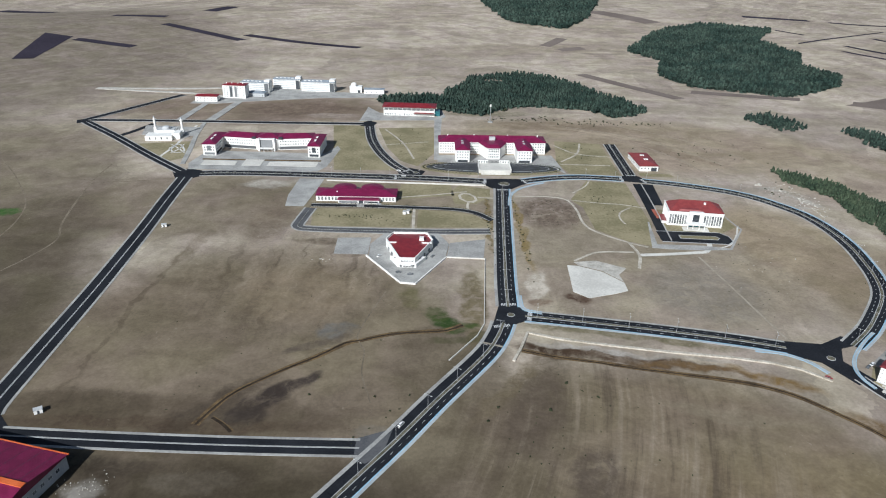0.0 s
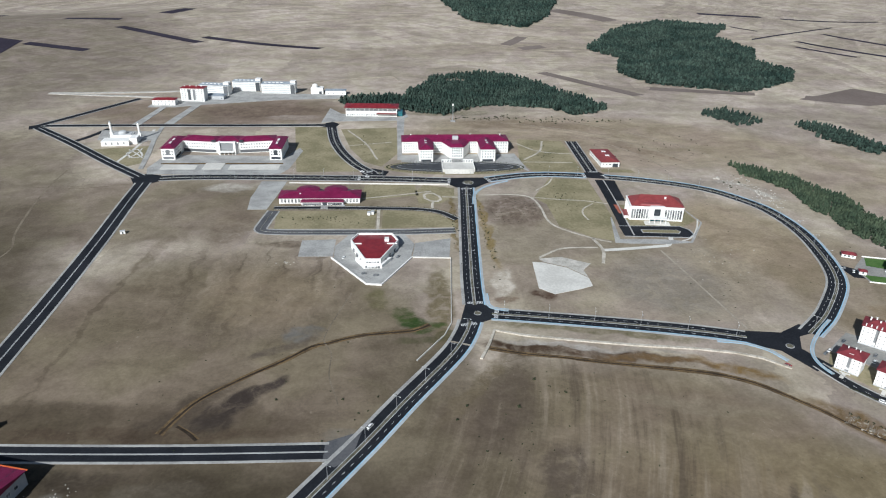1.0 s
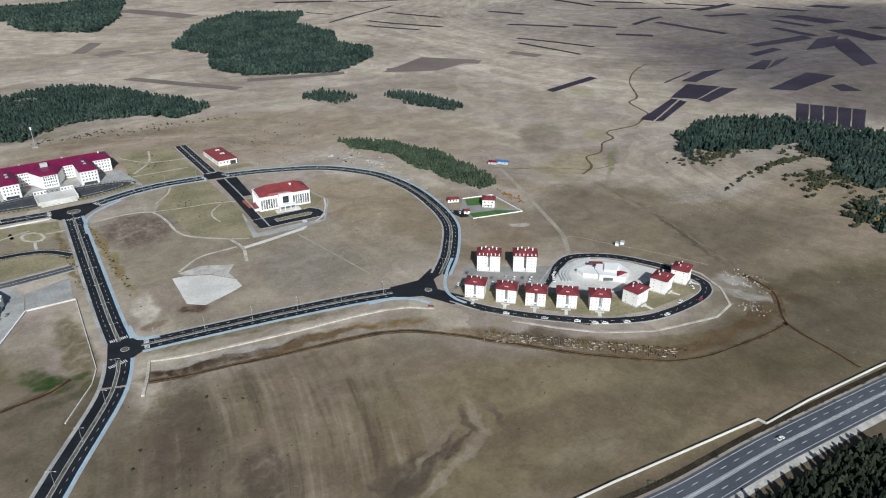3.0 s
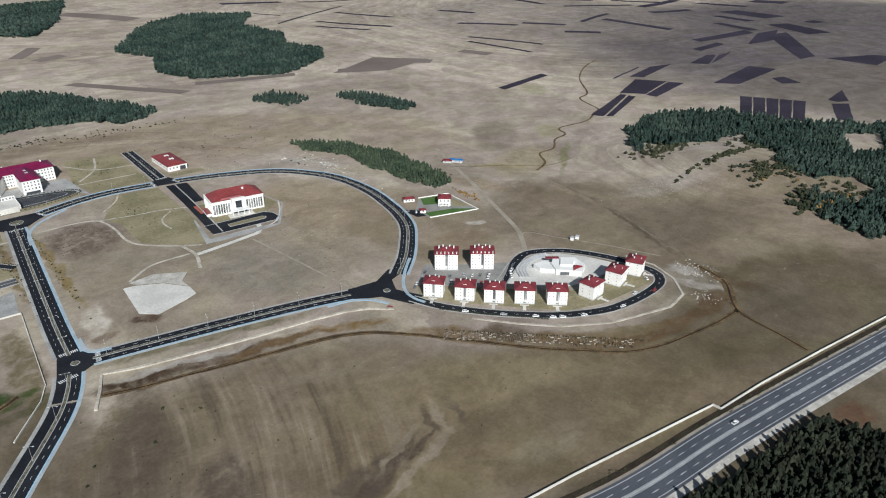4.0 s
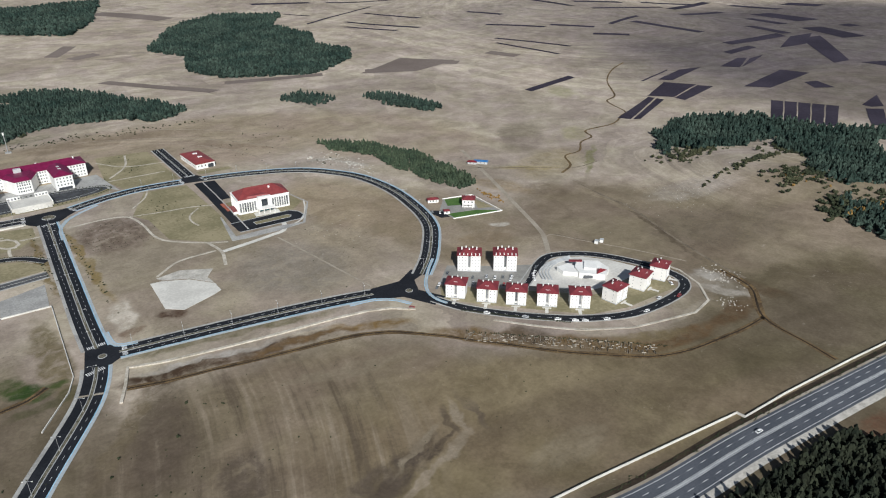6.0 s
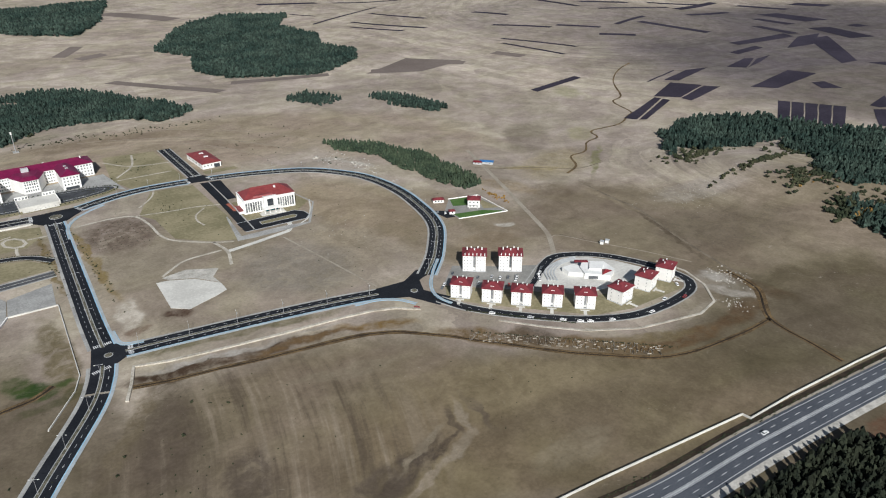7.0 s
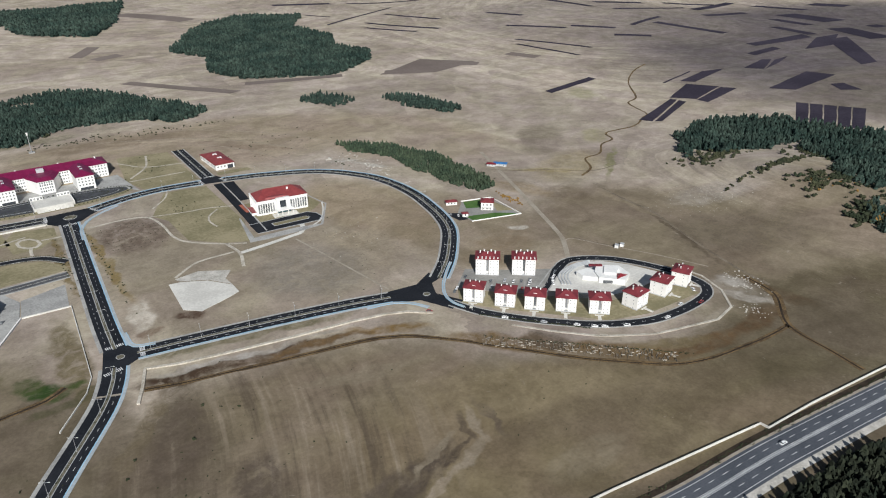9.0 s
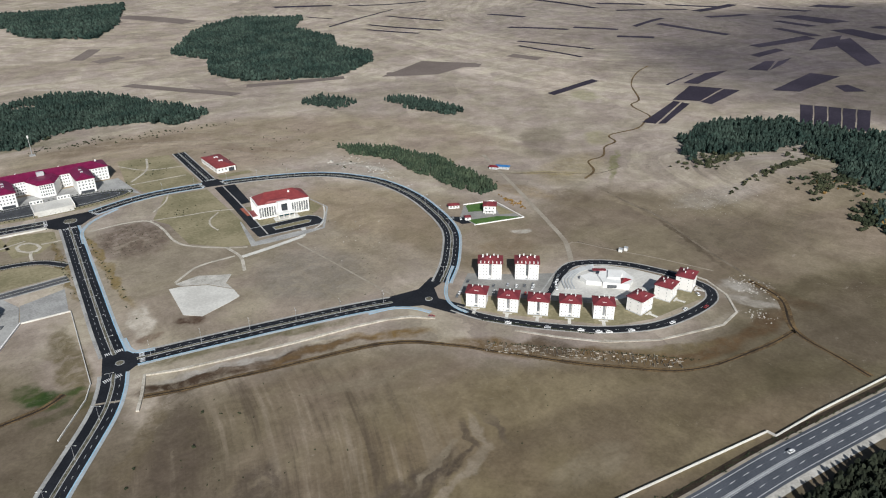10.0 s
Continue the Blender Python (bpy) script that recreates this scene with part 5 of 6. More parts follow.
# ---- angular hall ----
def angular_hall():
    b = thing("angular_hall", 0, 0, 0, "white six-sided hall with red roof and raised parapet", "hall")
    foot = [(-33, 469), (-21, 469), (-8, 503), (-13, 516.5), (-41, 516.5), (-46, 504)]
    part("wall", Form().prism(foot, -0.2, 6.4), WHITE, b)
    part("base_wall", Form().prism([(-34, 467.4), (-20, 467.4), (-13, 481), (-41, 481)], -0.2, 3.2), WHITE, b)
    cx, cy = -27, 497
    part("roof", Form().prism([(cx + (x - cx) * 0.95, cy + (y - cy) * 0.95) for x, y in foot], 6.4, 7.2, 0.55), RED, b, "red sheet roof of low pitch")
    p = Form()
    n = len(foot)
    for i in range(n):
        (x0, y0), (x1, y1) = foot[i], foot[(i + 1) % n]
        d = math.hypot(x1 - x0, y1 - y0)
        ux, uy = (x1 - x0) / d, (y1 - y0) / d
        nx, ny = -uy, ux
        p.prism([(x0 - nx * 0.1, y0 - ny * 0.1), (x1 - nx * 0.1, y1 - ny * 0.1), (x1 + nx * 0.7, y1 + ny * 0.7), (x0 + nx * 0.7, y0 + ny * 0.7)], 6.4 + 0.002 * i, 7.7 + 0.004 * i)
    part("parapet", p, WHITE, b, "white raised parapet")
    part("roof_rib", Form().box(-45, -37, 496.7, 497.5, 6.8, 7.7), WHITE, b)
    part("roof_rib", Form().box(-17, -9, 496.7, 497.5, 6.8, 7.7), WHITE, b)
    part("roof_hatch", Form().box(-19, -15.5, 501, 505, 6.6, 9.4), WHITE, b, "white rooftop box")
    windows(b, "front", 467.4, -33, -21, 5, (0.6,), 1.5, 2.0)
    windows(b, "front", 469, -32, -22, 5, (4.0,), 1.4, 1.4)
    part("canopy", Form().box(-30, -24, 464.5, 467.4, 2.7, 3.1), WHITE, b)
    for (x0, y0), (x1, y1) in ((foot[1], foot[2]), (foot[5], foot[0])):
        for u in (0.25, 0.5, 0.75):
            x, y = x0 + (x1 - x0) * u, y0 + (y1 - y0) * u
            part("side_window", Form().box(x - 1.1, x + 1.1, y - 1.1, y + 1.1, 1.2, 3.4), GLASS, b)


angular_hall()


# ---- white hall with pilasters ----
def white_hall():
    b = thing("white_hall", 219.5, 558, -7, "white hall with tall dark windows between pilasters and red roof", "hall")
    w, d, h = 46.0, 25.0, 12.2
    block(b, -w / 2, w / 2, 0, d, -0.2, h)
    part("cornice", Form().box(-w / 2 - 0.5, w / 2 + 0.5, -0.5, d + 0.5, h, h + 0.9), WHITE, b)
    part("roof", Form().add([(-w / 2 + 0.6, 0.3, h + 0.92), (w / 2 + 0.9, 0.1, h + 0.92), (w / 2 + 0.9, d - 0.5, h + 0.92), (-w / 2 + 0.6, d - 0.5, h + 0.92), (-12, 17, h + 6.0), (14, 18, h + 5.6)],
                            [(0, 1, 5, 4), (1, 2, 5), (2, 3, 4, 5), (3, 0, 4), (0, 3, 2, 1)]), FADED_RED, b, "red sheet hipped roof")
    part("roof_step", Form().prism([(-16, 1.2), (6, 1.2), (4, 8), (-12, 8)], h + 0.9, h + 2.6, 0.25), FADED_RED, b)
    for face, fixed, a, c, n in (("front", 0, -w / 2 + 0.8, -7, 7), ("front", 0, 7, w / 2 - 0.8, 7), ("left", -w / 2, 1, d - 1, 7), ("right", w / 2, 1, d - 1, 7)):
        windows(b, face, fixed, a, c, n, (1.6,), 1.75, 8.8)
        for i in range(n + 1):
            u = a + (c - a) * i / n
            f = Form().box(u - 0.3, u + 0.3, -0.45, 0.01, 0, h) if face == "front" else (Form().box(fixed - 0.45, fixed + 0.01, u - 0.3, u + 0.3, 0, h) if face == "left" else Form().box(fixed - 0.01, fixed + 0.45, u - 0.3, u + 0.3, 0, h))
            part("pilaster", f, WHITE, b)
    part("portal", Form().box(-6.0, -2.9, -3, 0.01, 0, h + 2.0).box(2.9, 6.0, -3, 0.01, 0, h + 2.0).box(-2.9, 2.9, -3, 0.01, h - 0.2, h + 2.0), WHITE, b, "tall white entrance portal")
    part("portal_glazing", Form().box(-2.85, 2.85, -1.4, -0.2, 5.2, h - 0.25), GLASS, b, "dark portal glazing")
    part("canopy", Form().box(-8, 8, -9, -3.01, 4.4, 5.2), WHITE, b, "white entrance canopy")
    for x in (-7, -2.6, 2.6, 7):
        part("column", Form().tube(x, -8, 0, 4.4, 0.45), WHITE, b)
    part("entrance_glazing", Form().box(-6, 6, -3.3, -3.02, 0.3, 4.2), TEAL_GLASS, b, "teal glass entrance")
    part("steps", Form().box(-11, 11, -11, -3.0, -0.1, 0.35).box(-10, 10, -10, -3.0, 0.35, 0.7), PALE_CONCRETE, b)
    part("roof_hatch", Form().box(8, 9.6, 12, 13.6, h + 3.4, h + 5.6), WHITE, b)
    part("side_annex", Form().box(-w / 2 - 4.2, -w / 2 - 0.02, 3, 17, -0.2, 2.6), WHITE, b)
    part("annex_roof", Form().box(-w / 2 - 4.5, -w / 2 - 0.02, 2.7, 17.3, 2.6, 3.0), FADED_RED, b, "red annex roof")


white_hall()


# ---- small hall on the stub road ----
def small_hall():
    b = thing("small_hall", 217.5, 704, 2, "low white hall with red roof and two white skylights", "hall")
    block(b, -10, 10, 0, 46, -0.2, 5.8)
    part("roof", Form().hip(-10, 10, 0, 46, 6.0, 2.6, 0.7), FADED_RED, b)
    for y in (14, 28):
        part("skylight", Form().box(-1.8, 2.4, y, y + 3.2, 7.2, 8.8), WHITE, b, "white box skylight")
    part("door", Form().box(2.5, 8.5, -0.12, 0.05, 0.1, 4.2), DARK_FRAME, b)
    windows(b, "left", -10, 2, 44, 10, (2.2,), 1.4, 1.6), windows(b, "front", 0, -9.5, 1.5, 3, (2.4,), 1.4, 1.6)


small_hall()


# ---- sports hall by the wood ----
def sports_hall():
    b = thing("sports_hall", -48, 912, -2, "two-storey white sports hall with red roof and balcony band", "sports hall")
    block(b, -35, 33, 0, 22, -0.3, 11.6)
    part("roof", Form().hip(-36, 34, -1, 23, 11.9, 3.0, 1.0), RED, b)
    part("balcony", Form().box(4, 33, -3, 0, 4.0, 4.4), WHITE, b)
    part("lower_roof", Form().box(6, 32, -5, -0.02, 4.5, 5.1), RED, b)
    part("upper_glazing", Form().box(-34, 32, -0.1, 0.05, 7.4, 10.2), GLASS, b)
    windows(b, "front", 0, -34, 4, 12, (1.0,), 1.6, 2.2)
    for i in range(12):
        part("post", Form().box(-34.6 + i * 6.1, -34.1 + i * 6.1, -0.5, -0.11, 0, 11.6), WHITE, b)
    block(b, 33.01, 40, 2, 14, -0.3, 6.5, TEAL_GLASS, "annex", "teal glazed annex")


sports_hall()


# ---- dormitories and service buildings at the back ----
def dormitory(x, y, turn, w):
    b = thing("dormitory", x, y, turn, "long white dormitory with window bands and grey roof", "dormitory", "dormitories")
    h = 14.2
    block(b, -w / 2, w / 2, 0, 15, -4, h)
    part("roof", Form().hip(-w / 2, w / 2, 0, 15, h + 0.2, 2.2, 0.7), GREY_ROOF, b)
    for z in (1.2, 4.0, 6.8, 9.6, 12.0):
        part("window_band", Form().box(-w / 2 + 1, w / 2 - 8, -0.08, 0.05, z, z + 1.2), GREY_WALL, b, "grey band of windows")
    part("stair_glazing", Form().box(w / 2 - 7, w / 2 - 0.5, -0.14, 0.05, 0, h - 1), GLASS, b)
    part("tower", Form().box(w / 2 - 7.5, w / 2 + 0.4, 2, 12, h, h + 4.0), WHITE, b)
    for i in range(5):
        part("roof_panel", Form().box(-w / 2 + 4 + i * 6, -w / 2 + 7.5 + i * 6, 3, 5, h + 0.9, h + 1.9), WHITE, b)


dormitory(-285, 1030, -8, 44), dormitory(-243, 1056, -4, 42), dormitory(-193, 1041, -3, 50)


def plain_house(name, x, y, turn, w, d, h, rise, roof, label, category, n, levels, wall=None):
    b = thing(name, x, y, turn, label, category)
    block(b, -w / 2, w / 2, 0, d, -3, h, wall)
    part("roof", Form().hip(-w / 2, w / 2, 0, d, h + 0.2, rise, 0.6), roof, b)
    windows(b, "front", 0, -w / 2 + 0.8, w / 2 - 0.8, n, levels, 1.2, 1.4)
    return b


tw = plain_house("lodging_tower", -304, 989, -4, 33, 16, 18.4, 2.2, RED, "white six-storey lodging block with red roof", "apartment block", 8, (1.5, 4.5, 7.5, 10.5, 13.5, 16))
for x in (-6, 1):
    part("stair_glazing", Form().box(x, x + 3.5, -0.15, 0.05, 2, 17), GLASS, tw)
for x in (-12, -4, 5, 12):
    chimney(tw, x, 6, 19.6, 1.2, 1.6)
plain_house("service_house", -337, 965, 0, 31, 14, 7.6, 2.0, RED, "low white service house with red roof", "house", 6, (1.2, 4.4))
plain_house("pavilion", -277, 1001, -6, 27, 14, 5.2, 2.4, GREY_ROOF, "low pavilion with blue-grey roof", "pavilion", 6, (1.4,), GREY_WALL)
plain_house("store_shed", -108, 1034, 0, 30, 12, 6.5, 1.4, GREY_ROOF, "white store shed with grey roof", "shed", 4, (1.4,))
bh = thing("boiler_house", -136, 1040, 0, "white boiler house with rounded tank top", "boiler house")
part("wall", Form().box(-9, 9, 0, 12, -3, 9), WHITE, bh)
part("tank", Form().tube(-3, 5, 9, 12, 4, 4, 14).dome(-3, 5, 12.01, 4, 2.4), WHITE, bh, "white rounded tank")
part("door", Form().box(3, 7, -0.1, 0.05, 0, 4), DARK_FRAME, bh)


# ---- mosque under construction ----
def mosque():
    b = thing("mosque", -326, 778, 6, "unfinished white mosque with two minarets and bare roof slabs", "mosque")
    part("wall", Form().box(-22, 8, 0, 16, -0.2, 5.6), WHITE, b)
    part("porch", Form().box(8, 16, 5, 20, -0.2, 7.2), WHITE, b)
    part("rear_hall", Form().box(-14, 8, 16.01, 30, -0.2, 7.6), WHITE, b)
    part("roof_slab", Form().box(-13, 7, 17, 29, 7.6, 8.2), GREY_WALL, b)
    part("drum", Form().tube(-3, 23, 8.2, 9.8, 5, 5, 16).dome(-3, 23, 9.81, 4.8, 1.8, 16), GREY_WALL, b, "bare grey dome shell")
    windows(b, "front", 0, -20, 6, 4, (1.6,), 1.4, 2.6)
    for x, y in ((-19, 34), (14, 27)):
        mn = part("minaret", Form().box(x - 1.7, x + 1.7, y - 1.7, y + 1.7, 0, 7).tube(x, y, 7, 16.5, 1.3, 1.15, 12).tube(x, y, 16.5, 17.2, 1.9, 1.9, 12).tube(x, y, 17.2, 19.0, 1.0, 1.0, 12), WHITE, b, "slim white minaret")
        part("spire", Form().tube(x, y, 19.0, 21.0, 1.05, 0.05, 12), GREY_ROOF, mn)
    part("ramp", Form().prism([(16.5, 8), (24, 14), (22, 17), (16.5, 12)], -0.1, 1.4), CONCRETE, b)


mosque()


# ---- hangar ----
def hangar():
    b = thing("hangar", -176, 251, -14, "large hangar with red sheet roof and orange ridge", "hangar")
    block(b, -70, 0, -50, 0, -0.2, 8.0, GREY_WALL)
    part("roof", Form().add([(-70.8, 0.8, 8.05), (0.8, 0.8, 8.05), (0.8, -25, 13.0), (-70.8, -25, 13.0), (-70.8, -50.8, 8.05), (0.8, -50.8, 8.05)], [(0, 3, 2, 1), (3, 4, 5, 2), (0, 1, 5, 4), (1, 2, 5), (0, 4, 3)]), CRIMSON, b, "crimson ribbed sheet roof")
    part("ridge", Form().box(-71, 1, -26.4, -23.6, 12.8, 13.3), ORANGE, b, "orange ridge cap")
    part("eave_trim", Form().box(-71, 1, 0.5, 1.2, 7.7, 8.25), ORANGE, b, "orange eave trim")
    for i in range(9):
        part("roof_seam", Form().add([(-68 + i * 8 - 0.12, 0.7, 8.12), (-68 + i * 8 + 0.12, 0.7, 8.12), (-68 + i * 8 + 0.12, -23.5, 12.75), (-68 + i * 8 - 0.12, -23.5, 12.75)], [(0, 3, 2, 1)]), DARK_FRAME, b)
    windows(b, "right", 0, -46, -4, 9, (3.2,), 2.2, 1.8)


hangar()


# ---- community centre on the plaza ----
def community_centre():
    b = thing("community_centre", 358, 302, -38, "low white community centre with flat roofs and red triangular skylight", "community centre")
    part("wall", Form().prism([(-19, 3), (-15, -4), (-4, -6), (-2, 3), (-10, 9)], -0.2, 3.4), WHITE, b)
    part("main_wall", Form().prism([(-4, -8), (14, -11), (19, 0), (13, 12), (-3, 12), (-6, 2)], -0.2, 4.4), WHITE, b)
    part("upper_wall", Form().prism([(0, -2), (9, -3), (12, 6), (2, 9)], 4.4, 5.6), WHITE, b)
    part("red_roof", Form().add([(8, -10.4, 4.45), (17.2, -3, 4.45), (9.5, -1.5, 4.45), (11.5, -5, 6.6)], [(0, 1, 3), (1, 2, 3), (2, 0, 3), (0, 2, 1)]), RED, b, "red triangular roof")
    part("red_band", Form().box(-9, 1, 9.5, 12.4, 4.4, 5.0), TILE_RED, b)
    part("glazing", Form().box(-1, 8, -9.6, -9.1, 0.5, 2.8), GLASS, b)
    for i in range(4):
        line = smooth_line([(-24 - i * 2.2, -12), (-25 - i * 2.2, 2), (-17 - i * 1.8, 16), (-6, 22 + i * 1.6)], 3)
        side = sides(line) * 0.5
        part("terrace", Form().prism([tuple(p) for p in line + side] + [tuple(p) for p in (line - side)[::-1]], 0, 0.5 + 0.2 * i), GREY_WALL, b, "stepped stone terrace")


community_centre()


# ---- villa ----
def villa():
    b = thing("villa", 370, 453, -40, "small white two-storey villa with red roof", "house")
    block(b, -5.5, 5.5, 0, 10, -0.2, 7.2)
    part("roof", Form().hip(-5.5, 5.5, 0, 10, 7.4, 2.4, 0.8), TILE_RED, b)
    part("balcony", Form().box(-4, 4, -2.4, 0, 3.2, 3.5), WHITE, b)
    for x in (-3.7, 3.7):
        part("column", Form().tube(x, -2.1, 0, 3.2, 0.25), WHITE, b)
    windows(b, "front", 0, -5, 5, 3, (0.9, 4.2), 1.3, 1.6), windows(b, "left", -5.5, 1, 9, 3, (0.9, 4.2), 1.2, 1.5)
    chimney(b, 2, 6, 9, 0.8, 1.0)


villa()
plain_house("gate_lodge", 351, 481, -25, 10, 5, 3.0, 1.4, TILE_RED, "small white lodge with red roof", "lodge", 3, (1.0,))
plain_house("guard_cabin", 345, 452, -25, 5, 4, 2.8, 1.0, TILE_RED, "tiny guard cabin with red roof", "cabin", 1, (1.0,))
plain_house("farm_shed", 448, 545, -50, 9, 5, 2.6, 0.8, RED, "farm shed with red sheet roof", "shed", 2, (0.8,), GREY_WALL)
bl = plain_house("farm_shed", 456, 540, -50, 14, 5, 2.8, 0.8, BLUE_ROOF, "farm shed with blue sheet roof", "shed", 3, (0.8,), GREY_WALL)


# ---- walls and fences ----
def low_wall(pts, h, t, material, label, name="boundary_wall"):
    tagged(part(name, ribbon(Form(), np.array(pts, float) if len(pts) < 3 else corner_line(pts), -t / 2, t / 2, -0.2, h, True), material), label, "wall", kind="structure")


def corner_line(pts):
    out = []
    for (x0, y0), (x1, y1) in zip(pts, pts[1:]):
        k = max(1, int(math.hypot(x1 - x0, y1 - y0) / 6))
        out += [(x0 + (x1 - x0) * i / k, y0 + (y1 - y0) * i / k) for i in range(k)]
    return np.array(out + [pts[-1]], float)


low_wall([(44, 347), (50, 362), (55.5, 379), (74, 372.5), (106, 366), (141, 360), (179, 355), (202, 350), (216, 344), (229, 333)], 0.9, 1.8, STONE_PATH, "low pale stone retaining wall")
low_wall([(5, 346), (23, 374), (28, 388), (33, 484)], 0.9, 0.5, PALE_CONCRETE, "low pale garden wall")
low_wall([(-118, 655), (-37, 652), (41, 649)], 1.2, 1.2, PALE_CONCRETE, "long pale promenade wall")
low_wall([(33, 484.5), (3, 486)], 1.0, 0.8, PALE_CONCRETE, "low pale parapet wall")
low_wall([(-60, 486), (-30.5, 442.5), (-19.5, 441), (3, 486)], 1.3, 0.9, CREAM, "pale parapet round the forecourt")
low_wall([(120, 163), (207, 154), (304, 141.5), (304.5, 137), (341, 135), (402, 129), (470, 121), (620, 103)], 1.4, 0.4, PALE_CONCRETE, "pale precast wall along the highway")
low_wall([(262, 291), (280, 268), (299, 248), (328, 230), (346, 225), (376, 217.5), (397, 222), (412, 240), (419, 262), (415, 285)], 0.4, 1.6, STONE_PATH, "pale stone walk round the housing")
low_wall([(363, 483), (392, 475), (389, 428), (343, 440)], 0.9, 0.3, WHITE, "white garden wall of the villa")
for i in range(7):
    low_wall([(300 + i * 0.5, 250 - i * 0.5), (300.5 + i * 0.5, 249.5 - i * 0.5)], 0.3, 1.0, STONE_PATH, "stone step")


# ---- street lamps ----
def street_lamp(double):
    b = tagged(new("street_lamp"), "double-armed steel street lamp on the median" if double else "single steel street lamp at the kerb", "street lamp", "street lamps")
    part("pole", Form().tube(0, 0, 0, 9.0, 0.13, 0.07), STEEL, b)
    for s in (-1, 1) if double else (1,):
        part("arm", Form().box(min(0, s * 1.8), max(0, s * 1.8), -0.05, 0.05, 8.85, 8.98), STEEL, b)
        part("lamp_head", Form().box(s * 2.1 - 0.45, s * 2.1 + 0.45, -0.16, 0.16, 8.78, 8.92), WHITE, b)
    part("base", Form().box(-0.25, 0.25, -0.25, 0.25, -0.1, 0.35), CONCRETE, b)
    return b


lamp = None
for key in ("south", "avenue", "lower", "arc", "arc_west", "front"):
    ln = ROADS[key]
    cut = np.concatenate([[0], np.cumsum(np.linalg.norm(np.diff(ln, axis=0), axis=1))])
    for s in np.arange(8, cut[-1], 30):
        x, y = np.interp(s, cut, ln[:, 0]), np.interp(s, cut, ln[:, 1])
        x2, y2 = np.interp(s + 2, cut, ln[:, 0]), np.interp(s + 2, cut, ln[:, 1])
        m = pose(x, y, 0.15, 0, 0, math.degrees(math.atan2(y2 - y, x2 - x)) + 90)
        if lamp is None:
            lamp = street_lamp(True)
            lamp.matrix_world = m
        else:
            copy_thing(lamp, m)
mast = thing("lattice_mast", 58, 888, 0, "tall slim steel telecom mast on the hillside", "mast")
part("pole", Form().tube(0, 0, 0, 22, 0.55, 0.3), STEEL, mast)
part("antenna", Form().tube(0, 0, 20.5, 23.5, 1.0, 1.0, 6), WHITE, mast)
part("base", Form().box(-3, 3, -3, 3, -0.5, 1.2), CONCRETE, mast)


# ---- vehicles ----
def car(colour, name):
    b = tagged(new("car"), "parked " + name + " saloon car on asphalt", "car", "parked cars")
    paint = surface(name + "_car_paint", colour, tuple(min(1, c * 1.1) for c in colour), 0.5, 2.0, 0.3, relief=0)
    part("body", Form().prism([(-2.15, -0.85), (2.15, -0.85), (2.15, 0.85), (-2.15, 0.85)], 0.35, 0.85, 0.03), paint, b)
    part("cabin", Form().prism([(-1.7, -0.78), (1.1, -0.78), (1.1, 0.78), (-1.7, 0.78)], 0.85, 1.42, 0.18), GLASS, b)
    part("roof", Form().prism([(-1.35, -0.62), (0.75, -0.62), (0.75, 0.62), (-1.35, 0.62)], 1.42, 1.48, 0.05), paint, b)
    for x in (-1.35, 1.35):
        for y in (-0.82, 0.62):
            f = Form()
            n = 10
            ring = [(math.cos(2 * math.pi * i / n) * 0.34, math.sin(2 * math.pi * i / n) * 0.34) for i in range(n)]
            f.add([(x + a, y, 0.34 + c) for a, c in ring] + [(x + a, y + 0.2, 0.34 + c) for a, c in ring], [tuple(range(n)), tuple(range(n, 2 * n))[::-1]] + [(i, n + i, n + (i + 1) % n, (i + 1) % n) for i in range(n)])
            part("wheel", f, RUBBER, b)
    return b


CARS = [car((0.78, 0.78, 0.77), "white"), car((0.30, 0.03, 0.03), "red"), car((0.10, 0.11, 0.12), "dark grey"), car((0.42, 0.43, 0.45), "silver")]
PARKED_A = [
    (300, 126.3, -6, 0),
    (-20, 287, 57, 0),
    (288, 345, 40, 2),
    (297, 340, 40, 3),
    (301, 335, 40, 0),
    (306, 332, 40, 2),
    (311, 328, 40, 0),
    (277, 361, 40, 2),
    (322, 316, 62, 0),
    (326, 321, 55, 0),
    (228, 336, -40, 1),
    (386, 238, 12, 1),
    (264, 300, -46, 0),
    (281, 281, -46, 3),
    (296, 266, -45, 0),
    (304, 258, -42, 0),
]
PARKED_B = [
    (309, 254, -40, 0),
    (322, 247, -28, 0),
    (351, 238, -5, 0),
    (372, 244, 10, 0),
    (402, 262, 80, 0),
    (396, 252, 60, 0),
    (276, 345, 40, 2),
    (279, 342, 40, 3),
    (283, 338, 40, 0),
    (287, 334, 40, 2),
    (295, 327, 40, 0),
    (299, 323, 40, 1),
    (303, 319, 40, 2),
    (289, 332, 40, 3),
    (308, 326, 40, 0),
    (312, 330, 40, 2),
]
PARKED_C = [
    (330, 324, 30, 0),
    (336, 329, 30, 2),
    (258, 348, 40, 2),
    (262, 351, 40, 0),
    (341, 457, 60, 0),
    (337, 463, 60, 2),
    (-33, 459, 20, 2),
    (-24, 456, 10, 2),
    (-50, 486, 60, 0),
    (-8, 487, 60, 2),
    (-42, 672, 0, 0),
    (-48, 688, 0, 0),
    (-72, 596, 0, 0),
    (-60, 594, 0, 3),
]
SPOTS = PARKED_A + PARKED_B + PARKED_C
used = set()
for x, y, a, k in SPOTS:
    m = pose(x, y, 0.12, 0, 0, a)
    if k in used:
        copy_thing(CARS[k], m)
    else:
        CARS[k].matrix_world = m
        used.add(k)

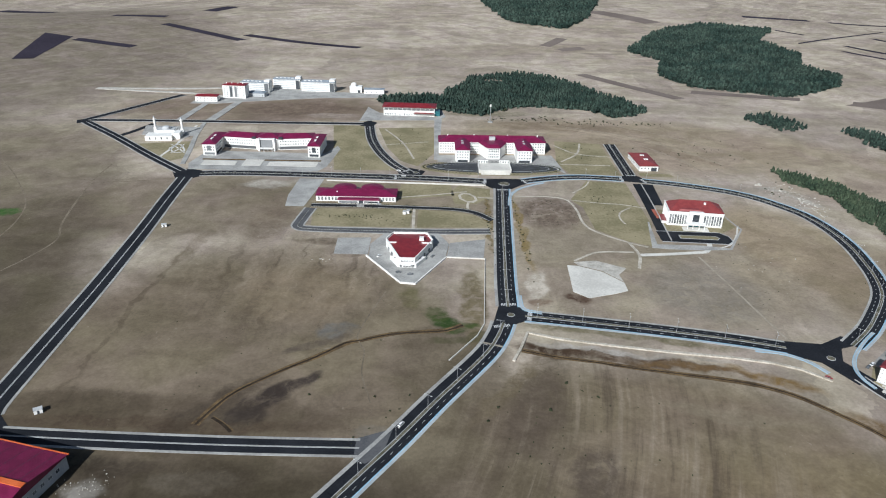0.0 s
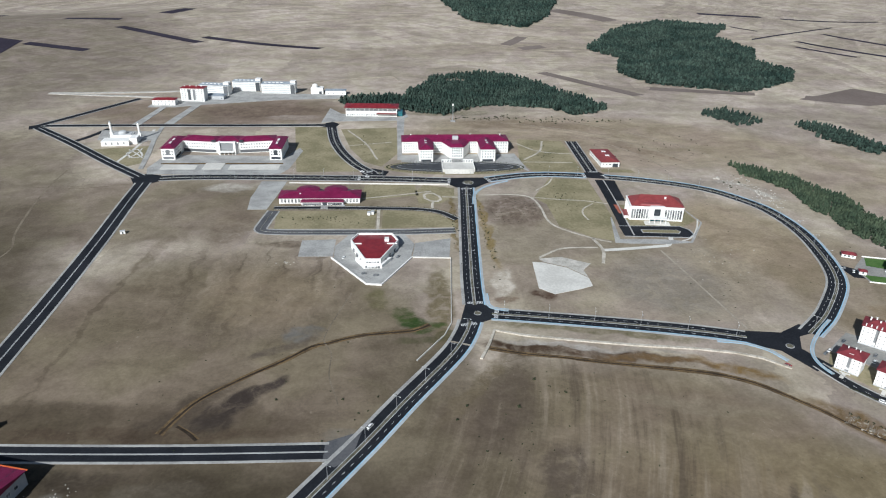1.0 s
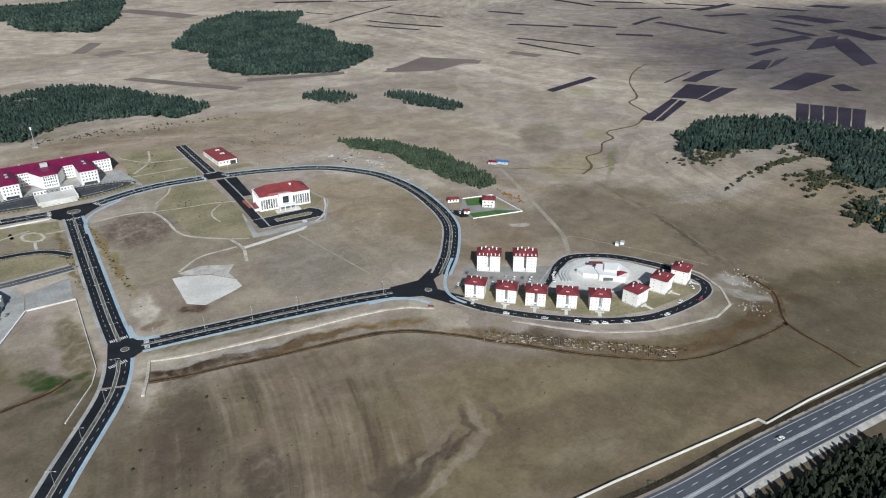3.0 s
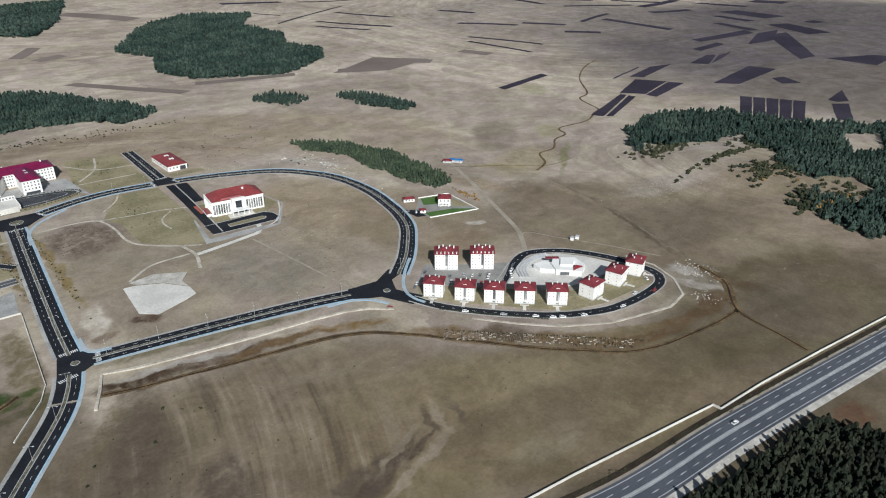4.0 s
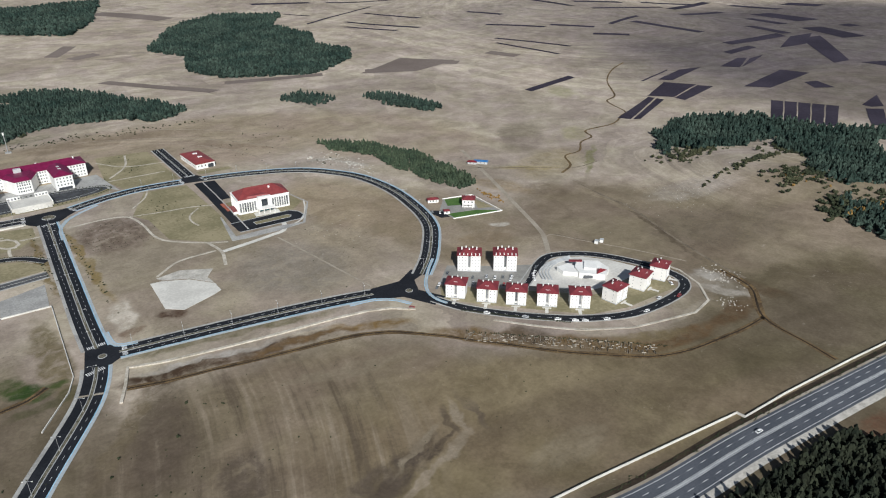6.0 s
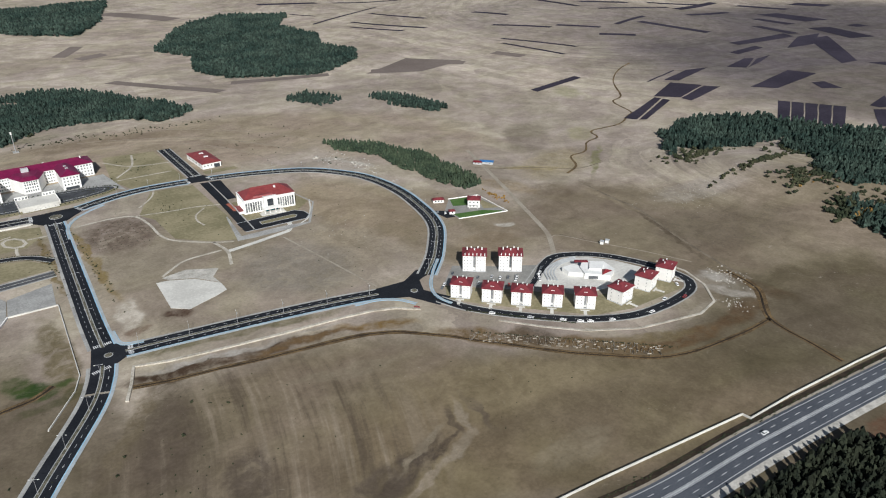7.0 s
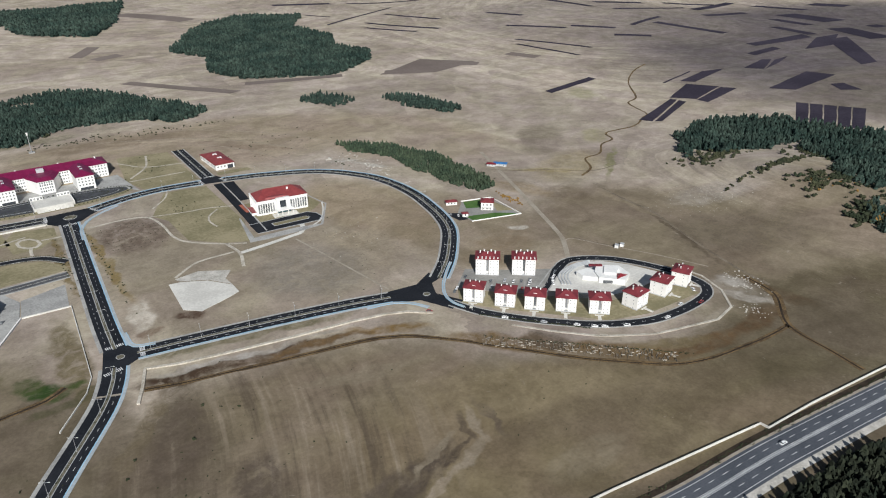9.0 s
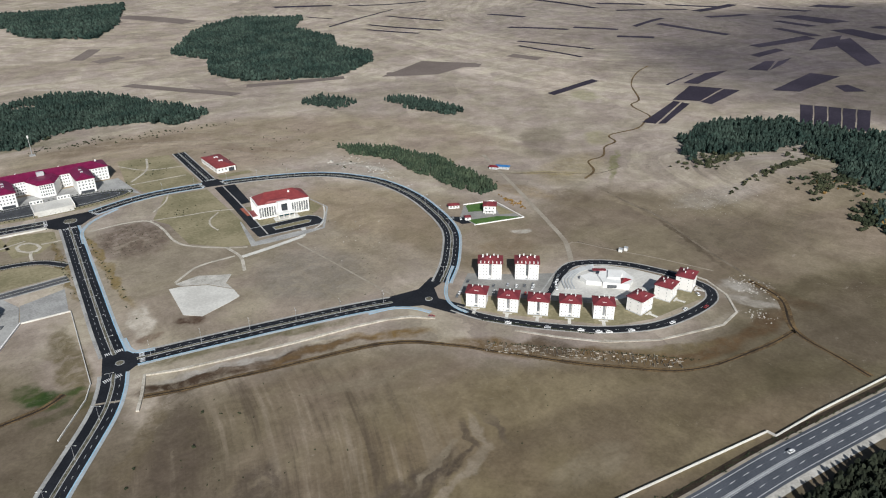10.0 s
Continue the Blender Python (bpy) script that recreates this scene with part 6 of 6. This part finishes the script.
# cabins and small things on the fields
for x, y, a, w in ((-212, 291, 30, 4.2), (-236, 534, 20, 4.0), (-32, 575, 80, 4.0), (-35, 573, 80, 3.6), (405, 331, 30, 3.2), (410, 330, 30, 3.2)):
    c = thing("site_cabin", x, y, a, "small white site cabin on the grass", "cabin")
    part("body", Form().box(-w / 2, w / 2, -1.4, 1.4, 0.15, 2.6), WHITE, c)
    part("roof", Form().box(-w / 2 - 0.15, w / 2 + 0.15, -1.55, 1.55, 2.6, 2.75), GREY_WALL, c)
    part("door", Form().box(-0.5, 0.5, -1.48, -1.39, 0.2, 2.2), DARK_FRAME, c)
    part("skid", Form().box(-w / 2, w / 2, -1.2, -0.9, -0.1, 0.15).box(-w / 2, w / 2, 0.9, 1.2, -0.1, 0.15), BARK, c)


# ---- woods ----
def inside(poly, x, y):
    hit = False
    for (x0, y0), (x1, y1) in zip(poly, poly[1:] + poly[:1]):
        if (y0 > y) != (y1 > y) and x < (x1 - x0) * (y - y0) / (y1 - y0) + x0:
            hit = not hit
    return hit


def pine_shape(rng, tiers, around, wide):
    """A pine one metre high: ragged, drooping tiers of boughs, each lapping over the next, and a blunt tip."""
    v, f = [], []
    for k in range(tiers):
        u = k / tiers
        r = wide * (0.80 + 0.35 * math.sin(math.pi * min(1, u * 1.7 + 0.15))) * (1 - u**2.2) ** 0.55
        low, high = 0.06 + 0.86 * u, min(1.0, 0.06 + 0.86 * u + 0.62 / tiers + 0.16)
        ox, oy, base = rng.uniform(-0.05, 0.05), rng.uniform(-0.05, 0.05), len(v)
        turn = rng.uniform(0, 6.28)
        for i in range(around):
            a = turn + 2 * math.pi * i / around + rng.uniform(-0.2, 0.2)
            rr = r * (rng.uniform(0.95, 1.3) if i % 2 else rng.uniform(0.55, 0.8))
            v.append((ox + rr * math.cos(a), oy + rr * math.sin(a), low + rng.uniform(-0.03, 0.07)))
        for i in range(around):
            a = turn + 2 * math.pi * (i + 0.5) / around
            rr = r * rng.uniform(0.40, 0.62)
            v.append((ox + rr * math.cos(a), oy + rr * math.sin(a), low + (high - low) * rng.uniform(0.55, 0.8)))
        v.append((ox, oy, high))
        for i in range(around):
            j = (i + 1) % around
            f += [(base + i, base + j, base + around + i), (base + j, base + around + j, base + around + i), (base + around + i, base + around + j, base + 2 * around)]
    return np.array(v), np.array(f)


def bush_shape(rng):
    v, f = [], []
    for _ in range(5):
        c = np.array([rng.uniform(-0.35, 0.35), rng.uniform(-0.35, 0.35), rng.uniform(0.2, 0.6)])
        base = len(v)
        for i in range(6):
            a = 2 * math.pi * i / 6
            v.append(tuple(c + np.array([math.cos(a), math.sin(a), rng.uniform(-0.5, 0.3)]) * rng.uniform(0.22, 0.38)))
        v += [tuple(c + (0, 0, 0.36)), tuple(c - (0, 0, 0.3))]
        f += [(base + i, base + (i + 1) % 6, base + 6) for i in range(6)] + [(base + (i + 1) % 6, base + i, base + 7) for i in range(6)]
    return np.array(v), np.array(f)


SHAPE_RNG = random.Random(5)
PINES = [pine_shape(SHAPE_RNG, 4, 8, 0.29) for _ in range(7)]
FAR_PINES = [pine_shape(SHAPE_RNG, 3, 6, 0.33) for _ in range(7)]
BUSHES = [bush_shape(SHAPE_RNG) for _ in range(7)]


def stamp(name, spots, shapes, material, label, category, stretch=1.0):
    """Many plants as one mesh. spots: x, y, height."""
    rng = np.random.default_rng(len(spots))
    vs, fs, k = [], [], 0
    for i, (x, y, h) in enumerate(spots):
        v, f = shapes[i % len(shapes)]
        a = rng.uniform(0, 6.28)
        c, s = math.cos(a), math.sin(a)
        wide = h * stretch * rng.uniform(0.85, 1.25)
        p = np.stack([(v[:, 0] * c - v[:, 1] * s) * wide + x, (v[:, 0] * s + v[:, 1] * c) * wide + y, v[:, 2] * h + float(lie(x, y)) - 0.1], 1)
        vs.append(p)
        fs.append(f + k)
        k += len(v)
    m = bpy.data.meshes.new(name)
    m.from_pydata(np.concatenate(vs).tolist(), [], np.concatenate(fs).tolist())
    m.materials.append(material)
    return tagged(new(name, m), label, category, kind="stuff")


def scatter(poly, gap, h0, h1, seed, holes=(), ragged=8.0):
    """Plants set unevenly inside an outline, thinning at its edge."""
    rng = random.Random(seed)
    xs, ys = [p[0] for p in poly], [p[1] for p in poly]
    spots = []
    y = min(ys)
    while y < max(ys):
        x = min(xs)
        while x < max(xs):
            px, py = x + rng.uniform(-0.55, 0.55) * gap, y + rng.uniform(-0.55, 0.55) * gap
            qx = px + ragged * noise.noise((px * 0.03, py * 0.03, seed))
            qy = py + ragged * noise.noise((px * 0.03, py * 0.03, seed + 7.7))
            if inside(poly, qx, qy) and not any(inside(q, px, py) for q in holes) and noise.noise((px * 0.018, py * 0.018, seed + 3.1)) > -0.62:
                spots.append((px, py, rng.uniform(h0, h1) * (1 + 0.25 * noise.noise((px * 0.01, py * 0.01, 1.0)))))
            x += gap
        y += gap
    return spots


WOOD_A = [(-99, 992), (-80, 1010), (-10, 1010), (18, 1090), (45, 1165), (122, 1190), (187, 1148), (230, 1060), (267, 985), (284, 953), (222, 918), (192, 963), (120, 973), (78, 953), (48, 920), (-9, 946), (-60, 958)]
WOOD_B = [(359, 1425), (465, 1610), (590, 1705), (755, 1685), (668, 1550), (705, 1431), (660, 1310), (688, 1222), (650, 1152), (531, 1075), (400, 1132), (366, 1218), (408, 1335)]
WOOD_C = [(92, 2100), (441, 2160), (342, 1776), (266, 1640), (148, 1767)]
WOOD_E = [(352, 714), (396, 676), (420, 617), (423, 546), (411, 498), (395, 491), (379, 514), (379, 561), (376, 634), (353, 680)]
WOOD_F = [(669, 488), (762, 514), (833, 479), (867, 453), (870, 392), (919, 345), (990, 300), (930, 240), (760, 150), (610, 160), (582, 189), (592, 213), (600, 240), (636, 256), (669, 256), (683, 279), (690, 306), (727, 335), (749, 377), (782, 398), (749, 414), (704, 400), (650, 406), (634, 432)]
CLEAR_F = [(880, 328), (925, 300), (840, 262), (805, 282)]
CLEAR_S = [(655, 262), (690, 262), (716, 240), (690, 215), (650, 214), (632, 236)]
CLEAR_G = [(338, 97), (352, 96), (372, 84), (366, 78), (350, 84), (340, 90)]
WOOD_G = [(150, 117), (228, 109.5), (255, 107.5), (286, 104), (316, 101), (334, 99), (340, 88), (352, 74), (400, 40), (400, -20), (150, -20)]
# Floor of the highway wood, much darker than the pasture around it.
DARK_FLOOR = surface("dark_wood_floor", (0.020, 0.018, 0.012), (0.050, 0.040, 0.026), 0.1, 0.8, 0.95, relief=0.1)
slab("forest_floor", [(150, 116), (228, 109), (286, 103), (330, 98), (340, 86), (356, 72), (400, 40), (400, -20), (150, -20)], 0.03, DARK_FLOOR, "dark forest floor under the pines", "forest floor")
stamp("pine_wood_north", scatter(WOOD_A, 4.6, 7, 11, 1), PINES, PINE, "dense dark green pine plantation on the slope", "wood")
stamp("pine_wood_far", scatter(WOOD_B, 5.6, 8, 12, 2), FAR_PINES, PINE, "large dark green pine wood in the valley", "wood", 1.1)
stamp("pine_wood_distant", scatter(WOOD_C, 8.0, 9, 13, 3), FAR_PINES, PINE, "distant dark pine wood", "wood", 1.3)
stamp("pine_strip", scatter(WOOD_E, 3.2, 4.5, 7, 4), PINES, PINE_YOUNG, "long strip of young pines by the road", "wood")
stamp("pine_wood_east", scatter(WOOD_F, 4.6, 5.5, 10.5, 5, (CLEAR_F, CLEAR_S), 26.0), PINES, PINE, "dark pine wood on the eastern rise", "wood")
stamp("pine_wood_highway", scatter(WOOD_G, 3.3, 5.0, 9.0, 6, (CLEAR_G,), 5.0), PINES, SHADED_PINE, "dense young pines below the highway", "wood")
stamp("pine_clump", scatter([(403, 938), (454, 955), (474, 894), (432, 872)], 5, 5, 8, 7), PINES, PINE, "small clump of pines on the pasture", "wood")
stamp("pine_clump", scatter([(508, 888), (541, 874), (572, 760), (540, 752), (515, 815)], 5, 6, 9, 8), PINES, PINE, "narrow clump of pines on the pasture", "wood")


def sprinkle(x, y, rx, ry, n, h0, h1, seed):
    rng = random.Random(seed)
    return [(x + rng.gauss(0, 0.5) * rx, y + rng.gauss(0, 0.5) * ry, rng.uniform(h0, h1)) for _ in range(n)]


stamp("scrub", sprinkle(110, 905, 60, 14, 60, 0.8, 2.2, 11) + sprinkle(210, 890, 70, 12, 50, 0.8, 2.2, 12) + sprinkle(300, 760, 90, 60, 40, 0.6, 1.6, 53) + sprinkle(60, 1000, 60, 60, 40, 1.5, 4, 13) + sprinkle(330, 650, 30, 20, 10, 0.8, 1.8, 14)
      + sprinkle(640, 412, 46, 22, 110, 1.8, 4.5, 15) + sprinkle(655, 349, 66, 6, 90, 2, 4.5, 16) + sprinkle(648, 296, 40, 22, 90, 2, 5.5, 17) + sprinkle(612, 238, 25, 18, 70, 2.5, 7, 18) + sprinkle(668, 238, 30, 22, 40, 2, 5, 51) + sprinkle(735, 360, 30, 30, 40, 2, 5, 52) + sprinkle(420, 560, 10, 60, 20, 1, 3, 19),
      BUSHES, SCRUB, "scattered low juniper scrub", "scrub", 1.1)
stamp("scrub", sprinkle(60, 265, 60, 50, 24, 0.3, 0.9, 21) + sprinkle(40, 560, 3, 70, 40, 0.5, 1.2, 22) + sprinkle(66, 540, 3, 80, 50, 0.5, 1.3, 23) + sprinkle(-35, 300, 40, 30, 10, 0.5, 1.2, 24) + [(x, 139 - 0.105 * (x - 300) + 4 * noise.noise((x * 0.2, 1, 1)) - 4, 0.7 + 0.5 * abs(noise.noise((x * 0.6, 2, 2)))) for x in np.arange(200, 520, 1.3)] + [(240 + 90 * u + 2.5 * noise.noise((u * 90, 3, 3)), 290 - 88 * u + 2.5 * noise.noise((u * 90, 8, 3)), 0.6 + 0.8 * abs(noise.noise((u * 60, 4, 4)))) for u in np.arange(0, 1, 0.008)], BUSHES, SCRUB, "low dry weeds", "scrub", 1.2)
stamp("autumn_bushes", sprinkle(404, 462, 4, 20, 40, 1.2, 2.6, 31) + sprinkle(618, 232, 9, 7, 14, 4, 7, 32) + sprinkle(650, 222, 6, 5, 8, 5, 8, 33) + sprinkle(640, 290, 30, 20, 8, 2, 4, 34), BUSHES, AUTUMN, "yellow autumn bushes", "bush", 0.8)
rows = []
for i in range(12):
    for j in range(11):
        rows.append((76 + i * 4.1 + 0.6 * noise.noise((i, j, 0)), 556 + j * 5.4 + 0.8 * noise.noise((i, j, 5)), 0.55 + 0.6 * abs(noise.noise((i * 1.3, j * 1.7, 2)))))
stamp("saplings", [r for k, r in enumerate(rows) if not (r[0] > 112 and r[1] > 600) and k % 7], BUSHES, SCRUB, "rows of newly planted saplings", "saplings", 0.8)


def beside(pts, offset, gap, h, seed):
    """Low plants in a row at one side of a line."""
    line = smooth_line(pts, gap)
    spots = line + sides(line) * offset
    return [(x + 0.3 * noise.noise((i * 0.7, seed, 1)), y + 0.3 * noise.noise((i * 0.7, seed, 5)), h * (0.7 + 0.6 * abs(noise.noise((i * 1.9, seed, 3))))) for i, (x, y) in enumerate(spots)]


CAFE_ROAD = [(-122, 590), (-75, 590), (-23, 588), (8, 586), (28, 579), (43, 562)]
stamp("roadside_hedge", beside(CAFE_ROAD, 4.2, 1.6, 1.1, 1) + beside(CAFE_ROAD, -4.2, 1.6, 1.1, 2), BUSHES, SCRUB, "low clipped hedge beside the cafeteria road", "hedge", 1.0)
stamp("parking_hedge", [(x, y, 1.0) for x, y in ellipse(50, 705, 65, 14.6, 90)] + [(x, y, 0.9) for x, y in ellipse(50, 705, 52, 8.5, 70)] + [(x, y, 1.2) for x, y in ellipse(50, 704, 73, 20, 110)], BUSHES, SCRUB, "low dark hedges between the parking bays", "hedge", 1.1)
stamp("lawn_saplings", sprinkle(-82, 565, 30, 6, 26, 0.8, 1.6, 61) + sprinkle(-60, 555, 60, 10, 14, 0.6, 1.2, 62) + sprinkle(150, 610, 24, 40, 26, 0.6, 1.4, 63) + sprinkle(150, 745, 30, 40, 26, 0.6, 1.5, 64) + sprinkle(-45, 790, 24, 50, 26, 0.6, 1.5, 65), BUSHES, SCRUB, "young shrubs set out on the lawns", "shrub", 0.8)
stamp("median_shrubs", [q for key in ("south", "avenue", "lower", "arc", "front") for q in beside(ROADS[key][::3], 0.0, 6.0, 0.9, 7)], BUSHES, SCRUB, "low shrubs planted along the road medians", "shrub", 0.9)
stamp("field_weeds", sprinkle(90, 300, 90, 60, 36, 0.3, 0.8, 71) + sprinkle(-110, 340, 120, 90, 36, 0.3, 0.8, 72) + sprinkle(230, 215, 110, 50, 26, 0.3, 0.7, 73) + sprinkle(250, 500, 80, 110, 50, 0.3, 0.8, 74) + [(72.6, 326, 1.5), (88.5, 313.6, 1.4), (60, 301, 2.0), (31.6, 302.5, 1.6), (26, 291, 1.6), (-36, 310, 1.4)], BUSHES, SCRUB, "dark tufts of weed in the dry fields", "weeds", 1.2)


# ---- rubble, garden plots ----
def stones(name, spots, label):
    f = Form()
    rng = random.Random(len(spots))
    for x, y, s in spots:
        n = 6
        o = rng.uniform(0, 6)
        f.prism([(x + s * rng.uniform(0.5, 1.1) * math.cos(o + 2 * math.pi * i / n), y + s * rng.uniform(0.5, 1.1) * math.sin(o + 2 * math.pi * i / n)) for i in range(n)], float(lie(x, y)) - 0.2, float(lie(x, y)) + s * rng.uniform(0.3, 0.7), 0.35)
    tagged(part(name, f, ROCK), label, "rubble", kind="stuff")


stones("rubble", sprinkle(336, 655, 16, 22, 70, 0.3, 1.1, 41) + sprinkle(349, 615, 12, 30, 90, 0.3, 1.2, 49) + sprinkle(320, 668, 3, 3, 5, 1.8, 2.8, 46), "heap of pale limestone rubble")
stones("rubble", sprinkle(560, 354, 62, 30, 420, 0.12, 0.5, 42) + sprinkle(436, 236, 10, 18, 60, 0.2, 0.8, 47) + sprinkle(405, 210, 10, 10, 50, 0.2, 0.8, 48), "pale stones strewn over the slope")
stones("rubble", sprinkle(-162, 240, 12, 9, 60, 0.15, 0.6, 43) + sprinkle(-92, 478, 6, 4, 16, 0.3, 0.8, 44) + sprinkle(240, 480, 40, 40, 30, 0.3, 0.8, 45), "loose pale rubble on bare ground")
f = Form()
rng = random.Random(77)
for i in range(340):
    u = rng.random()
    off = rng.uniform(-6, 4.5)
    x, y = 236 + 84 * u + off * 0.7, 288 - 82 * u + off * 0.7
    along = rng.random() < 0.28
    a = radians((-44 if along else 46) + rng.uniform(-9, 9))
    L, w = rng.uniform(0.5, 1.3 if along else 2.4), rng.uniform(0.03, 0.07)
    c, s = math.cos(a), math.sin(a)
    f.prism([(x + c * px - s * py, y + s * px + c * py) for px, py in ((-L, -w), (L, -w), (L, w), (-L, w))], -0.1, rng.uniform(0.2, 0.8))
OLD_WOOD = surface("weathered_wood", (0.19, 0.165, 0.13), (0.40, 0.365, 0.31), 0.3, 1.5, 0.95, relief=0, island=0.35)
tagged(part("garden_plot_fence", f, OLD_WOOD), "broken pale fences of small garden plots", "fence", kind="stuff")
stamp("loop_hedge", [(255 + 50 * u + 0.4 * noise.noise((u * 90, 2, 2)) - 3.3, 318 - 58 * u - 3.3 + 1.2 * noise.noise((u * 70, 3, 1)), 0.9 + 0.5 * abs(noise.noise((u * 150, 1, 2)))) for u in np.arange(0.02, 0.98, 0.012)], BUSHES, SCRUB, "low dark hedge beside the loop road", "hedge", 1.1)
stones("rubble", sprinkle(440, 238, 12, 12, 25, 0.4, 1.2, 91), "pale blocks of stone by the ditch")
